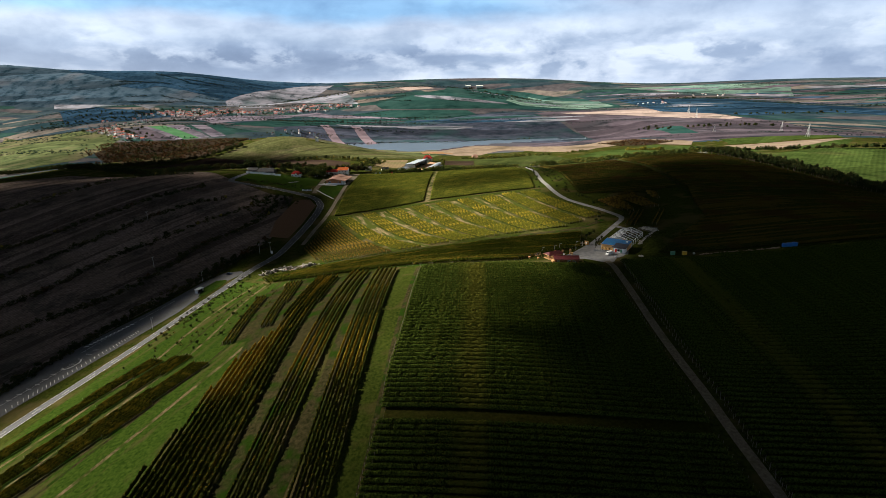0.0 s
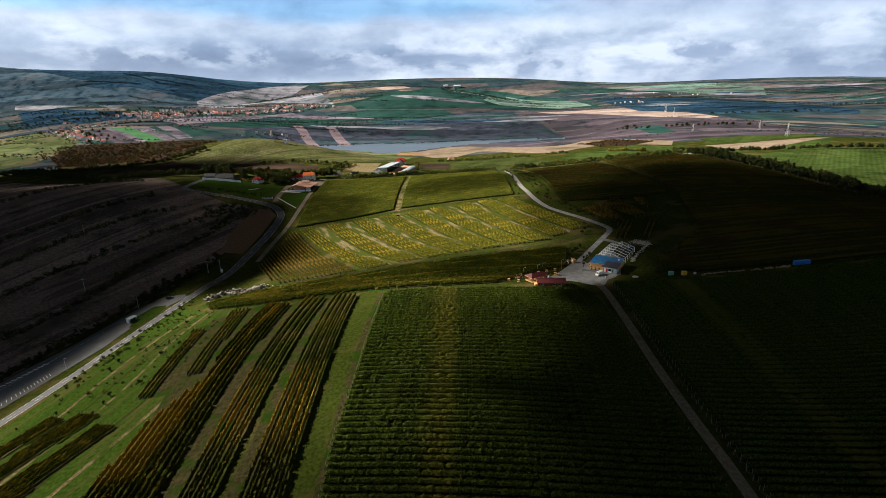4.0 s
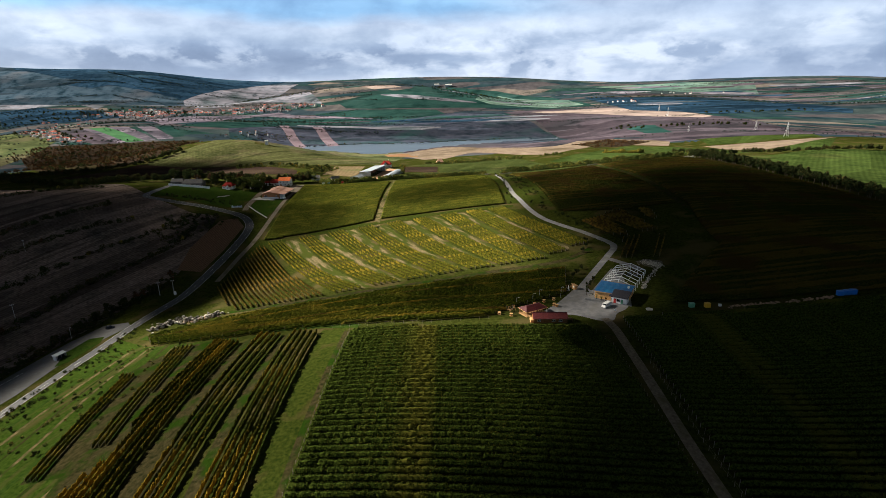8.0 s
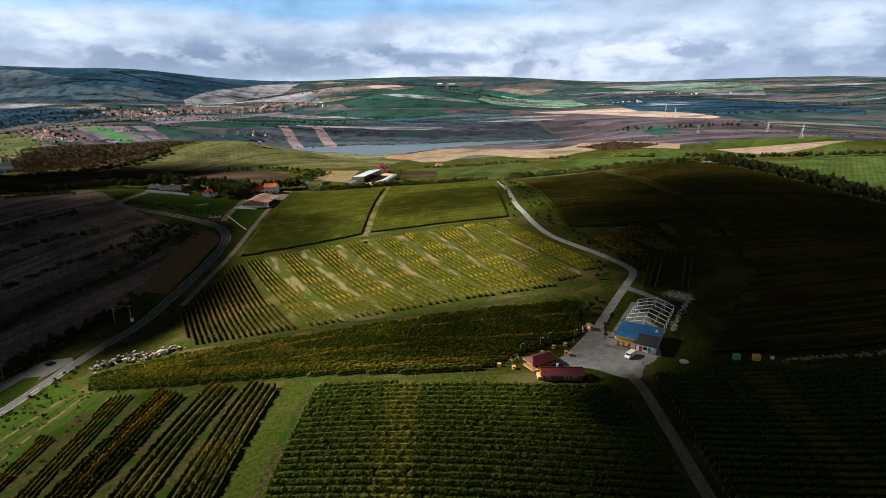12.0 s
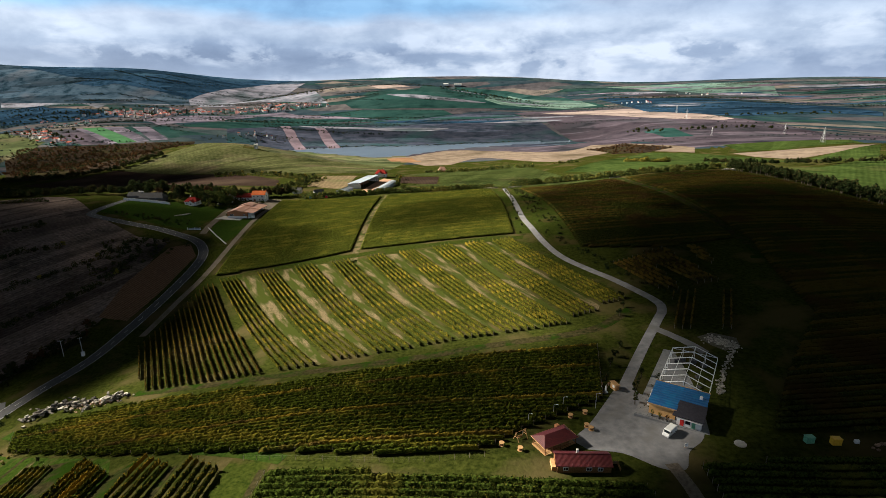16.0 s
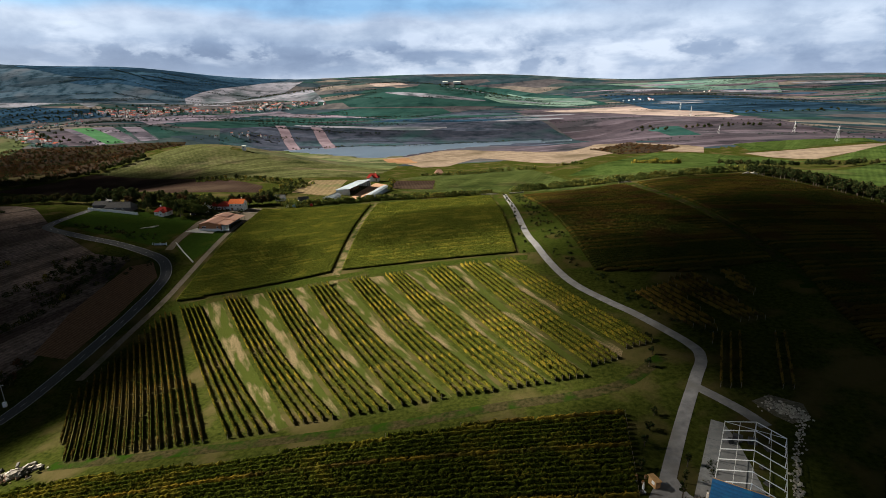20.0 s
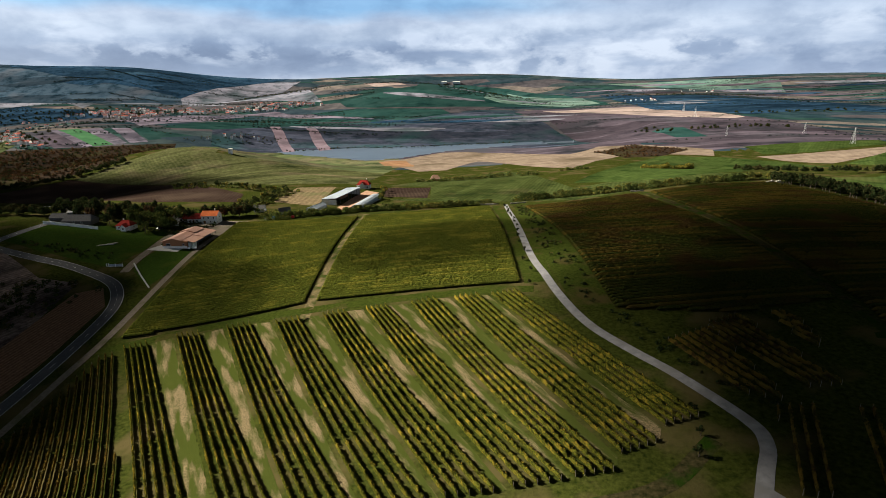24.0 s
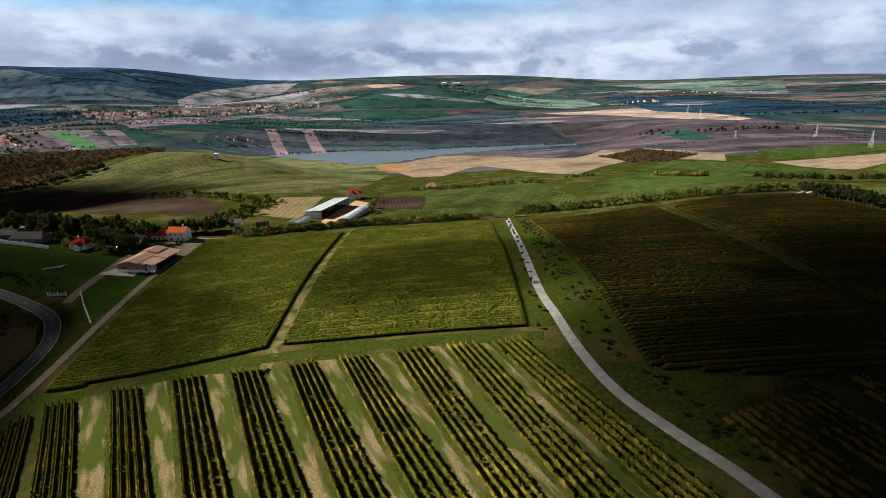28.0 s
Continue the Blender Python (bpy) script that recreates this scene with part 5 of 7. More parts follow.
def thicket(poly, count, kind, size, label, seed):
    """Scattered bushes over a stretch of ground, one mesh."""
    r = np.random.default_rng(seed)
    px, py = [p[0] for p in poly], [p[1] for p in poly]
    bl = []
    while len(bl) < count:
        x, y = r.uniform(min(px), max(px)), r.uniform(min(py), max(py))
        if inside(poly, np.array(x), np.array(y)):
            s = size * r.uniform(0.5, 1.3)
            bl.append(((x, y, float(land(x, y)) + s * 0.5), (s, s, s * r.uniform(0.6, 1.0))))
    v, f = leaf_cloud(bl, 26, size * 0.45, r)
    return tagged(new("thicket", raw_mesh("thicket", v, f, kind)), label, "thicket", kind="stuff")


SLOPE = [(-1250, 1368), (-1079, 1430), (-899, 1570), (-573, 968), (-611, 884), (-645, 833), (-693, 812)]
thicket(SLOPE, 900, LEAF_RUST, 3.2, "brown scrub and bare thickets on the slope", 3)
thicket(SLOPE, 700, LEAF_DARK, 3.0, "dark bushes scattered over the slope", 4)
thicket([(-262, 596), (-230, 590), (-222, 640), (-345, 640), (-345, 618), (-262, 618)], 90, LEAF_DARK, 2.4, "dark shrubs between the farmhouses", 5)
tree_belt([(-365, 640), (-330, 640), (-300, 640), (-262, 636), (-235, 652), (-215, 660)], 2.6, ("dark",), 1.25, "dense dark trees behind the farmhouses", 3)
tree_belt([(-290, 622), (-262, 612), (-252, 606), (-250, 612)], 3.0, ("green",), 1.3, "green trees between the farmhouses", 2)
thicket([(5, 690), (12, 690), (40, 460), (31, 470), (17, 530)], 90, LEAF_DARK, 1.1, "low dark bushes along the lane", 6)
thicket([(38, 458), (50, 432), (62, 415), (73, 396), (80, 398), (60, 430), (46, 456)], 45, LEAF_DARK, 1.0, "low dark bushes along the lane", 7)
thicket([(-262, 120), (-254, 225), (-240, 285), (-226, 343), (-216, 400), (-224, 412), (-246, 330), (-266, 225), (-275, 120)], 260, LEAF_DARK, 1.7, "dark scrub between the car park and the stubble", 8)
thicket([(-200, 210), (-198, 300), (-150, 315), (-135, 215), (-180, 205)], 120, LEAF_GREEN, 0.8, "low shrubs on the grassy bank", 10)


thicket([(-1960, 2250), (-1850, 2420), (-1596, 2690), (-1256, 2915), (-872, 2880), (-1199, 2760), (-1484, 2494), (-1551, 2200)], 230, LEAF_DARK, 4.0, "dark trees among the houses of the valley town", 12)
thicket([(-1519, 1600), (-1449, 1665), (-1225, 1510), (-1120, 1428), (-1236, 1400)], 45, LEAF_DARK, 3.0, "dark trees among the houses of the village", 13)
thicket([(-930, 1660), (-822, 1860), (-640, 1800), (-700, 1690), (-855, 1620)], 60, LEAF_DARK, 2.5, "dark trees and scrub across the valley", 14)
thicket([(163, 1307), (278, 1489), (321, 1247), (247, 1153), (186, 1134)], 160, LEAF_RUST, 2.5, "brown bushes on the hillock", 16)


thicket([(45.2, 309.0), (55.0, 330.0), (53.2, 331.0), (43.0, 309.8)], 60, LEAF_DARK, 0.75, "low dark shrubs between the lane and the winery slab", 23)
thicket([(-205, 250), (-204, 330), (-196, 330), (-190, 258), (-196, 215)], 70, LEAF_DARK, 1.0, "row of dark shrubs beside the road", 17)
thicket([(-246, 680), (-232, 672), (-218, 690), (-214, 770), (-240, 780), (-270, 775), (-330, 800), (-372, 800), (-372, 786), (-290, 772), (-240, 750)], 170, LEAF_GREEN, 1.9, "light green bushes and young trees between the fields", 18)
thicket([(-210, 660), (-205, 668), (-120, 694), (-60, 704), (-18, 722), (-14, 714), (-65, 690), (-120, 680), (-190, 655)], 190, LEAF_GREEN, 2.4, "light green bushes along the top of the vineyard", 19)
thicket([(4, 722), (60, 733), (230, 752), (232, 764), (60, 745), (4, 734)], 200, LEAF_GREEN, 2.4, "light green bushes along the top of the vineyard", 20)
thicket([(-290, 500), (-246, 512), (-225, 505), (-240, 470), (-262, 440), (-275, 470)], 70, LEAF_DARK, 2.0, "dark bushes inside the road bend", 21)
thicket([(-330, 556), (-290, 545), (-250, 540), (-250, 550), (-300, 560)], 40, LEAF_DARK, 1.3, "low dark shrubs on the lawn beside the road", 22)


# hedgerows and lone bushes across the valley
LEAF_FAR = leafage("far_tree", (0.020, 0.036, 0.030), (0.008, 0.016, 0.016), (0.040, 0.040, 0.026), share=0.3, big=0.01)


def hedgerows(x0, x1, y0, y1, count, longest, size, label, seed):
    """Broken lines of bushes along field edges, with some standing alone; one mesh."""
    r = np.random.default_rng(seed)
    bl = []
    for k in range(count):
        cx, cy, run, lean = r.uniform(x0, x1), r.uniform(y0, y1), longest * r.uniform(0.25, 1.0), r.normal(0.12, 0.2)
        n = int(run / r.uniform(9, 26)) + 1
        for q in range(n):
            x = cx + (q / n - 0.5) * run + r.normal(0, 4)
            y = cy + (x - cx) * lean + r.normal(0, 3)
            w = size * r.uniform(0.45, 1.25)
            if not inside(LAKE, np.array(x), np.array(y)) and y < 4900:
                bl.append(((x, y, w * 0.5), (w * 1.3, w, w * 0.8)))
    px, py = np.array([b[0][0] for b in bl]), np.array([b[0][1] for b in bl])
    pz = land(px, py)
    bl = [((c[0], c[1], c[2] + float(z)), d) for (c, d), z in zip(bl, pz)]
    v, f = leaf_cloud(bl, 12, size * 0.62, r)
    return tagged(new("hedgerow", raw_mesh("hedgerow", v, f, LEAF_FAR)), label, "hedgerow", kind="stuff")


hedgerows(-2600, -500, 1900, 2700, 70, 420, 4.2, "broken dark hedgerows between the valley fields", 31)
hedgerows(-900, 1300, 1950, 2900, 24, 420, 3.0, "broken dark hedgerows between the valley fields", 32)
hedgerows(-3200, 0, 2900, 4300, 90, 500, 5.5, "far dark hedgerows on the hillsides", 33)
hedgerows(200, 3300, 2800, 4600, 90, 520, 4.4, "far dark hedgerows on the hillsides", 34)
hedgerows(300, 1500, 1250, 1950, 10, 260, 2.4, "dark bushes along the field edges", 35)
hedgerows(-1800, -1000, 1250, 1800, 40, 240, 3.2, "dark bushes along the field edges", 36)

# ---- added broken cloud, out of view: each bank hangs up-sun of ground it shades ----
CLOUD, THIN_CLOUD, MID_CLOUD = cloud_material("cloud_vapour", 1.0), cloud_material("thin_cloud_vapour", 0.17), cloud_material("loose_cloud_vapour", 0.42)
LIGHT_CLOUD = cloud_material("light_cloud_vapour", 0.28)


def cloud(gx, gy, rx, ry, turn=0, base=640, seed=0, mat=None):
    bm = bmesh.new()
    bmesh.ops.create_icosphere(bm, subdivisions=4, radius=1)
    for v in bm.verts:
        n = noise.noise(v.co * 2.3 + Vector((seed * 3.1, 0, 0)))
        v.co *= 1 + 0.22 * n
        v.co.z = v.co.z * (0.09 if v.co.z > 0 else 0.035)
    me = bpy.data.meshes.new("cloud")
    bm.to_mesh(me)
    bm.free()
    me.materials.append(mat or CLOUD)
    for p in me.polygons:
        p.use_smooth = True
    ob = new("cloud", me)
    ground = Vector((gx, gy, float(land(gx, gy))))
    ob.location = ground + SUN_DIR * ((base - ground.z) / SUN_DIR.z)
    ob.scale, ob.rotation_euler = (rx, ry, max(rx, ry)), (0, 0, radians(turn))
    return tagged(ob, "unseen grey cloud bank added to shade the fields", "cloud", "clouds overhead")


# the last four wide banks are added to cut the open sky's light
for k, spec in enumerate(((-545, 320, 365, 450, 0), (-640, 770, 400, 130, 10), (196, 380, 118, 270, 4), (110, 40, 280, 170, 0), (-250, -160, 420, 200, 0), 
                          (124, 405, 98, 125, 0), (82, 185, 82, 95, 0), (175, 235, 150, 105, 0), (-200, 395, 45, 75, 0), (50, 270, 30, 22, 0), (128, 325, 84, 90, 0), (-140, 50, 190, 60, 0), (150, 140, 150, 110, 0), (100, 258, 78, 62, 0), 
                          (-1300, 200, 500, 600, 0), (1060, 300, 480, 700, 0), (100, -700, 1500, 480, 0), (-1300, -500, 700, 600, 0))):
    cloud(*spec, base=440, seed=k)
cloud(-140, 190, 130, 150, 20, base=440, seed=77, mat=LIGHT_CLOUD)
cloud(36, 205, 74, 64, 0, base=440, seed=79, mat=LIGHT_CLOUD)
cloud(-32, 562, 112, 62, 8, base=440, seed=87, mat=MID_CLOUD)
cloud(-165, 505, 62, 52, 0, base=440, seed=88, mat=MID_CLOUD)
cloud(-290, 556, 135, 92, 20, base=440, seed=89, mat=MID_CLOUD)
cloud(50, 420, 58, 92, 0, base=440, seed=91, mat=MID_CLOUD)
cloud(60, 314, 64, 62, 0, base=440, seed=93, mat=MID_CLOUD)
cloud(-20, 225, 84, 56, 0, base=440, seed=94, mat=THIN_CLOUD)
cloud(-70, 322, 130, 44, 4, base=440, seed=95, mat=LIGHT_CLOUD)
cloud(46, 466, 40, 52, 0, base=440, seed=92, mat=LIGHT_CLOUD)
cloud(8, 322, 72, 40, 10, base=440, seed=90, mat=MID_CLOUD)
cloud(-310, 350, 108, 225, 0, base=440, seed=80)
cloud(-900, 1120, 400, 330, 0, base=440, seed=96, mat=LIGHT_CLOUD)
cloud(-226, 455, 44, 75, 0, base=440, seed=85)
cloud(-190, 425, 46, 60, 30, base=440, seed=86, mat=MID_CLOUD)
cloud(-250, 220, 46, 150, -6, base=440, seed=81, mat=LIGHT_CLOUD)
cloud(72, 590, 66, 150, 0, base=440, seed=82, mat=MID_CLOUD)
cloud(180, 610, 110, 170, 0, base=440, seed=83, mat=MID_CLOUD)
cloud(-282, 545, 85, 55, 0, base=440, seed=97, mat=MID_CLOUD)
for k, spec in enumerate(((-1150, 1000, 330, 330, 0), (820, 1150, 260, 250, 0), (-200, 2050, 800, 300, 3), (1150, 1800, 700, 260, 0), (-300, 2720, 520, 260, 0), (1400, 2800, 800, 330, 0))):
    cloud(*spec, base=680, seed=k + 30, mat=THIN_CLOUD)
for k, spec in enumerate(((-1350, 1900, 420, 300, 0), (-2200, 2500, 600, 500, 0), (-350, 3750, 520, 380, 0), (1000, 3700, 700, 420, 0), (2400, 4100, 600, 300, 0))):
    cloud(*spec, base=1050, seed=k + 50, mat=THIN_CLOUD)

# ---- building kit ----
WHITEWASH = surface("white_render", (0.62, 0.61, 0.58), (0.78, 0.77, 0.74), (0.55, 0.54, 0.5), scale=1.5, big=0.3, bump=0.05, spread=0.6)
ORANGE_TILE = surface("orange_roof", (0.52, 0.13, 0.045), (0.68, 0.20, 0.07), None, scale=2.5, bump=0.3, lines=(0, 0.35, 0.35))
RED_TILE = surface("red_roof", (0.30, 0.035, 0.03), (0.42, 0.06, 0.045), None, scale=2.5, bump=0.3, lines=(0, 0.35, 0.35))
MAROON = surface("maroon_sheet", (0.060, 0.007, 0.010), (0.105, 0.013, 0.016), (0.08, 0.014, 0.015), scale=1.2, big=0.2, rough=0.6, bump=0.2, lines=(0, 0.3, 0.3))
GREY_TILE = surface("grey_roof", (0.07, 0.07, 0.075), (0.14, 0.135, 0.13), None, scale=2.0, bump=0.4)
TERRA = surface("salmon_sheet", (0.40, 0.21, 0.15), (0.52, 0.30, 0.22), (0.46, 0.27, 0.2), scale=0.8, big=0.15, rough=0.6, bump=0.2, lines=(90, 0.4, 0.25))
BRICK = surface("brick", (0.27, 0.12, 0.06), (0.42, 0.2, 0.10), None, scale=5, bump=0.2, per_piece=0.2)
BRICK_WALL = surface("brick_wall", (0.30, 0.14, 0.07), (0.40, 0.19, 0.10), (0.33, 0.17, 0.09), scale=3, big=0.5, bump=0.3)
STEEL_SHEET = surface("zinc_sheet", (0.26, 0.30, 0.35), (0.38, 0.43, 0.48), (0.23, 0.26, 0.30), scale=0.6, big=0.1, rough=0.5, bump=0.15, lines=(90, 0.5, 0.25))
METAL = surface("galvanised", (0.5, 0.52, 0.54), (0.66, 0.68, 0.7), None, scale=3, rough=0.42, bump=0.02, metal=0.6)
FRAME_WHITE = surface("white_aluminium", (0.66, 0.68, 0.7), (0.8, 0.82, 0.84), None, scale=2, rough=0.45, bump=0)
DARKSTEEL = surface("dark_steel", (0.03, 0.03, 0.035), (0.06, 0.06, 0.065), None, scale=3, rough=0.5, bump=0)
BLUE_SHEET = surface("blue_membrane", (0.014, 0.09, 0.26), (0.03, 0.14, 0.36), (0.02, 0.17, 0.38), scale=1.5, big=0.25, rough=0.5, bump=0.3, lines=(0, 1.2, 0.18))
ANTHRACITE = surface("anthracite_sheet", (0.03, 0.028, 0.04), (0.05, 0.047, 0.06), None, scale=1.5, rough=0.5, bump=0.15)
OCHRE_WALL = surface("ochre_render", (0.60, 0.34, 0.13), (0.72, 0.44, 0.19), None, scale=1.6, bump=0.05)
CONCRETE = surface("concrete", (0.30, 0.30, 0.30), (0.44, 0.44, 0.43), (0.34, 0.335, 0.32), scale=0.9, big=0.2, bump=0.15)
STONE = surface("pale_stone", (0.22, 0.20, 0.18), (0.46, 0.43, 0.38), None, scale=2, bump=0.5, per_piece=0.35)
DARK_STONE = surface("dark_stone", (0.05, 0.048, 0.045), (0.13, 0.12, 0.11), None, scale=2, bump=0.5, per_piece=0.35)
RUBBLE = surface("rubble", (0.24, 0.15, 0.11), (0.40, 0.28, 0.21), None, scale=2, bump=0.5, per_piece=0.35)
TIMBER = surface("brown_timber", (0.13, 0.065, 0.03), (0.25, 0.13, 0.06), None, scale=3, bump=0.2)
PINE = surface("pine_wood", (0.36, 0.21, 0.09), (0.52, 0.33, 0.16), None, scale=3, bump=0.15)
GLASS_DARK = surface("window_glass", (0.012, 0.014, 0.018), (0.03, 0.034, 0.04), None, scale=1, rough=0.08, bump=0)
WHITE_GLOSS = surface("white_paint", (0.74, 0.74, 0.74), (0.82, 0.82, 0.82), None, scale=2, rough=0.3, bump=0)
RED_GLOSS = surface("red_paint", (0.45, 0.02, 0.02), (0.6, 0.04, 0.03), None, scale=2, rough=0.35, bump=0)
GREEN_GLOSS = surface("green_paint", (0.03, 0.16, 0.06), (0.05, 0.24, 0.09), None, scale=2, rough=0.4, bump=0)
MINT_PLASTIC = surface("mint_plastic", (0.10, 0.28, 0.17), (0.16, 0.4, 0.25), None, scale=2, rough=0.4, bump=0)
YELLOW_PLASTIC = surface("yellow_plastic", (0.62, 0.36, 0.02), (0.75, 0.46, 0.04), None, scale=2, rough=0.4, bump=0)
BLUE_PLASTIC = surface("blue_plastic", (0.02, 0.13, 0.5), (0.04, 0.2, 0.62), None, scale=2, rough=0.4, bump=0)
RUBBER = surface("rubber", (0.015, 0.015, 0.015), (0.03, 0.03, 0.03), None, scale=4, bump=0)
DARK_GLOSS = surface("dark_car_paint", (0.02, 0.022, 0.03), (0.03, 0.032, 0.04), None, scale=2, rough=0.25, bump=0)
SILVER_GLOSS = surface("silver_car_paint", (0.35, 0.36, 0.38), (0.42, 0.43, 0.45), None, scale=2, rough=0.3, bump=0)


def part(name, bm, mat, parent, label=""):
    me = bpy.data.meshes.new(name)
    bm.to_mesh(me)
    bm.free()
    me.materials.append(mat)
    ob = new(name, me)
    ob.parent = parent
    if label:
        ob["label"] = label
    return ob


def box(bm, cx, cy, cz, sx, sy, sz, rz=0.0, bevel=0.0, rx=0.0, ry=0.0):
    r = bmesh.ops.create_cube(bm, size=1, matrix=Matrix.LocRotScale((cx, cy, cz), Euler((radians(rx), radians(ry), radians(rz))), (sx, sy, sz)))
    if bevel:
        es = list({e for v in r["verts"] for e in v.link_edges})
        bmesh.ops.bevel(bm, geom=es, offset=bevel, segments=2, affect="EDGES")
    return r["verts"]


def boxes(*specs, bevel=0.0):
    bm = bmesh.new()
    for s in specs:
        s = tuple(s) + (0,) * (10 - len(s))
        box(bm, *s[:7], bevel=bevel or s[7], rx=s[8], ry=s[9])
    return bm


def rod(bm, p, q, r, n=6, r1=None):
    way = Vector(q) - Vector(p)
    m = Matrix.Translation((Vector(p) + Vector(q)) / 2) @ way.to_track_quat("Z", "Y").to_matrix().to_4x4()
    bmesh.ops.create_cone(bm, cap_ends=True, segments=n, radius1=r, radius2=r if r1 is None else r1, depth=way.length, matrix=m)


def rods(r, *pairs, n=6):
    bm = bmesh.new()
    for p, q in pairs:
        rod(bm, p, q, r, n)
    return bm


def thing(name, label, category, x, y, rz=0.0, group="", z=None):
    ob = new(name)
    ob.location = (x, y, float(land(x, y)) if z is None else z)
    ob.rotation_euler = (0, 0, radians(rz))
    return tagged(ob, label, category, group)


def prism(bm, outline, axis_from, axis_to):
    """A solid: a (y, z) outline drawn along x."""
    a = [bm.verts.new((axis_from, y, z)) for y, z in outline]
    b = [bm.verts.new((axis_to, y, z)) for y, z in outline]
    n = len(outline)
    bm.faces.new(a[::-1])
    bm.faces.new(b)
    for k in range(n):
        bm.faces.new((a[k], a[(k + 1) % n], b[(k + 1) % n], b[k]))
    bmesh.ops.recalc_face_normals(bm, faces=bm.faces)
    return bm


def window(parent, x, y, z, w, h, face, frame_mat):
    """A window on a wall; face is the outward direction in degrees."""
    c, s = math.cos(radians(face)), math.sin(radians(face))
    t = Vector((-s, c, 0))
    o = Vector((x, y, z)) + Vector((c, s, 0)) * 0.02
    bm = bmesh.new()
    for off, up, ww, hh in ((-w / 2, 0, 0.09, h + 0.09), (w / 2, 0, 0.09, h + 0.09), (0, -h / 2, w, 0.12), (0, h / 2, w, 0.09), (0, 0, 0.06, h)):
        p = o + t * off
        box(bm, p.x, p.y, p.z + up, 0.12, ww, hh, face)
    f = part("window", bm, frame_mat, parent)
    bm = bmesh.new()
    box(bm, o.x, o.y, o.z, 0.06, w, h, face)
    part("pane", bm, GLASS_DARK, f)


def house(label, x, y, rz, L, W, eave, rise, wall_mat, roof_mat, wins=(), doors=(), hip=0.0, chimney=None, over=0.45, category="house", group="", name="house", sink=1.2):
    """Gabled or hipped house; the ridge runs along local x. wins, doors: (side, along, up, width, height)."""
    top = thing(name, label, category, x, y, rz, group)
    gable = rise * (1 - min(1.0, hip))
    part("wall", prism(bmesh.new(), [(-W / 2, -sink), (W / 2, -sink), (W / 2, eave), (0, eave + gable * 0.98 if not hip else eave), (-W / 2, eave)], -L / 2, L / 2), wall_mat, top)
    bm = bmesh.new()
    e, lx, wy = over, L / 2 + over, W / 2 + over
    drop = rise * over / (W / 2)
    rl = lx - hip * (W / 2 + over)
    t = 0.18
    low = [(-lx, -wy, eave - drop), (lx, -wy, eave - drop), (lx, wy, eave - drop), (-lx, wy, eave - drop)]
    ridge = [(-rl, 0, eave + rise), (rl, 0, eave + rise)]
    under = [bm.verts.new((a, b, c + 0.02)) for a, b, c in low + ridge]
    upper = [bm.verts.new((a, b, c + t)) for a, b, c in low + ridge]
    for vs, flip in ((upper, False), (under, True)):
        for f in ((0, 1, 5, 4), (2, 3, 4, 5)) + (((1, 2, 5), (3, 0, 4)) if hip else ()):
            q = [vs[k] for k in f]
            bm.faces.new(q[::-1] if flip else q)
    for a, b in ((0, 1), (2, 3)) + (((1, 2), (3, 0)) if hip else ((1, 5), (5, 2), (3, 4), (4, 0))):
        bm.faces.new((under[a], under[b], upper[b], upper[a]))
    bmesh.ops.recalc_face_normals(bm, faces=bm.faces)
    roof = part("roof", bm, roof_mat, top)
    bm = bmesh.new()
    rod(bm, (-rl, 0, eave + rise + t), (rl, 0, eave + rise + t), 0.14)
    part("ridge", bm, roof_mat, roof)
    for side, along, up, w, h in wins:
        px, py, face = {"s": (along, -W / 2, -90), "n": (along, W / 2, 90), "e": (L / 2, along, 0), "w": (-L / 2, along, 180)}[side]
        window(top, px, py, up, w, h, face, FRAME_WHITE)
    for side, along, up, w, h in doors:
        px, py, face = {"s": (along, -W / 2, -90), "n": (along, W / 2, 90), "e": (L / 2, along, 0), "w": (-L / 2, along, 180)}[side]
        bm = bmesh.new()
        box(bm, px, py, h / 2, 0.14, w, h, face)
        part("door", bm, TIMBER, top)
    if chimney:
        cx, cy = chimney
        bm = bmesh.new()
        box(bm, cx, cy, eave + rise * 0.8, 0.6, 0.6, rise + 1.0)
        box(bm, cx, cy, eave + rise * 1.3 + 0.55, 0.75, 0.75, 0.12)
        part("chimney", bm, wall_mat, roof)
    return top


# ---- the winery ----
AX, AY = Vector((0.423, 0.906)), Vector((0.906, -0.423))
WINE_RZ = math.degrees(math.atan2(AX.y, AX.x))
PAD_Z = float(land(55, 318)) + 0.4


def winery_pad():
    top = thing("terrace", "grey concrete slab under the winery", "concrete slab", 44.6, 307.6, WINE_RZ, z=PAD_Z)
    top["kind"] = "structure"
    part("slab", boxes((20.5, -6.5, -1.0, 46, 20, 2.1), bevel=0.05), surface("weathered_slab", (0.15, 0.155, 0.165), (0.24, 0.245, 0.255), (0.17, 0.172, 0.18), scale=0.7, big=0.15, bump=0.12), top)
    bm = bmesh.new()
    for k in range(5):
        box(bm, -2 + k * 9, -6.5, 0.056, 0.08, 19.8, 0.012)
    for k in range(3):
        box(bm, 20.5, -13 + k * 6.5, 0.056, 45.8, 0.08, 0.012)
    part("joint", bm, DARKSTEEL, top)


winery_pad()


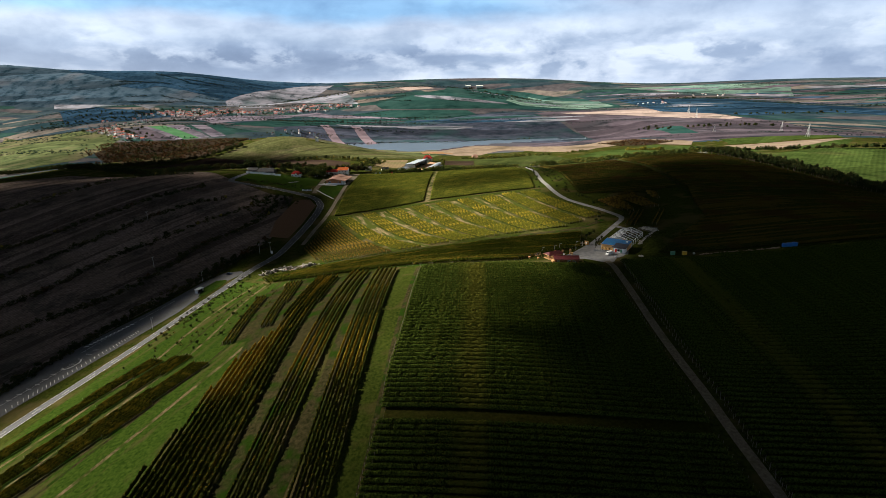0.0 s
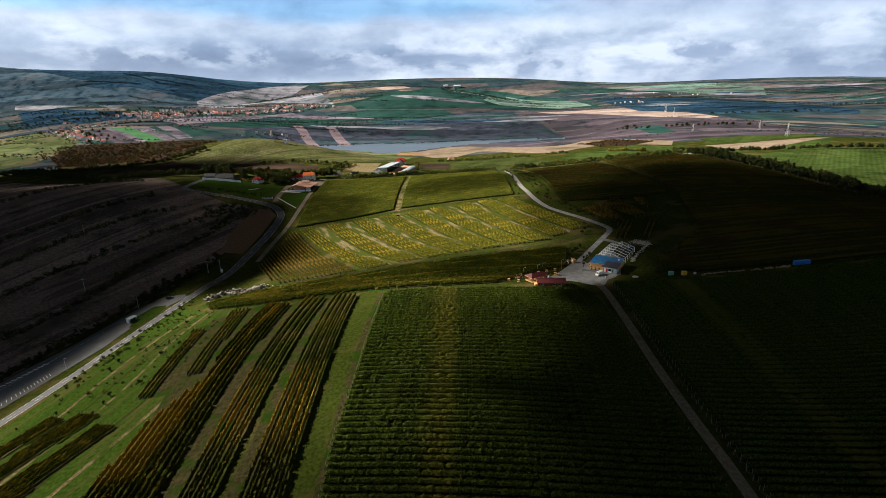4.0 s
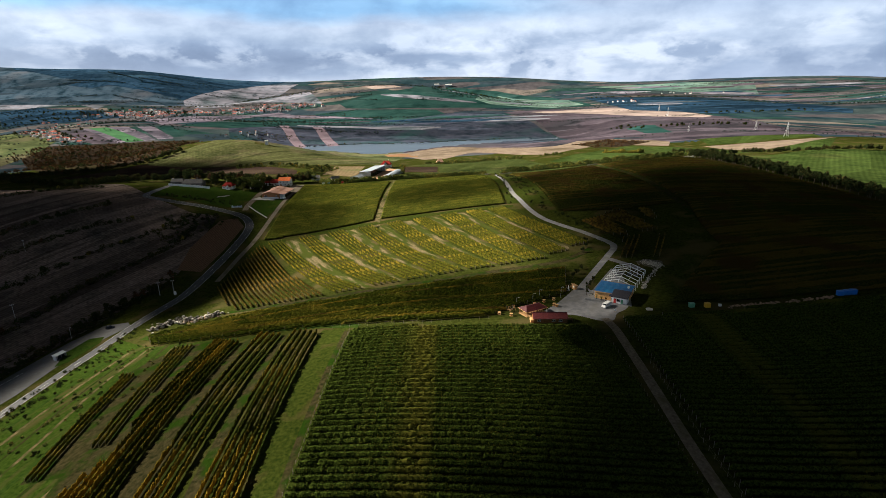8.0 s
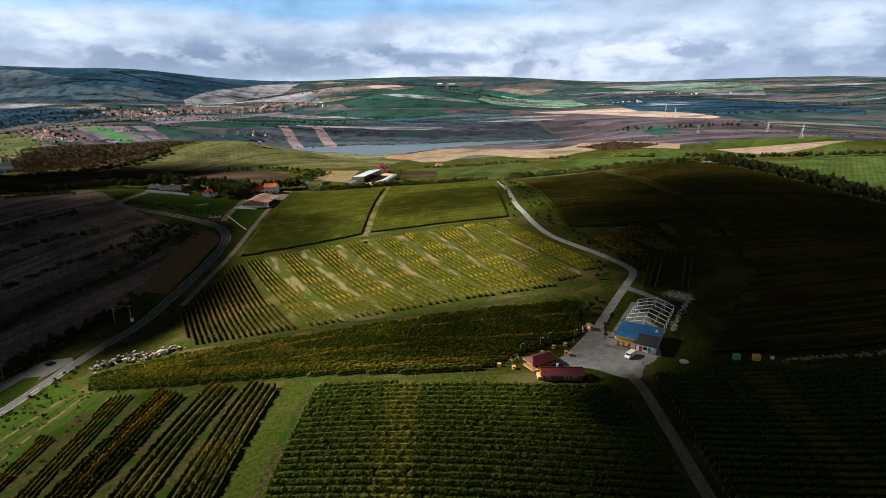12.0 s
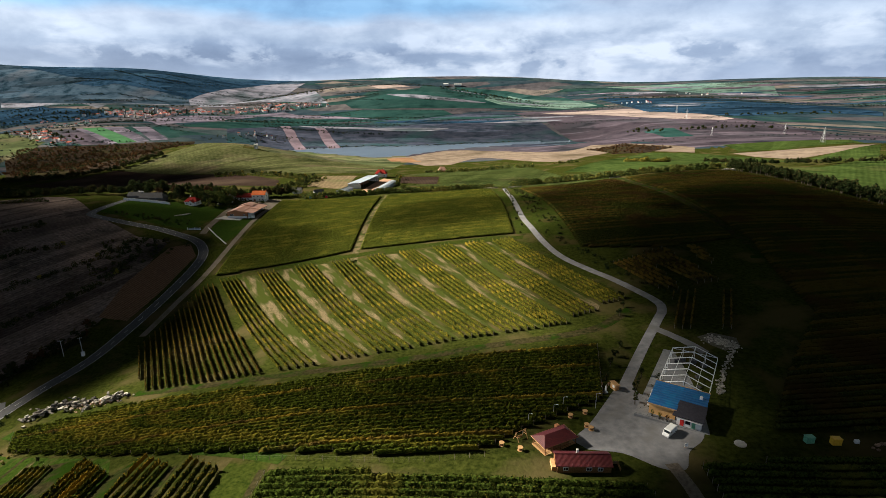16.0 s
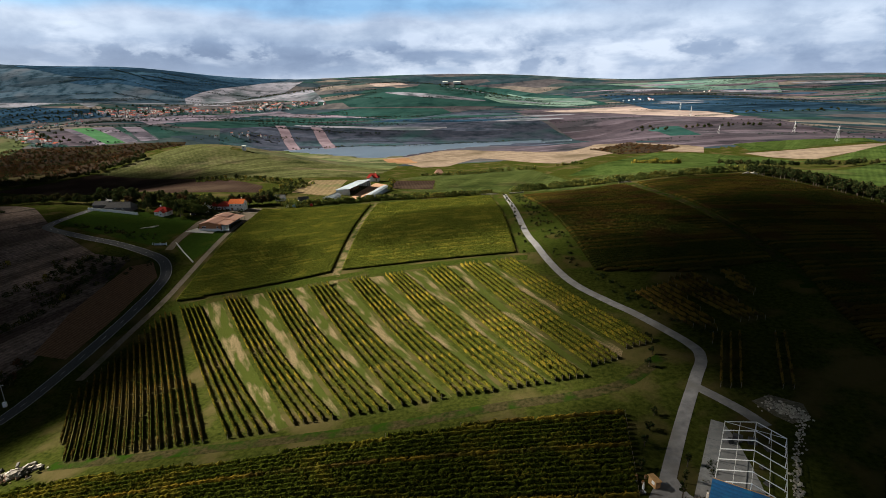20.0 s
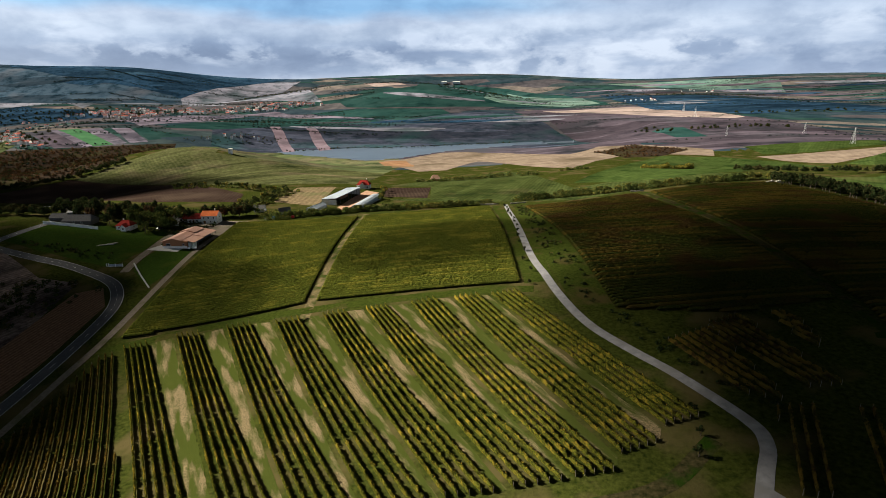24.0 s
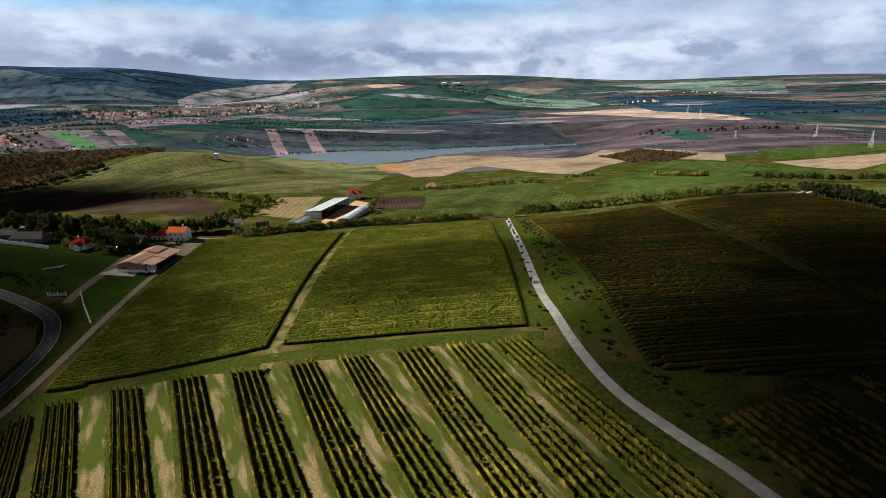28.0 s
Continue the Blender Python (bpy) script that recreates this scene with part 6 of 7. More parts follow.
def frame_hall():
    """Open aluminium portal frames of a marquee, without its cover. Local x runs along the hall, -y across it."""
    o = Vector((44.6, 307.6)) + AX * 12.5
    top = thing("frame_hall", "open white aluminium marquee frame without cover", "marquee frame", o.x, o.y, WINE_RZ, z=PAD_Z + 0.05)
    L, W, eave, ridge, n = 26.0, 14.2, 3.6, 6.0, 7
    for k in range(n):
        x = L * k / (n - 1)
        bm = bmesh.new()
        for y in (0, -W):
            box(bm, x, y, eave / 2, 0.26, 0.16, eave)
            box(bm, x, y, 0.03, 0.5, 0.4, 0.06)
        for y0, y1 in ((0, -W / 2), (-W, -W / 2)):
            rod(bm, (x, y0, eave), (x, y1, ridge), 0.15, 4)
        if k in (0, n - 1):
            for y in (-W * 0.25, -W * 0.5, -W * 0.75):
                h = eave + (ridge - eave) * (1 - abs(y + W / 2) / (W / 2))
                box(bm, x, y, h / 2, 0.16, 0.16, h)
            box(bm, x, -W / 2, eave, 0.12, W, 0.12)
        part("portal_frame", bm, FRAME_WHITE, top)
    for y, z in ((0, eave), (-W, eave), (-W / 2, ridge), (-W * 0.25, (eave + ridge) / 2), (-W * 0.75, (eave + ridge) / 2)):
        part("purlin", boxes((L / 2, y, z, L, 0.1, 0.12)), FRAME_WHITE, top)
    for y in (0, -W):
        part("brace", rods(0.025, ((0, y, 0.1), (L / 6, y, eave)), ((L / 6, y, 0.1), (0, y, eave)), ((L, y, 0.1), (L * 5 / 6, y, eave)), ((L * 5 / 6, y, 0.1), (L, y, eave))), FRAME_WHITE, top)
    for k, (x, y, sx, sy, sz) in enumerate(((24.5, -3.5, 1.6, 2.4, 1.5), (24.6, -7, 1.4, 2.2, 1.7), (22.5, -2, 1.2, 1.2, 1.2), (23.4, -10.5, 2.0, 1.2, 1.3), (15.5, -9.6, 1.2, 1.0, 0.7), (9.5, -10.8, 1.6, 0.9, 0.5))):
        part("pallet_load", boxes((x, y, sz / 2, sx, sy, sz, k * 11)), DARKSTEEL, top, "dark wrapped goods on the slab")


frame_hall()


def annex():
    o = Vector((44.6, 307.6))
    top = thing("winery", "ochre winery building with a blue membrane roof", "winery", o.x, o.y, WINE_RZ, z=PAD_Z + 0.05)
    W, D = 14.2, 12.0
    part("wall", boxes((0.2, -3.9, 1.6, 0.4, 7.8, 3.2), (D / 2, -0.2, 1.7, D - 0.8, 0.4, 3.4), (D / 2, -W + 0.2, 1.7, D, 0.4, 3.4), (D - 0.2, -W / 2, 1.9, 0.4, W - 0.8, 3.8)), OCHRE_WALL, top)
    bm = bmesh.new()
    v = [bm.verts.new(p) for p in ((-0.4, 0.5, 3.25), (-0.4, -7.4, 3.25), (4.6, -7.4, 3.6), (4.6, -W - 0.4, 3.6), (D + 0.2, -W - 0.4, 4.1), (D + 0.2, 0.5, 4.1))]
    f = bm.faces.new(v[::-1])
    r = bmesh.ops.extrude_face_region(bm, geom=[f])
    bmesh.ops.translate(bm, verts=[q for q in r["geom"] if isinstance(q, bmesh.types.BMVert)], vec=(0, 0, 0.22))
    bmesh.ops.recalc_face_normals(bm, faces=bm.faces)
    roof = part("roof", bm, BLUE_SHEET, top, "blue membrane roof")
    part("roof_edge", boxes((D + 0.3, -W / 2, 4.2, 0.25, W + 1.0, 0.35), (-0.48, -3.4, 3.35, 0.16, 8.0, 0.3)), PINE, roof)
    part("roof_vent", boxes((8.3, -12.6, 4.4, 0.9, 0.8, 0.7)), WHITE_GLOSS, roof)
    # dark porch roof and white shop front
    bm = bmesh.new()
    v = [bm.verts.new(p) for p in ((-2.6, -6.6, 2.9), (-2.6, -W - 0.6, 2.9), (4.8, -W - 0.6, 3.75), (4.8, -7.4, 3.75))]
    f = bm.faces.new(v[::-1])
    r = bmesh.ops.extrude_face_region(bm, geom=[f])
    bmesh.ops.translate(bm, verts=[q for q in r["geom"] if isinstance(q, bmesh.types.BMVert)], vec=(0, 0, 0.2))
    bmesh.ops.recalc_face_normals(bm, faces=bm.faces)
    part("porch_roof", bm, ANTHRACITE, top, "anthracite sheet porch roof")
    front = part("shop_front", boxes((-1.6, -11.0, 1.25, 0.3, 6.4, 2.5), (0.6, -W + 0.1, 1.3, 4.2, 0.25, 2.6)), WHITE_GLOSS, top, "white shop front")
    part("awning", boxes((-2.3, -11.0, 2.5, 1.4, 6.6, 0.1, 0, 0.0, 0, 12)), FRAME_WHITE, top)
    part("door", boxes((-1.78, -9.2, 1.0, 0.08, 1.0, 2.0)), RED_GLOSS, front, "red door")
    part("door", boxes((-1.78, -12.2, 1.0, 0.08, 0.9, 2.0)), MINT_PLASTIC, front, "pale green door")
    part("window", boxes((-1.78, -10.7, 1.4, 0.08, 1.3, 1.1)), GLASS_DARK, front)
    part("gate", boxes((0.1, -7.9, 1.3, 0.3, 1.5, 2.6)), DARKSTEEL, top)
    for k in range(3):
        bm = bmesh.new()
        rod(bm, (-1.3 - 0.3 * k, -1.2 - k * 2.1, 0), (-1.3 - 0.3 * k, -1.2 - k * 2.1, 0.5), 0.32, 8)
        part("planter", bm, DARKSTEEL, top)
        q, ff = leaf_cloud([((-1.3 - 0.3 * k, -1.2 - k * 2.1, 1.3), (0.5, 0.5, 0.9))], 60, 0.22, TREE_RNG)
        ob = new("plant", raw_mesh("plant", q, ff, (LEAF_GREEN, LEAF_YELLOW, LEAF_RUST)[k]))
        ob.parent = top
    part("service_box", boxes((7.5, 0.8, 0.8, 1.0, 0.8, 1.6), (4.0, 0.8, 0.6, 0.8, 0.7, 1.2), (9.0, 0.9, 1.2, 0.5, 0.5, 2.4)), WHITE_GLOSS, top)


annex()


def pavilion():
    """Open timber shelter under a maroon hipped roof."""
    top = thing("pavilion", "open timber pavilion under a maroon sheet roof", "pavilion", 16.2, 291.8, 33)
    L, W, eave, rise = 11.2, 6.2, 2.5, 1.5
    bm = bmesh.new()
    lx, wy = L / 2, W / 2
    lo = [bm.verts.new(p) for p in ((-lx, -wy, eave), (lx, -wy, eave), (lx, wy, eave), (-lx, wy, eave))]
    hi = [bm.verts.new(p) for p in ((-lx + 2.2, 0, eave + rise), (lx - 2.2, 0, eave + rise))]
    for f in ((lo[0], lo[1], hi[1], hi[0]), (lo[2], lo[3], hi[0], hi[1]), (lo[1], lo[2], hi[1]), (lo[3], lo[0], hi[0]), (lo[3], lo[2], lo[1], lo[0])):
        bm.faces.new(f)
    bmesh.ops.recalc_face_normals(bm, faces=bm.faces)
    roof = part("roof", bm, MAROON, top, "maroon sheet roof")
    bm = bmesh.new()
    for a, b in ((0, 1), (1, 2), (2, 3), (3, 0)):
        p, q = [((-lx, -wy), (lx, -wy), (lx, wy), (-lx, wy))[k] for k in (a, b)]
        rod(bm, (*p, eave - 0.06), (*q, eave - 0.06), 0.09, 4)
    part("gutter", bm, PINE, roof)
    for x in (-5, -2.5, 0, 2.5, 5):
        for y in (-2.7, 2.7):
            part("post", boxes((x, y, 1.0, 0.16, 0.16, 3.2)), TIMBER, top)
    part("railing", boxes((0, -2.7, 0.9, 10, 0.08, 0.1), (0, -2.7, 0.5, 10, 0.05, 0.08), (-5, 0, 0.9, 0.08, 5.4, 0.1), (-5, 0, 0.5, 0.05, 5.4, 0.08), (0, 2.7, 0.9, 10, 0.08, 0.1)), TIMBER, top)
    part("deck", boxes((0, 0, -0.2, 10.6, 5.8, 0.7)), PINE, top)
    for x in (-3, 0, 3):
        part("table", boxes((x, 0, 0.9, 1.6, 0.8, 0.06), (x - 0.6, 0, 0.5, 0.1, 0.6, 0.75), (x + 0.6, 0, 0.5, 0.1, 0.6, 0.75), (x, 0.75, 0.6, 1.6, 0.28, 0.05), (x, -0.75, 0.6, 1.6, 0.28, 0.05)), TIMBER, top)
    part("oven", boxes((3.6, 3.6, 1.2, 1.0, 1.0, 3.0)), BRICK_WALL, top, "brick oven stack")


pavilion()
lodge = house("long low timber lodge with a maroon roof and white chimney", 22.4, 283.2, 5, 13.4, 5.2, 2.2, 1.3, TIMBER, MAROON,
              wins=(("s", -4.6, 1.2, 1.2, 0.9), ("s", 1.2, 1.2, 1.3, 0.9), ("s", 4, 1.2, 1.2, 0.9)), doors=(("s", -1.5, 0, 0.9, 2.0),), over=0.35, category="lodge", name="lodge")
part("chimney", boxes((-1.2, 0.7, 3.6, 0.55, 0.55, 1.8)), WHITEWASH, lodge, "white rendered chimney")
part("porch", boxes((-7.4, -0.4, 0.6, 1.0, 3.2, 1.2), (8.0, 0.8, 0.5, 2.8, 0.1, 1.1), (9.2, -0.6, 0.5, 0.1, 2.8, 1.1)), PINE, lodge)


def cable_drum(x, y):
    top = thing("cable_drum", "wooden cable drum used as a table on grass", "cable drum", x, y, TREE_RNG.uniform(0, 90), "cable drum tables")
    for z in (0.1, 1.0):
        bm = bmesh.new()
        rod(bm, (0, 0, z - 0.05), (0, 0, z + 0.05), 0.75, 16)
        part("flange", bm, PINE, top)
    bm = bmesh.new()
    rod(bm, (0, 0, 0.1), (0, 0, 1.0), 0.42, 12)
    part("core", bm, TIMBER, top)


for x, y in ((2.0, 290.2), (7.0, 288.4), (22.0, 305.2), (26.5, 307.4), (26, 300.5), (27, 299)):
    cable_drum(x, y)


def swing(x, y):
    top = thing("garden_swing", "pale wooden garden swing with A-frames", "swing", x, y, 40)
    for sx in (-1.6, 1.6):
        part("a_frame", rods(0.08, ((sx, -1.1, 0), (sx, 0, 2.6)), ((sx, 1.1, 0), (sx, 0, 2.6)), ((sx, -0.5, 1.2), (sx, 0.5, 1.2))), PINE, top)
    part("beam", rods(0.08, ((-1.9, 0, 2.6), (1.9, 0, 2.6))), PINE, top)
    part("seat", boxes((0, 0, 0.6, 1.4, 0.5, 0.06), (0, 0.25, 0.9, 1.4, 0.06, 0.5)), PINE, top)
    part("chain", rods(0.02, ((-0.65, 0, 0.6), (-0.65, 0, 2.6)), ((0.65, 0, 0.6), (0.65, 0, 2.6))), METAL, top)


swing(7.2, 293.6)


def lamp_post(x, y, h, label, group=""):
    top = thing("street_lamp", label, "lamp post", x, y, 0, group)
    bm = bmesh.new()
    rod(bm, (0, 0, -0.4), (0, 0, h), 0.08, 8, 0.05)
    part("pole", bm, METAL, top)
    part("arm", rods(0.035, ((0, 0, h), (0.8, 0, h + 0.15))), METAL, top)
    part("head", boxes((0.95, 0, h + 0.14, 0.6, 0.22, 0.12), bevel=0.03), WHITE_GLOSS, top)


for x, y, h in ((30, 310.6, 5.0), (17, 305, 4.2), (20.2, 309.5, 4.2), (9.5, 300, 4.0)):
    lamp_post(x, y, h, "slim pale post at the edge of the vines", "posts by the pavilion")


def garden_corner():
    """The tasting corner beside the yard: closed parasol, barrels, bar and stools."""
    x, y = 34.5, 320.5
    top = thing("parasol", "closed white garden parasol on a dark base", "parasol", x, y - 1)
    bm = bmesh.new()
    rod(bm, (0, 0, 0), (0, 0, 3.0), 0.04, 8)
    part("pole", bm, METAL, top)
    bm = bmesh.new()
    rod(bm, (0, 0, 1.0), (0, 0, 2.2), 0.3, 10, 0.22)
    rod(bm, (0, 0, 2.2), (0, 0, 3.0), 0.22, 10, 0.03)
    part("cover", bm, WHITE_GLOSS, top)
    bm = bmesh.new()
    rod(bm, (0, 0, 0), (0, 0, 0.14), 0.7, 12)
    part("base", bm, DARKSTEEL, top)
    bar = thing("bar_counter", "small timber bar hut with a white board", "bar hut", x + 3.2, y + 1.5, 25)
    part("body", boxes((0, 0, 0.9, 1.4, 2.6, 2.0)), PINE, bar)
    part("roof", boxes((0, 0, 2.1, 1.9, 3.2, 0.12, 0, 0, 0, 8)), PINE, bar)
    part("board", boxes((-0.75, -0.4, 1.3, 0.06, 1.0, 0.9)), WHITE_GLOSS, bar)
    for k in range(4):
        b = thing("barrel", "dark wooden barrel beside the bar", "barrel", x - 1.5 + k * 1.1, y + 1.8 + (k % 2) * 2.0, 0, "barrels")
        bm = bmesh.new()
        rod(bm, (0, 0, 0), (0, 0, 0.5), 0.3, 12, 0.38)
        rod(bm, (0, 0, 0.5), (0, 0, 1.0), 0.38, 12, 0.3)
        part("staves", bm, TIMBER, b)
        bm = bmesh.new()
        rod(bm, (0, 0, 0.28), (0, 0, 0.34), 0.375, 12)
        rod(bm, (0, 0, 0.66), (0, 0, 0.72), 0.375, 12)
        part("hoop", bm, METAL, b)
    for k in range(5):
        c = thing("chair", "small garden chair on the gravel", "chair", x - 2.2 + (k % 3) * 1.3, y - 1.5 + (k // 3) * 3.6, k * 70, "garden chairs")
        part("seat", boxes((0, 0, 0.45, 0.45, 0.45, 0.05)), (FRAME_WHITE, TIMBER)[k % 2], c)
        part("backrest", boxes((0, 0.22, 0.75, 0.45, 0.05, 0.5)), (FRAME_WHITE, TIMBER)[k % 2], c)
        for sx in (-0.2, 0.2):
            for sy in (-0.2, 0.2):
                part("leg", boxes((sx, sy, 0.22, 0.04, 0.04, 0.45)), DARKSTEEL, c)


garden_corner()


def vehicle(label, x, y, rz, paint, L=4.3, W=1.75, H=1.45, van=False, group=""):
    top = thing("van" if van else "car", label, "van" if van else "car", x, y, rz, group)
    prof = [(-L / 2, 0.3), (L / 2, 0.3), (L / 2, 0.85), (L * 0.42, 1.0), (L * 0.30, H * 0.98), (-L * 0.47, H), (-L / 2, H * 0.9)] if van else \
           [(-L / 2, 0.3), (L / 2, 0.3), (L / 2, 0.7), (L * 0.2, 0.85), (L * 0.05, H), (-L * 0.32, H), (-L * 0.47, 0.9), (-L / 2, 0.85)]
    bm = bmesh.new()
    a = [bm.verts.new((px, -W / 2, pz)) for px, pz in prof]
    b = [bm.verts.new((px, W / 2, pz)) for px, pz in prof]
    n = len(prof)
    bm.faces.new(a)
    bm.faces.new(b[::-1])
    for k in range(n):
        bm.faces.new((a[k], b[k], b[(k + 1) % n], a[(k + 1) % n]))
    bmesh.ops.recalc_face_normals(bm, faces=bm.faces)
    bmesh.ops.bevel(bm, geom=list(bm.edges), offset=0.07, segments=2, affect="EDGES")
    body = part("body", bm, paint, top)
    if van:
        part("windscreen", boxes((L * 0.368, 0, (1.0 + H * 0.98) / 2 + 0.06, 0.05, W * 0.82, 0.62, 0, 0, 0, -38)), GLASS_DARK, body)
        for s in (-1, 1):
            part("side_window", boxes((L * 0.24, s * W / 2, H * 0.74, 0.8, 0.04, 0.45)), GLASS_DARK, body)
            part("rear_window", boxes((-L / 2, s * W * 0.22, H * 0.7, 0.05, W * 0.32, 0.5)), GLASS_DARK, body)
            part("tail_light", boxes((-L / 2, s * W * 0.45, H * 0.5, 0.06, 0.12, 0.4)), RED_GLOSS, body)
    else:
        part("windscreen", boxes((L * 0.125, 0, 1.16, 0.05, W * 0.8, 0.62, 0, 0, 0, -46)), GLASS_DARK, body)
        for s in (-1, 1):
            part("side_window", boxes((-L * 0.12, s * W / 2, H * 0.8, L * 0.36, 0.05, 0.32)), GLASS_DARK, body)
        part("rear_window", boxes((-L * 0.4, 0, 1.2, 0.05, W * 0.75, 0.5, 0, 0, 0, 36)), GLASS_DARK, body)
    for sx in (-L * 0.31, L * 0.31):
        for s in (-1, 1):
            bm = bmesh.new()
            rod(bm, (sx, s * (W / 2 - 0.2), 0.32), (sx, s * (W / 2 + 0.01), 0.32), 0.32, 14)
            wheel = part("wheel", bm, RUBBER, top)
            bm = bmesh.new()
            rod(bm, (sx, s * (W / 2), 0.32), (sx, s * (W / 2 + 0.03), 0.32), 0.19, 10)
            part("rim", bm, METAL, wheel)
    return top


vehicle("white delivery van parked on the winery yard", 48.0, 298.6, 228, WHITE_GLOSS, 4.9, 1.9, 2.05, True)
vehicle("dark car at the end of the car park", -219, 334, 20, DARK_GLOSS)
for (x, y), rz, m, w in zip(((-260, 607), (-262, 616), (-257, 621), (-254, 617), (-229, 612)), (60, 80, 10, 20, 30), (DARK_GLOSS, SILVER_GLOSS, WHITE_GLOSS, WHITE_GLOSS, GREEN_GLOSS), ("dark", "silver", "white", "white", "green")):
    vehicle(w + " car parked in the farm yard", x, y, rz, m, group="cars in the farm yard")


def bin_box(label, x, y, mat, rz=0.0, s=1.0, group=""):
    top = thing("container", label, "container", x, y, rz, group)
    part("body", boxes((0, 0, 0.75 * s, 1.9 * s, 1.3 * s, 1.5 * s), bevel=0.08), mat, top)
    part("lid", boxes((0, 0, 1.55 * s, 2.0 * s, 1.4 * s, 0.16 * s), bevel=0.05), mat, top)


bin_box("mint green plastic container on the field edge", 82.3, 296.3, MINT_PLASTIC, 12, 1.15)
bin_box("yellow plastic container on the field edge", 88.3, 295.6, YELLOW_PLASTIC, 5, 1.2)
bin_box("small white crate on the field edge", 93.5, 296, WHITE_GLOSS, 0, 0.6)
for k in range(3):
    bin_box("blue plastic tank on the field edge", 140.6 + k * 2.5, 298.6 + 0.1 * k, BLUE_PLASTIC, 4, 1.25, "blue tanks")
slab = thing("manhole_slab", "flat pale round slab in grass", "slab", 65, 295)
bm = bmesh.new()
rod(bm, (0, 0, -0.2), (0, 0, 0.2), 1.5, 18)
part("disc", bm, CONCRETE, slab)
sign = thing("notice_board", "small white board standing by the track", "board", 50.5, 292.6, 20)
part("board", boxes((0, 0, 0.9, 0.9, 0.1, 1.0)), WHITE_GLOSS, sign)
part("post", boxes((-0.3, 0, 0.3, 0.08, 0.08, 0.8), (0.3, 0, 0.3, 0.08, 0.08, 0.8)), PINE, sign)
ROCKS = []
for k in range(6):
    bm = bmesh.new()
    bmesh.ops.create_icosphere(bm, subdivisions=1, radius=0.5)
    r = random.Random(k)
    for v in bm.verts:
        v.co = Vector((v.co.x * r.uniform(0.8, 1.4), v.co.y * r.uniform(0.7, 1.2), v.co.z * r.uniform(0.5, 1.0)))
    me = bpy.data.meshes.new("stone")
    bm.to_mesh(me)
    bm.free()
    ROCKS.append(me)
BLOCKS = []
for k in range(4):
    bm = bmesh.new()
    box(bm, 0, 0, 0, (1.6, 1.1, 2.2, 0.9)[k], (0.7, 0.9, 0.6, 0.8)[k], (0.5, 0.7, 0.4, 0.9)[k], 0, 0.05)
    me = bpy.data.meshes.new("block")
    bm.to_mesh(me)
    bm.free()
    BLOCKS.append(me)


def heap(name, label, category, line, width, count, meshes, mats, size, layers=1, seed=1):
    """Stones or blocks strewn along a line, each its own piece."""
    r = random.Random(seed)
    pts = curve(line, 8)
    top = thing(name, label, category, pts[0].x, pts[0].y)
    for k in range(count):
        t = r.random() * (len(pts) - 1)
        p = pts[int(t)].lerp(pts[min(int(t) + 1, len(pts) - 1)], t % 1)
        x, y = p.x + r.gauss(0, width), p.y + r.gauss(0, width)
        me = r.choice(meshes)
        ob = new(me.name.split(".")[0], me)
        if not me.materials:
            me.materials.append(mats[0])
        ob.parent = top
        s = size * r.uniform(0.6, 1.4)
        ob.location = Vector((x, y, float(land(x, y)) + s * 0.2 + r.random() ** 2 * (layers - 1) * 0.8)) - top.location
        ob.rotation_euler = (r.uniform(-0.3, 0.3), r.uniform(-0.3, 0.3), r.uniform(0, 6.28))
        ob.scale = (s, s, s)
    return top


def with_material(meshes, mat):
    out = []
    for me in meshes:
        c = me.copy()
        c.materials.clear()
        c.materials.append(mat)
        out.append(c)
    return out


STONES_PALE, STONES_RED, BLOCKS_PALE = with_material(ROCKS, STONE), with_material(ROCKS, RUBBLE), with_material(BLOCKS, STONE)
heap("stone_bank", "bank of pale broken stones behind the winery", "stone bank", [(78, 355), (82, 352), (84, 348)], 1.5, 200, STONES_PALE, [STONE], 0.75, 1, 3)
heap("stone_bank", "line of pale broken stones along the ditch", "stone bank", [(83, 347), (79, 340), (75, 333), (71, 325), (68.5, 319)], 0.55, 170, STONES_PALE, [STONE], 0.6, 1, 4)
heap("rubble_line", "line of reddish rubble on the field edge", "rubble", [(96, 294.6), (108, 295.6), (120, 296), (131, 297), (138, 297.6)], 0.6, 150, STONES_RED, [RUBBLE], 0.9, 1, 5)
heap("block_pile", "pile of pale stone and concrete blocks on grass", "block pile", [(-187, 325), (-183, 333), (-176, 335), (-167, 334), (-160, 337), (-154, 340)], 2.1, 200, BLOCKS_PALE + STONES_PALE[:2] + with_material(BLOCKS, DARK_STONE), [STONE], 1.1, 3, 6)
heap("brick_pile", "low heap of reddish broken brick on grass", "brick pile", [(-170, 331), (-163, 334), (-157, 337)], 1.3, 60, STONES_RED, [RUBBLE], 0.8, 2, 8)
crates = thing("crate_stack", "stack of pale crates at the top of the vineyard", "crate stack", 224, 726.5, 4)
for k in range(7):
    part("crate", boxes((-6 + k * 2, 0, 0.9 + 0.25 * (k % 3), 1.8, 2.0, 1.8 + 0.5 * (k % 3)), bevel=0.05), STONE, crates)

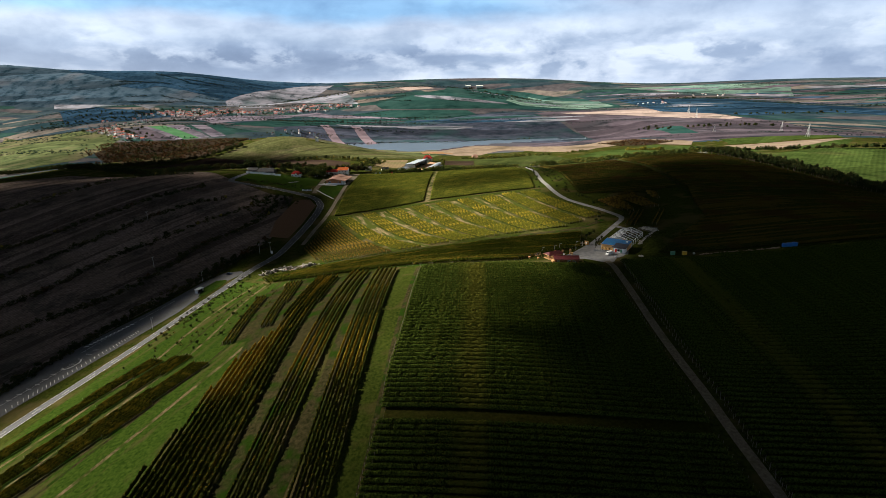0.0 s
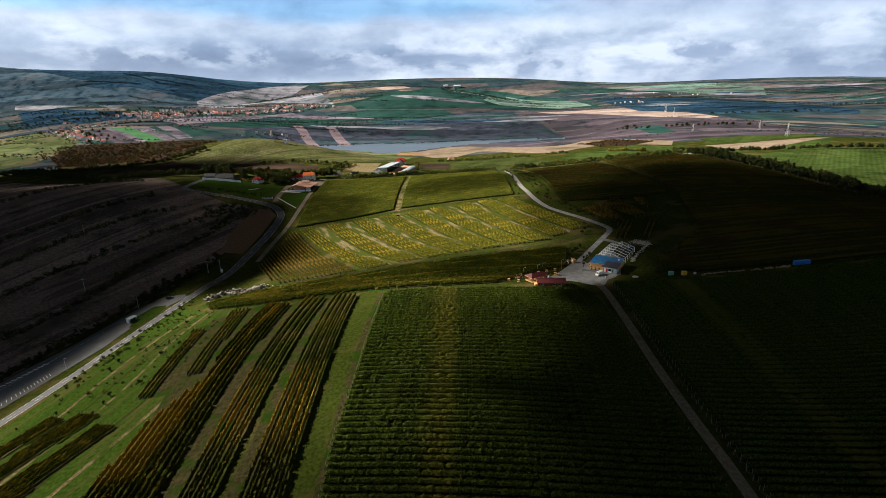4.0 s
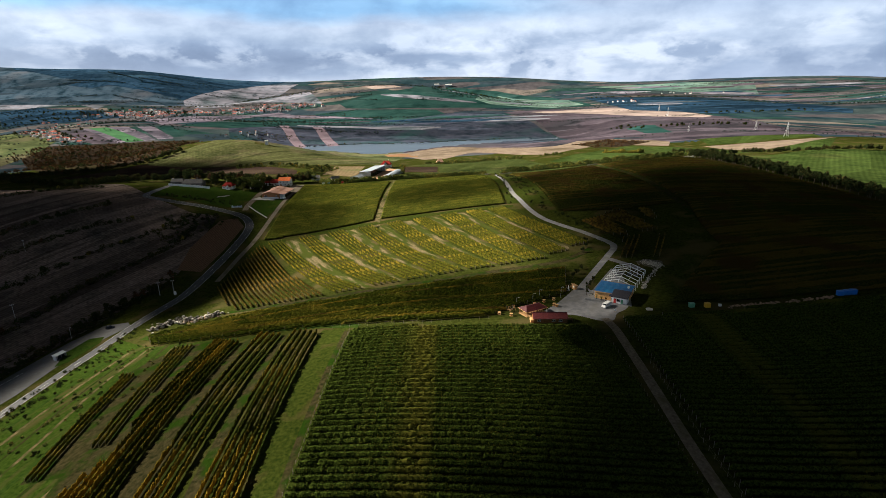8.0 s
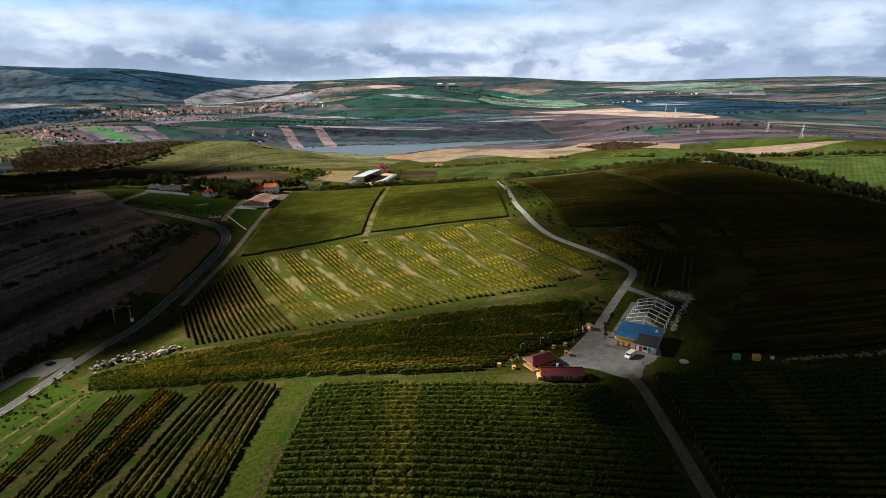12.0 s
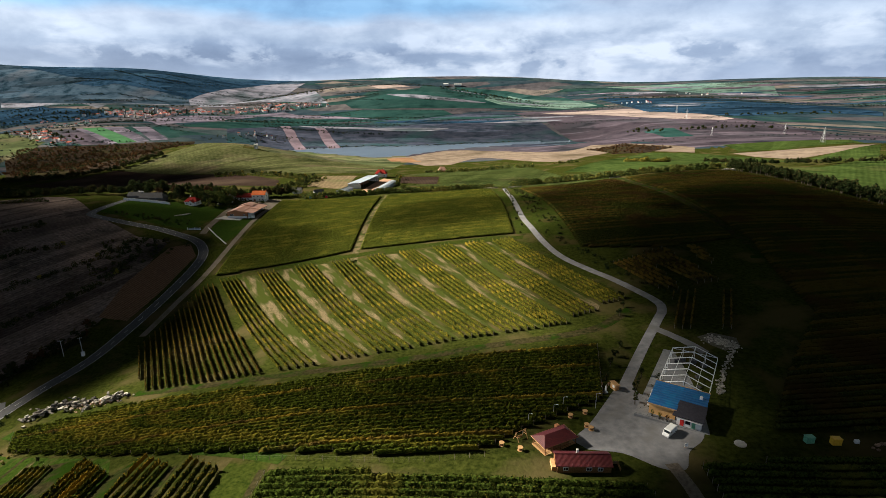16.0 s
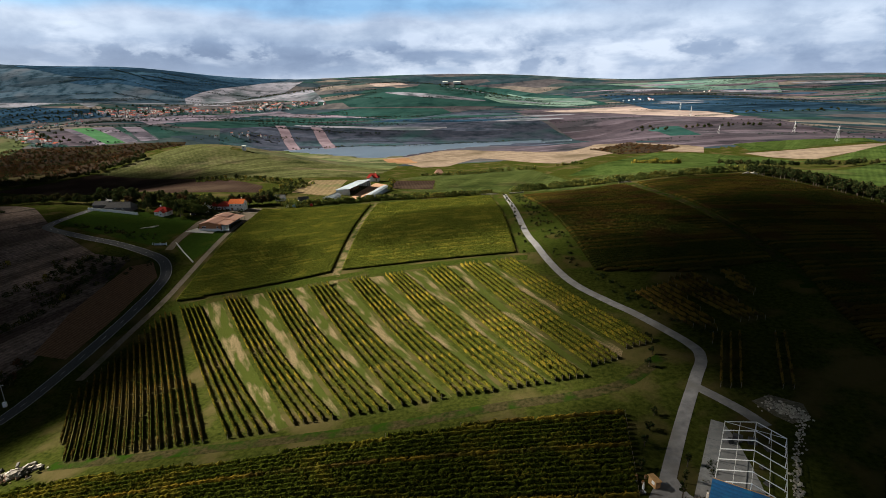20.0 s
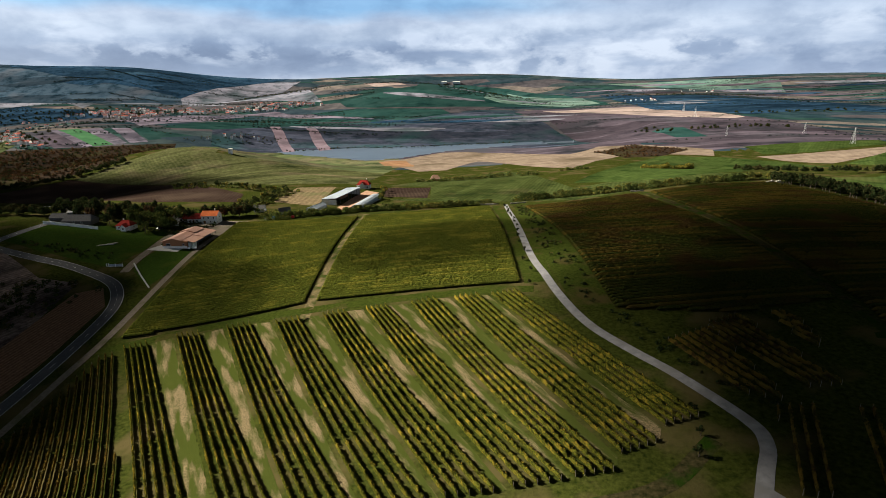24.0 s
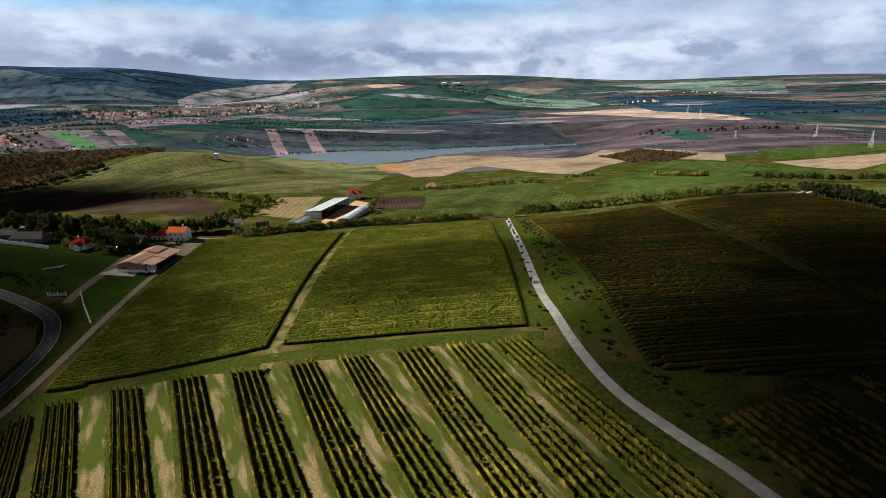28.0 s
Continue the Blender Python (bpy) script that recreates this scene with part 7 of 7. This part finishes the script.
# ---- the farmstead across the road ----
hall = thing("brick_hall", "brick farm hall with salmon sheet roofs", "hall", -224, 585.5, 93)
L, W = 33.0, 17.0
part("wall", prism(bmesh.new(), [(-W / 2, -2), (W / 2, -2), (W / 2, 4.0), (1.0, 6.0), (-W / 2, 4.0)], -L / 2, L / 2 - 4), BRICK_WALL, hall, "orange brick wall")
part("plinth", boxes((-L / 2 - 0.06, 0, 0.2, 0.15, W + 0.2, 1.6)), WHITEWASH, hall)
for k, (y0, z0, y1, z1, xa, xb) in enumerate(((9.2, 4.0, 1.0, 6.35, -17.4, 6), (1.0, 6.35, -5.0, 4.9, -17.4, 2), (9.2, 4.6, 1.0, 6.9, 6, 14), (1.0, 6.9, -5.0, 5.5, 2, 14), (-4.6, 4.75, -13.4, 3.3, -15.5, -2), (-4.6, 5.1, -13.4, 3.6, -2, 15))):
    bm = bmesh.new()
    prism(bm, [(y0, z0), (y1, z1), (y1, z1 + 0.2), (y0, z0 + 0.2)], xa, xb)
    part("roof", bm, TERRA, hall, "salmon sheet roof plane")
for k in range(7):
    part("post", boxes((-15 + k * 4.9, -13, 0.8, 0.22, 0.22, 5.2)), DARKSTEEL, hall)
# dark sheet that stands for the shade under the open lean-to
part("back_wall", boxes((0, -8.8, 1.0, 30, 0.3, 5.4)), DARKSTEEL, hall)
for x, y, w in ((-L / 2, 4.6, 3.0), (-L / 2, -6.0, 1.2)):
    window(hall, x, y, 1.9, w, 1.6, 180, FRAME_WHITE)
for k in range(4):
    bm = bmesh.new()
    rod(bm, (-15.2 + (k % 2) * 2.4, -9.9 - (k // 2) * 2.3, -1), (-15.2 + (k % 2) * 2.4, -9.9 - (k // 2) * 2.3, 3.0), 1.0, 14)
    part("tank", bm, METAL, hall, "steel wine tank")
part("bales", boxes((-17.5, -13.2, 0.5, 1.2, 1.2, 1.2), (-19, -11, 0.4, 1.0, 1.0, 1.0), (-17.8, -15, 0.4, 1.1, 0.9, 0.9)), WHITE_GLOSS, hall)
apron = drape("pavement", [(-240, 563), (-218, 563), (-218, 569), (-233, 570), (-236, 574)], 0.3, CONCRETE, "pale concrete apron in front of the hall", "apron")
main = house("two-storey white house with an orange tiled roof", -234, 634, 6, 12.5, 9, 6.2, 3.0, WHITEWASH, ORANGE_TILE,
             wins=(("s", -4.2, 4.6, 1.2, 1.3), ("s", -0.5, 4.6, 1.2, 1.3), ("s", 3.6, 4.6, 1.2, 1.3), ("s", 1.0, 1.6, 1.2, 1.3), ("s", 4.2, 1.6, 1.2, 1.3), ("e", 0, 4.6, 1.2, 1.3)), doors=(("s", -3.8, 0, 1.8, 2.3),), chimney=(3, 1))
house("low white farmhouse wing with a red tiled roof", -248.5, 633, 6, 17, 8, 3.2, 3.0, WHITEWASH, RED_TILE, wins=(("s", -5, 1.7, 1.2, 1.2), ("s", -1, 1.7, 1.2, 1.2), ("s", 4, 1.7, 1.2, 1.2)), doors=(("s", 1.6, 0, 1.0, 2.1),))
house("white gabled farmhouse with a red roof", -259, 630, 96, 11, 6.5, 4.2, 3.2, WHITEWASH, RED_TILE, wins=(("w", 0, 2.0, 1.3, 1.3), ("w", 0, 5.2, 0.8, 0.9)))
house("small white house with a red hipped roof", -283, 602, 4, 11, 8.5, 3.4, 3.0, WHITEWASH, RED_TILE, hip=0.7, wins=(("s", -3.4, 1.8, 1.3, 1.2), ("s", 3.4, 1.8, 1.3, 1.2), ("e", 0, 1.8, 1.2, 1.2)), doors=(("s", 0, 0, 1.2, 2.2),), chimney=(-2, 1))
house("white gable porch of the small house", -281, 597.5, 94, 5, 4, 3.2, 1.8, WHITEWASH, RED_TILE, wins=(("w", 0, 1.8, 1.4, 1.2),), category="porch")
house("long dim house with a dark grey tiled roof", -325, 607, 8, 22, 10, 3.0, 3.6, GREY_TILE, GREY_TILE, hip=0.5, wins=(("s", -7, 1.6, 1.2, 1.2), ("s", -2, 1.6, 1.2, 1.2), ("s", 4, 1.6, 1.2, 1.2)), chimney=(4, 1))
house("dim outhouse with a grey roof", -346, 612, 8, 12, 8, 2.8, 2.6, GREY_TILE, GREY_TILE)
house("small grey-roofed house behind the hedge", -188, 668, 30, 9, 7, 3.0, 2.8, WHITEWASH, GREY_TILE, wins=(("w", 0, 1.8, 1.2, 1.2),))
house("small white cottage in the trees", -214, 676, 10, 9, 7, 3.0, 2.4, WHITEWASH, GREY_TILE, wins=(("s", 0, 1.8, 1.2, 1.2),))
for x, y, m, n in ((-196, 650, WHITE_GLOSS, "white"), (-190.5, 651, BLUE_PLASTIC, "blue"), (-176, 656, RED_GLOSS, "red")):
    bin_box(n + " container beside the hedge", x, y, m, 8, 1.2)


def wall_run(label, pts, h, t, mat, name="garden_wall"):
    top = thing(name, label, "wall", pts[0][0], pts[0][1])
    for (ax, ay), (bx, by) in zip(pts, pts[1:]):
        n = max(1, int(math.hypot(bx - ax, by - ay) / 4))
        for k in range(n):
            p, q = [(ax + (bx - ax) * s, ay + (by - ay) * s) for s in (k / n, (k + 1) / n)]
            mx, my = (p[0] + q[0]) / 2, (p[1] + q[1]) / 2
            part("panel", boxes((mx - pts[0][0], my - pts[0][1], float(land(mx, my)) - top.location.z + h / 2 - 0.3, math.hypot(q[0] - p[0], q[1] - p[1]) + 0.02, t, h + 0.6, math.degrees(math.atan2(q[1] - p[1], q[0] - p[0])))), mat, top)
    return top


wall_run("long white garden wall", [(-348, 598), (-320, 596), (-300, 594)], 2.4, 0.3, WHITEWASH)
wall_run("low white barrier beside the drive", [(-233, 541), (-217, 525), (-202, 511)], 0.5, 0.7, CONCRETE, "barrier")
rail = thing("bus_stop_screen", "white framed screen with a grey-blue panel by the road", "bus stop", -241, 534.5, 8)
part("panel", boxes((0.5, 0, 0.9, 8.4, 0.1, 1.4)), STEEL_SHEET, rail)
for x in (-5, -3.7, 0.5, 4.8):
    part("post", boxes((x, 0, 0.9, 0.25, 0.25, 2.6)), WHITE_GLOSS, rail)
part("rail", boxes((0, 0, 0.25, 10, 0.2, 0.2)), WHITE_GLOSS, rail)
planks = thing("slab_stack", "pale concrete slabs lying on the lawn", "slabs", -270, 566, 35)
for k in range(9):
    part("slab", boxes((-5.5 + k * 1.25, (k % 2) * 0.7 + (1.2 if k > 6 else 0), 0.25 + 0.15 * (k % 3), 2.6, 0.9, 0.4, (k * 7) % 25)), STONE, planks)
kiosk = thing("bus_shelter", "small white shelter with a pale sloping roof on the car park", "bus shelter", -222.5, 302, 78)
part("wall", boxes((0, 1.1, 1.2, 5.2, 0.14, 2.6), (-2.6, 0, 1.2, 0.14, 2.3, 2.6), (2.6, 0, 1.2, 0.14, 2.3, 2.6)), WHITE_GLOSS, kiosk)
part("roof", boxes((0, 0, 2.6, 5.8, 3.0, 0.16, 0, 0, 6, 0)), STEEL_SHEET, kiosk)
part("bench", boxes((0, 0.7, 0.5, 4, 0.4, 0.08)), TIMBER, kiosk)
part("pane", boxes((-0.9, -1.1, 1.4, 1.6, 0.06, 1.6), (0.9, -1.1, 1.4, 1.6, 0.06, 1.6)), GLASS_DARK, kiosk)
for x, y in ((-233, 322), (-214, 244)):
    lamp_post(x, y, 7.5, "tall lamp post at the car park", "car park lamps")


def utility_pole(x, y, h=9.0, label="grey concrete utility pole with crossarm"):
    top = thing("utility_pole", label, "utility pole", x, y, 20, "utility poles")
    bm = bmesh.new()
    rod(bm, (0, 0, -0.5), (0, 0, h), 0.18, 8, 0.12)
    part("pole", bm, CONCRETE, top)
    part("crossarm", boxes((0, 0, h - 0.5, 2.2, 0.12, 0.12)), METAL, top)
    for k in (-1, 0, 1):
        part("insulator", boxes((k * 0.9, 0, h - 0.3, 0.1, 0.1, 0.3)), WHITE_GLOSS, top)


for x, y in ((-216, 376), (-208, 379), (-290, 345), (-350, 420)):
    utility_pole(x, y)
cabinet = thing("transformer", "white transformer box on a pole by the road", "transformer", -206, 377, 10)
part("box", boxes((0, 0, 1.0, 1.3, 1.0, 2.2)), WHITE_GLOSS, cabinet)
# barns above the vineyard
barn = thing("barn", "open-sided barn with a pale zinc roof", "barn", -160, 738, 83)
part("roof", prism(bmesh.new(), [(7.5, 5.4), (-7.5, 6.6), (-7.5, 6.85), (7.5, 5.65)], -29, 29), STEEL_SHEET, barn)
part("wall", boxes((-28, 0, 2.2, 0.3, 14.4, 6.2), (0, 7, 2.2, 56, 0.3, 6.0), (28, 0, 2.2, 0.3, 14.4, 6.2)), WHITEWASH, barn)
for k in range(9):
    part("post", boxes((-26 + k * 6.5, -7, 2.6, 0.3, 0.3, 7.2)), DARKSTEEL, barn)
part("bale_stack", boxes((-18, 3, 1.4, 12, 5, 3.0), (6, 3, 1.8, 16, 5, 3.8)), TIMBER, barn)
barn2 = thing("barn", "long shed with a pale blue-grey curved roof", "barn", -131, 722, 85)
part("roof", prism(bmesh.new(), [(5.6, 1.6), (4.2, 3.0), (1.6, 3.9), (-1.6, 3.9), (-4.2, 3.0), (-5.6, 1.6), (-5.6, -1.5), (5.6, -1.5)], -26, 26), STEEL_SHEET, barn2)
house("small white shed with a zinc roof", -168, 690, 80, 20, 9, 2.6, 1.6, WHITEWASH, STEEL_SHEET, category="shed")
house("white farmhouse with a red hipped roof", -157, 806, 5, 14, 10, 4.6, 4.2, WHITEWASH, RED_TILE, hip=0.7, wins=(("s", -4.5, 2.0, 1.4, 1.5), ("s", 4.5, 2.0, 1.4, 1.5), ("e", 0, 2.0, 1.3, 1.4)), doors=(("s", 0, 0, 1.2, 2.3),), chimney=(3, 1))
house("white dormer front of the farmhouse", -157, 801, 95, 5, 5, 4.6, 2.6, WHITEWASH, RED_TILE, category="dormer")
drape("road", [(-152, 690), (-138, 690), (-134, 780), (-150, 790), (-152, 740)], 0.3, surface("clay_yard", (0.26, 0.15, 0.1), (0.38, 0.25, 0.17), None, scale=0.6), "reddish clay farm yard", "yard")
house("small cottage with a red roof below the copse", -92, 905, 10, 11, 9, 3.2, 4.0, TIMBER, TERRA, hip=0.6)
tower = thing("tower", "small white square tower on the knoll", "tower", -432, 1030, 10)
part("shaft", boxes((0, 0, 3.2, 5.2, 5.2, 8.0)), WHITEWASH, tower)
part("cap", boxes((0, 0, 7.6, 6.0, 6.0, 0.9)), WHITEWASH, tower)
part("window", boxes((0, -2.6, 5.2, 1.4, 0.1, 1.4)), GLASS_DARK, tower)
wall_run("low pale wall with gate posts at the end of the lane", [(-24, 706), (-8, 708)], 1.0, 0.4, STONE, "gate_wall")
wall_run("low pale wall at the end of the lane", [(2, 708), (16, 712)], 1.0, 0.4, STONE, "gate_wall")
wall_run("low pale wall at the end of the grass alley", [(108, 732), (120, 733)], 1.0, 0.4, STONE, "gate_wall")


def pylon(x, y, h):
    top = thing("pylon", "grey steel lattice pylon", "pylon", x, y, 25, "power line pylons")
    b, c = h * 0.11, h * 0.022
    for sx in (-1, 1):
        for sy in (-1, 1):
            part("leg", rods(h * 0.005, ((sx * b, sy * b, -1), (sx * c, sy * c, h * 0.75)), ((sx * c, sy * c, h * 0.75), (0, 0, h))), METAL, top)
    bm = bmesh.new()
    for k in range(6):
        z0, z1 = h * 0.75 * k / 6, h * 0.75 * (k + 1) / 6
        r0, r1 = b + (c - b) * k / 6, b + (c - b) * (k + 1) / 6
        for s in (-1, 1):
            rod(bm, (-r0, s * r0, z0), (r1, s * r1, z1), h * 0.0025, 4)
            rod(bm, (r0, s * r0, z0), (-r1, s * r1, z1), h * 0.0025, 4)
            rod(bm, (s * r0, -r0, z0), (s * r1, r1, z1), h * 0.0025, 4)
    part("lattice", bm, METAL, top)
    for z, w in ((0.72, 0.2), (0.82, 0.16), (0.92, 0.12)):
        part("crossarm", boxes((0, 0, h * z, 2 * w * h, h * 0.008, h * 0.008)), METAL, top)


for x, y, h in ((605, 1274, 30), (700, 2535, 34), (644, 2221, 36), (693, 1606, 27), (512, 1587, 22), (840, 1180, 32)):
    pylon(x, y, h)

# ---- villages ----
PALE_TOWN = surface("town_render", (0.72, 0.72, 0.72), (0.85, 0.85, 0.85), None, scale=0.2, per_piece=0.2, bump=0)
TOWN_RED = surface("town_roof", (0.30, 0.095, 0.075), (0.44, 0.165, 0.125), None, scale=0.2, per_piece=0.45, bump=0)


def small_house(rng):
    L, W, e, r = rng.uniform(9, 15), rng.uniform(7, 10), rng.uniform(5, 9), rng.uniform(1.6, 2.8)
    wall = prism(bmesh.new(), [(-W / 2, -3), (W / 2, -3), (W / 2, e), (0, e + r * 0.95), (-W / 2, e)], -L / 2, L / 2)
    roof = bmesh.new()
    for s in (-1, 1):
        prism(roof, [(s * (W / 2 + 0.4), e - 0.25), (0, e + r), (0, e + r + 0.25), (s * (W / 2 + 0.4), e)], -L / 2 - 0.4, L / 2 + 0.4)
    panes = []
    for k in (-1, 0, 1):
        win = bmesh.new()
        box(win, k * L * 0.3, -W / 2 - 0.03, e * 0.55, 1.3, 0.1, 1.3)
        panes.append(("window", win, GLASS_DARK))
    out = []
    for n, bm, m in (("wall", wall, PALE_TOWN), ("roof", roof, TOWN_RED), *panes):
        me = bpy.data.meshes.new(n)
        bm.to_mesh(me)
        bm.free()
        me.materials.append(m)
        out.append((n, me))
    return out


town_rng = random.Random(21)
HOUSES = [small_house(town_rng) for k in range(7)]


def village(poly, count, label, group, scale=1.0):
    xs, ys = [p[0] for p in poly], [p[1] for p in poly]
    done = 0
    while done < count:
        x, y = town_rng.uniform(min(xs), max(xs)), town_rng.uniform(min(ys), max(ys))
        if not inside(poly, np.array(x), np.array(y)):
            continue
        top = thing("house", label, "house", x, y, town_rng.choice((0, 90, 20, 110)) + town_rng.uniform(-15, 15), group)
        s = scale * town_rng.uniform(0.85, 1.3)
        top.scale = (s, s, s)
        for n, me in town_rng.choice(HOUSES):
            ob = new(n, me)
            ob.parent = top
        done += 1


village([(-1519, 1612), (-1449, 1653), (-1225, 1496), (-1138, 1428), (-1236, 1419)], 48, "pale village house with a red roof", "houses of the near village", 0.85)
village([(-1960, 2318), (-1850, 2420), (-1720, 2560), (-1596, 2690), (-1420, 2600), (-1484, 2494), (-1551, 2276), (-1700, 2290)], 98, "village house with a red roof in the valley", "houses of the valley town", 1.05)
village([(-1596, 2690), (-1420, 2820), (-1256, 2915), (-1050, 2930), (-872, 2880), (-1000, 2800), (-1199, 2760), (-1420, 2600)], 88, "town house with a red roof beside others", "houses of the valley town", 1.05)
village([(-2087, 2131), (-1960, 2318), (-1720, 2240), (-1560, 1760), (-1480, 1690)], 18, "village house with a red roof among trees", "houses of the valley town", 0.7)
village([(-932, 1690), (-822, 1860), (-740, 1760), (-779, 1731), (-855, 1630)], 9, "small farm building across the valley", "hamlet buildings", 0.55)
village([(600, 3300), (800, 3400), (760, 3200)], 14, "small pale house of a far village", "far village", 0.6)
village([(1000, 4150), (1600, 4100), (1500, 3900), (1100, 3950)], 10, "small pale house of a far village", "far village", 0.7)
for x, y, s in ((-531, 4640, 60), (-431, 4629, 85)):
    big = house("large white building on the far hill", x, y, 5, s * 0.7, 20, 14, 5, WHITEWASH, WHITEWASH, category="building")


# ---- fences ----
def post_fence(label, pts, gap, height=1.6):
    """Grey posts with two wires along a line."""
    line = curve(pts, 10)
    x0, y0 = line[0]
    top = thing("fence", label, "fence", x0, y0)
    z0 = top.location.z
    bm = bmesh.new()
    rod(bm, (0, 0, -0.2), (0, 0, height), 0.06)
    run, spots = 0.0, []
    for a, b in zip(line, line[1:]):
        d = (b - a).length
        while run < d:
            p = a.lerp(b, run / d)
            spots.append(Vector((p.x - x0, p.y - y0, float(land(p.x, p.y)) - z0)))
            run += gap
        run -= d
    first = part("post", bm, WOOD_GREY, top)
    first.location = spots[0]
    for p in spots[1:]:
        post = new("post", first.data)
        post.parent = top
        post.location = p
    bm = bmesh.new()
    for up in (0.7, height - 0.15):
        for a, b in zip(spots, spots[1:]):
            rod(bm, a + Vector((0, 0, up)), b + Vector((0, 0, up)), 0.012, 3)
    part("wire", bm, WOOD_GREY, top, "thin grey fence wires")
    return top


post_fence("post and wire fence along the vineyard", [(-60, 276), (-52, 199), (-47, 158), (-45, 141), (-43, 120), (-36, 40)], 4.0)
post_fence("post and wire fence beside the dirt track", [(53.5, 250), (57, 213), (61, 186), (65, 160), (69, 126), (75, 90), (84, 40)], 3.0)
post_fence("post and wire fence below the long band", [(-70, 284), (-27, 281.5), (-2, 285)], 4.0)
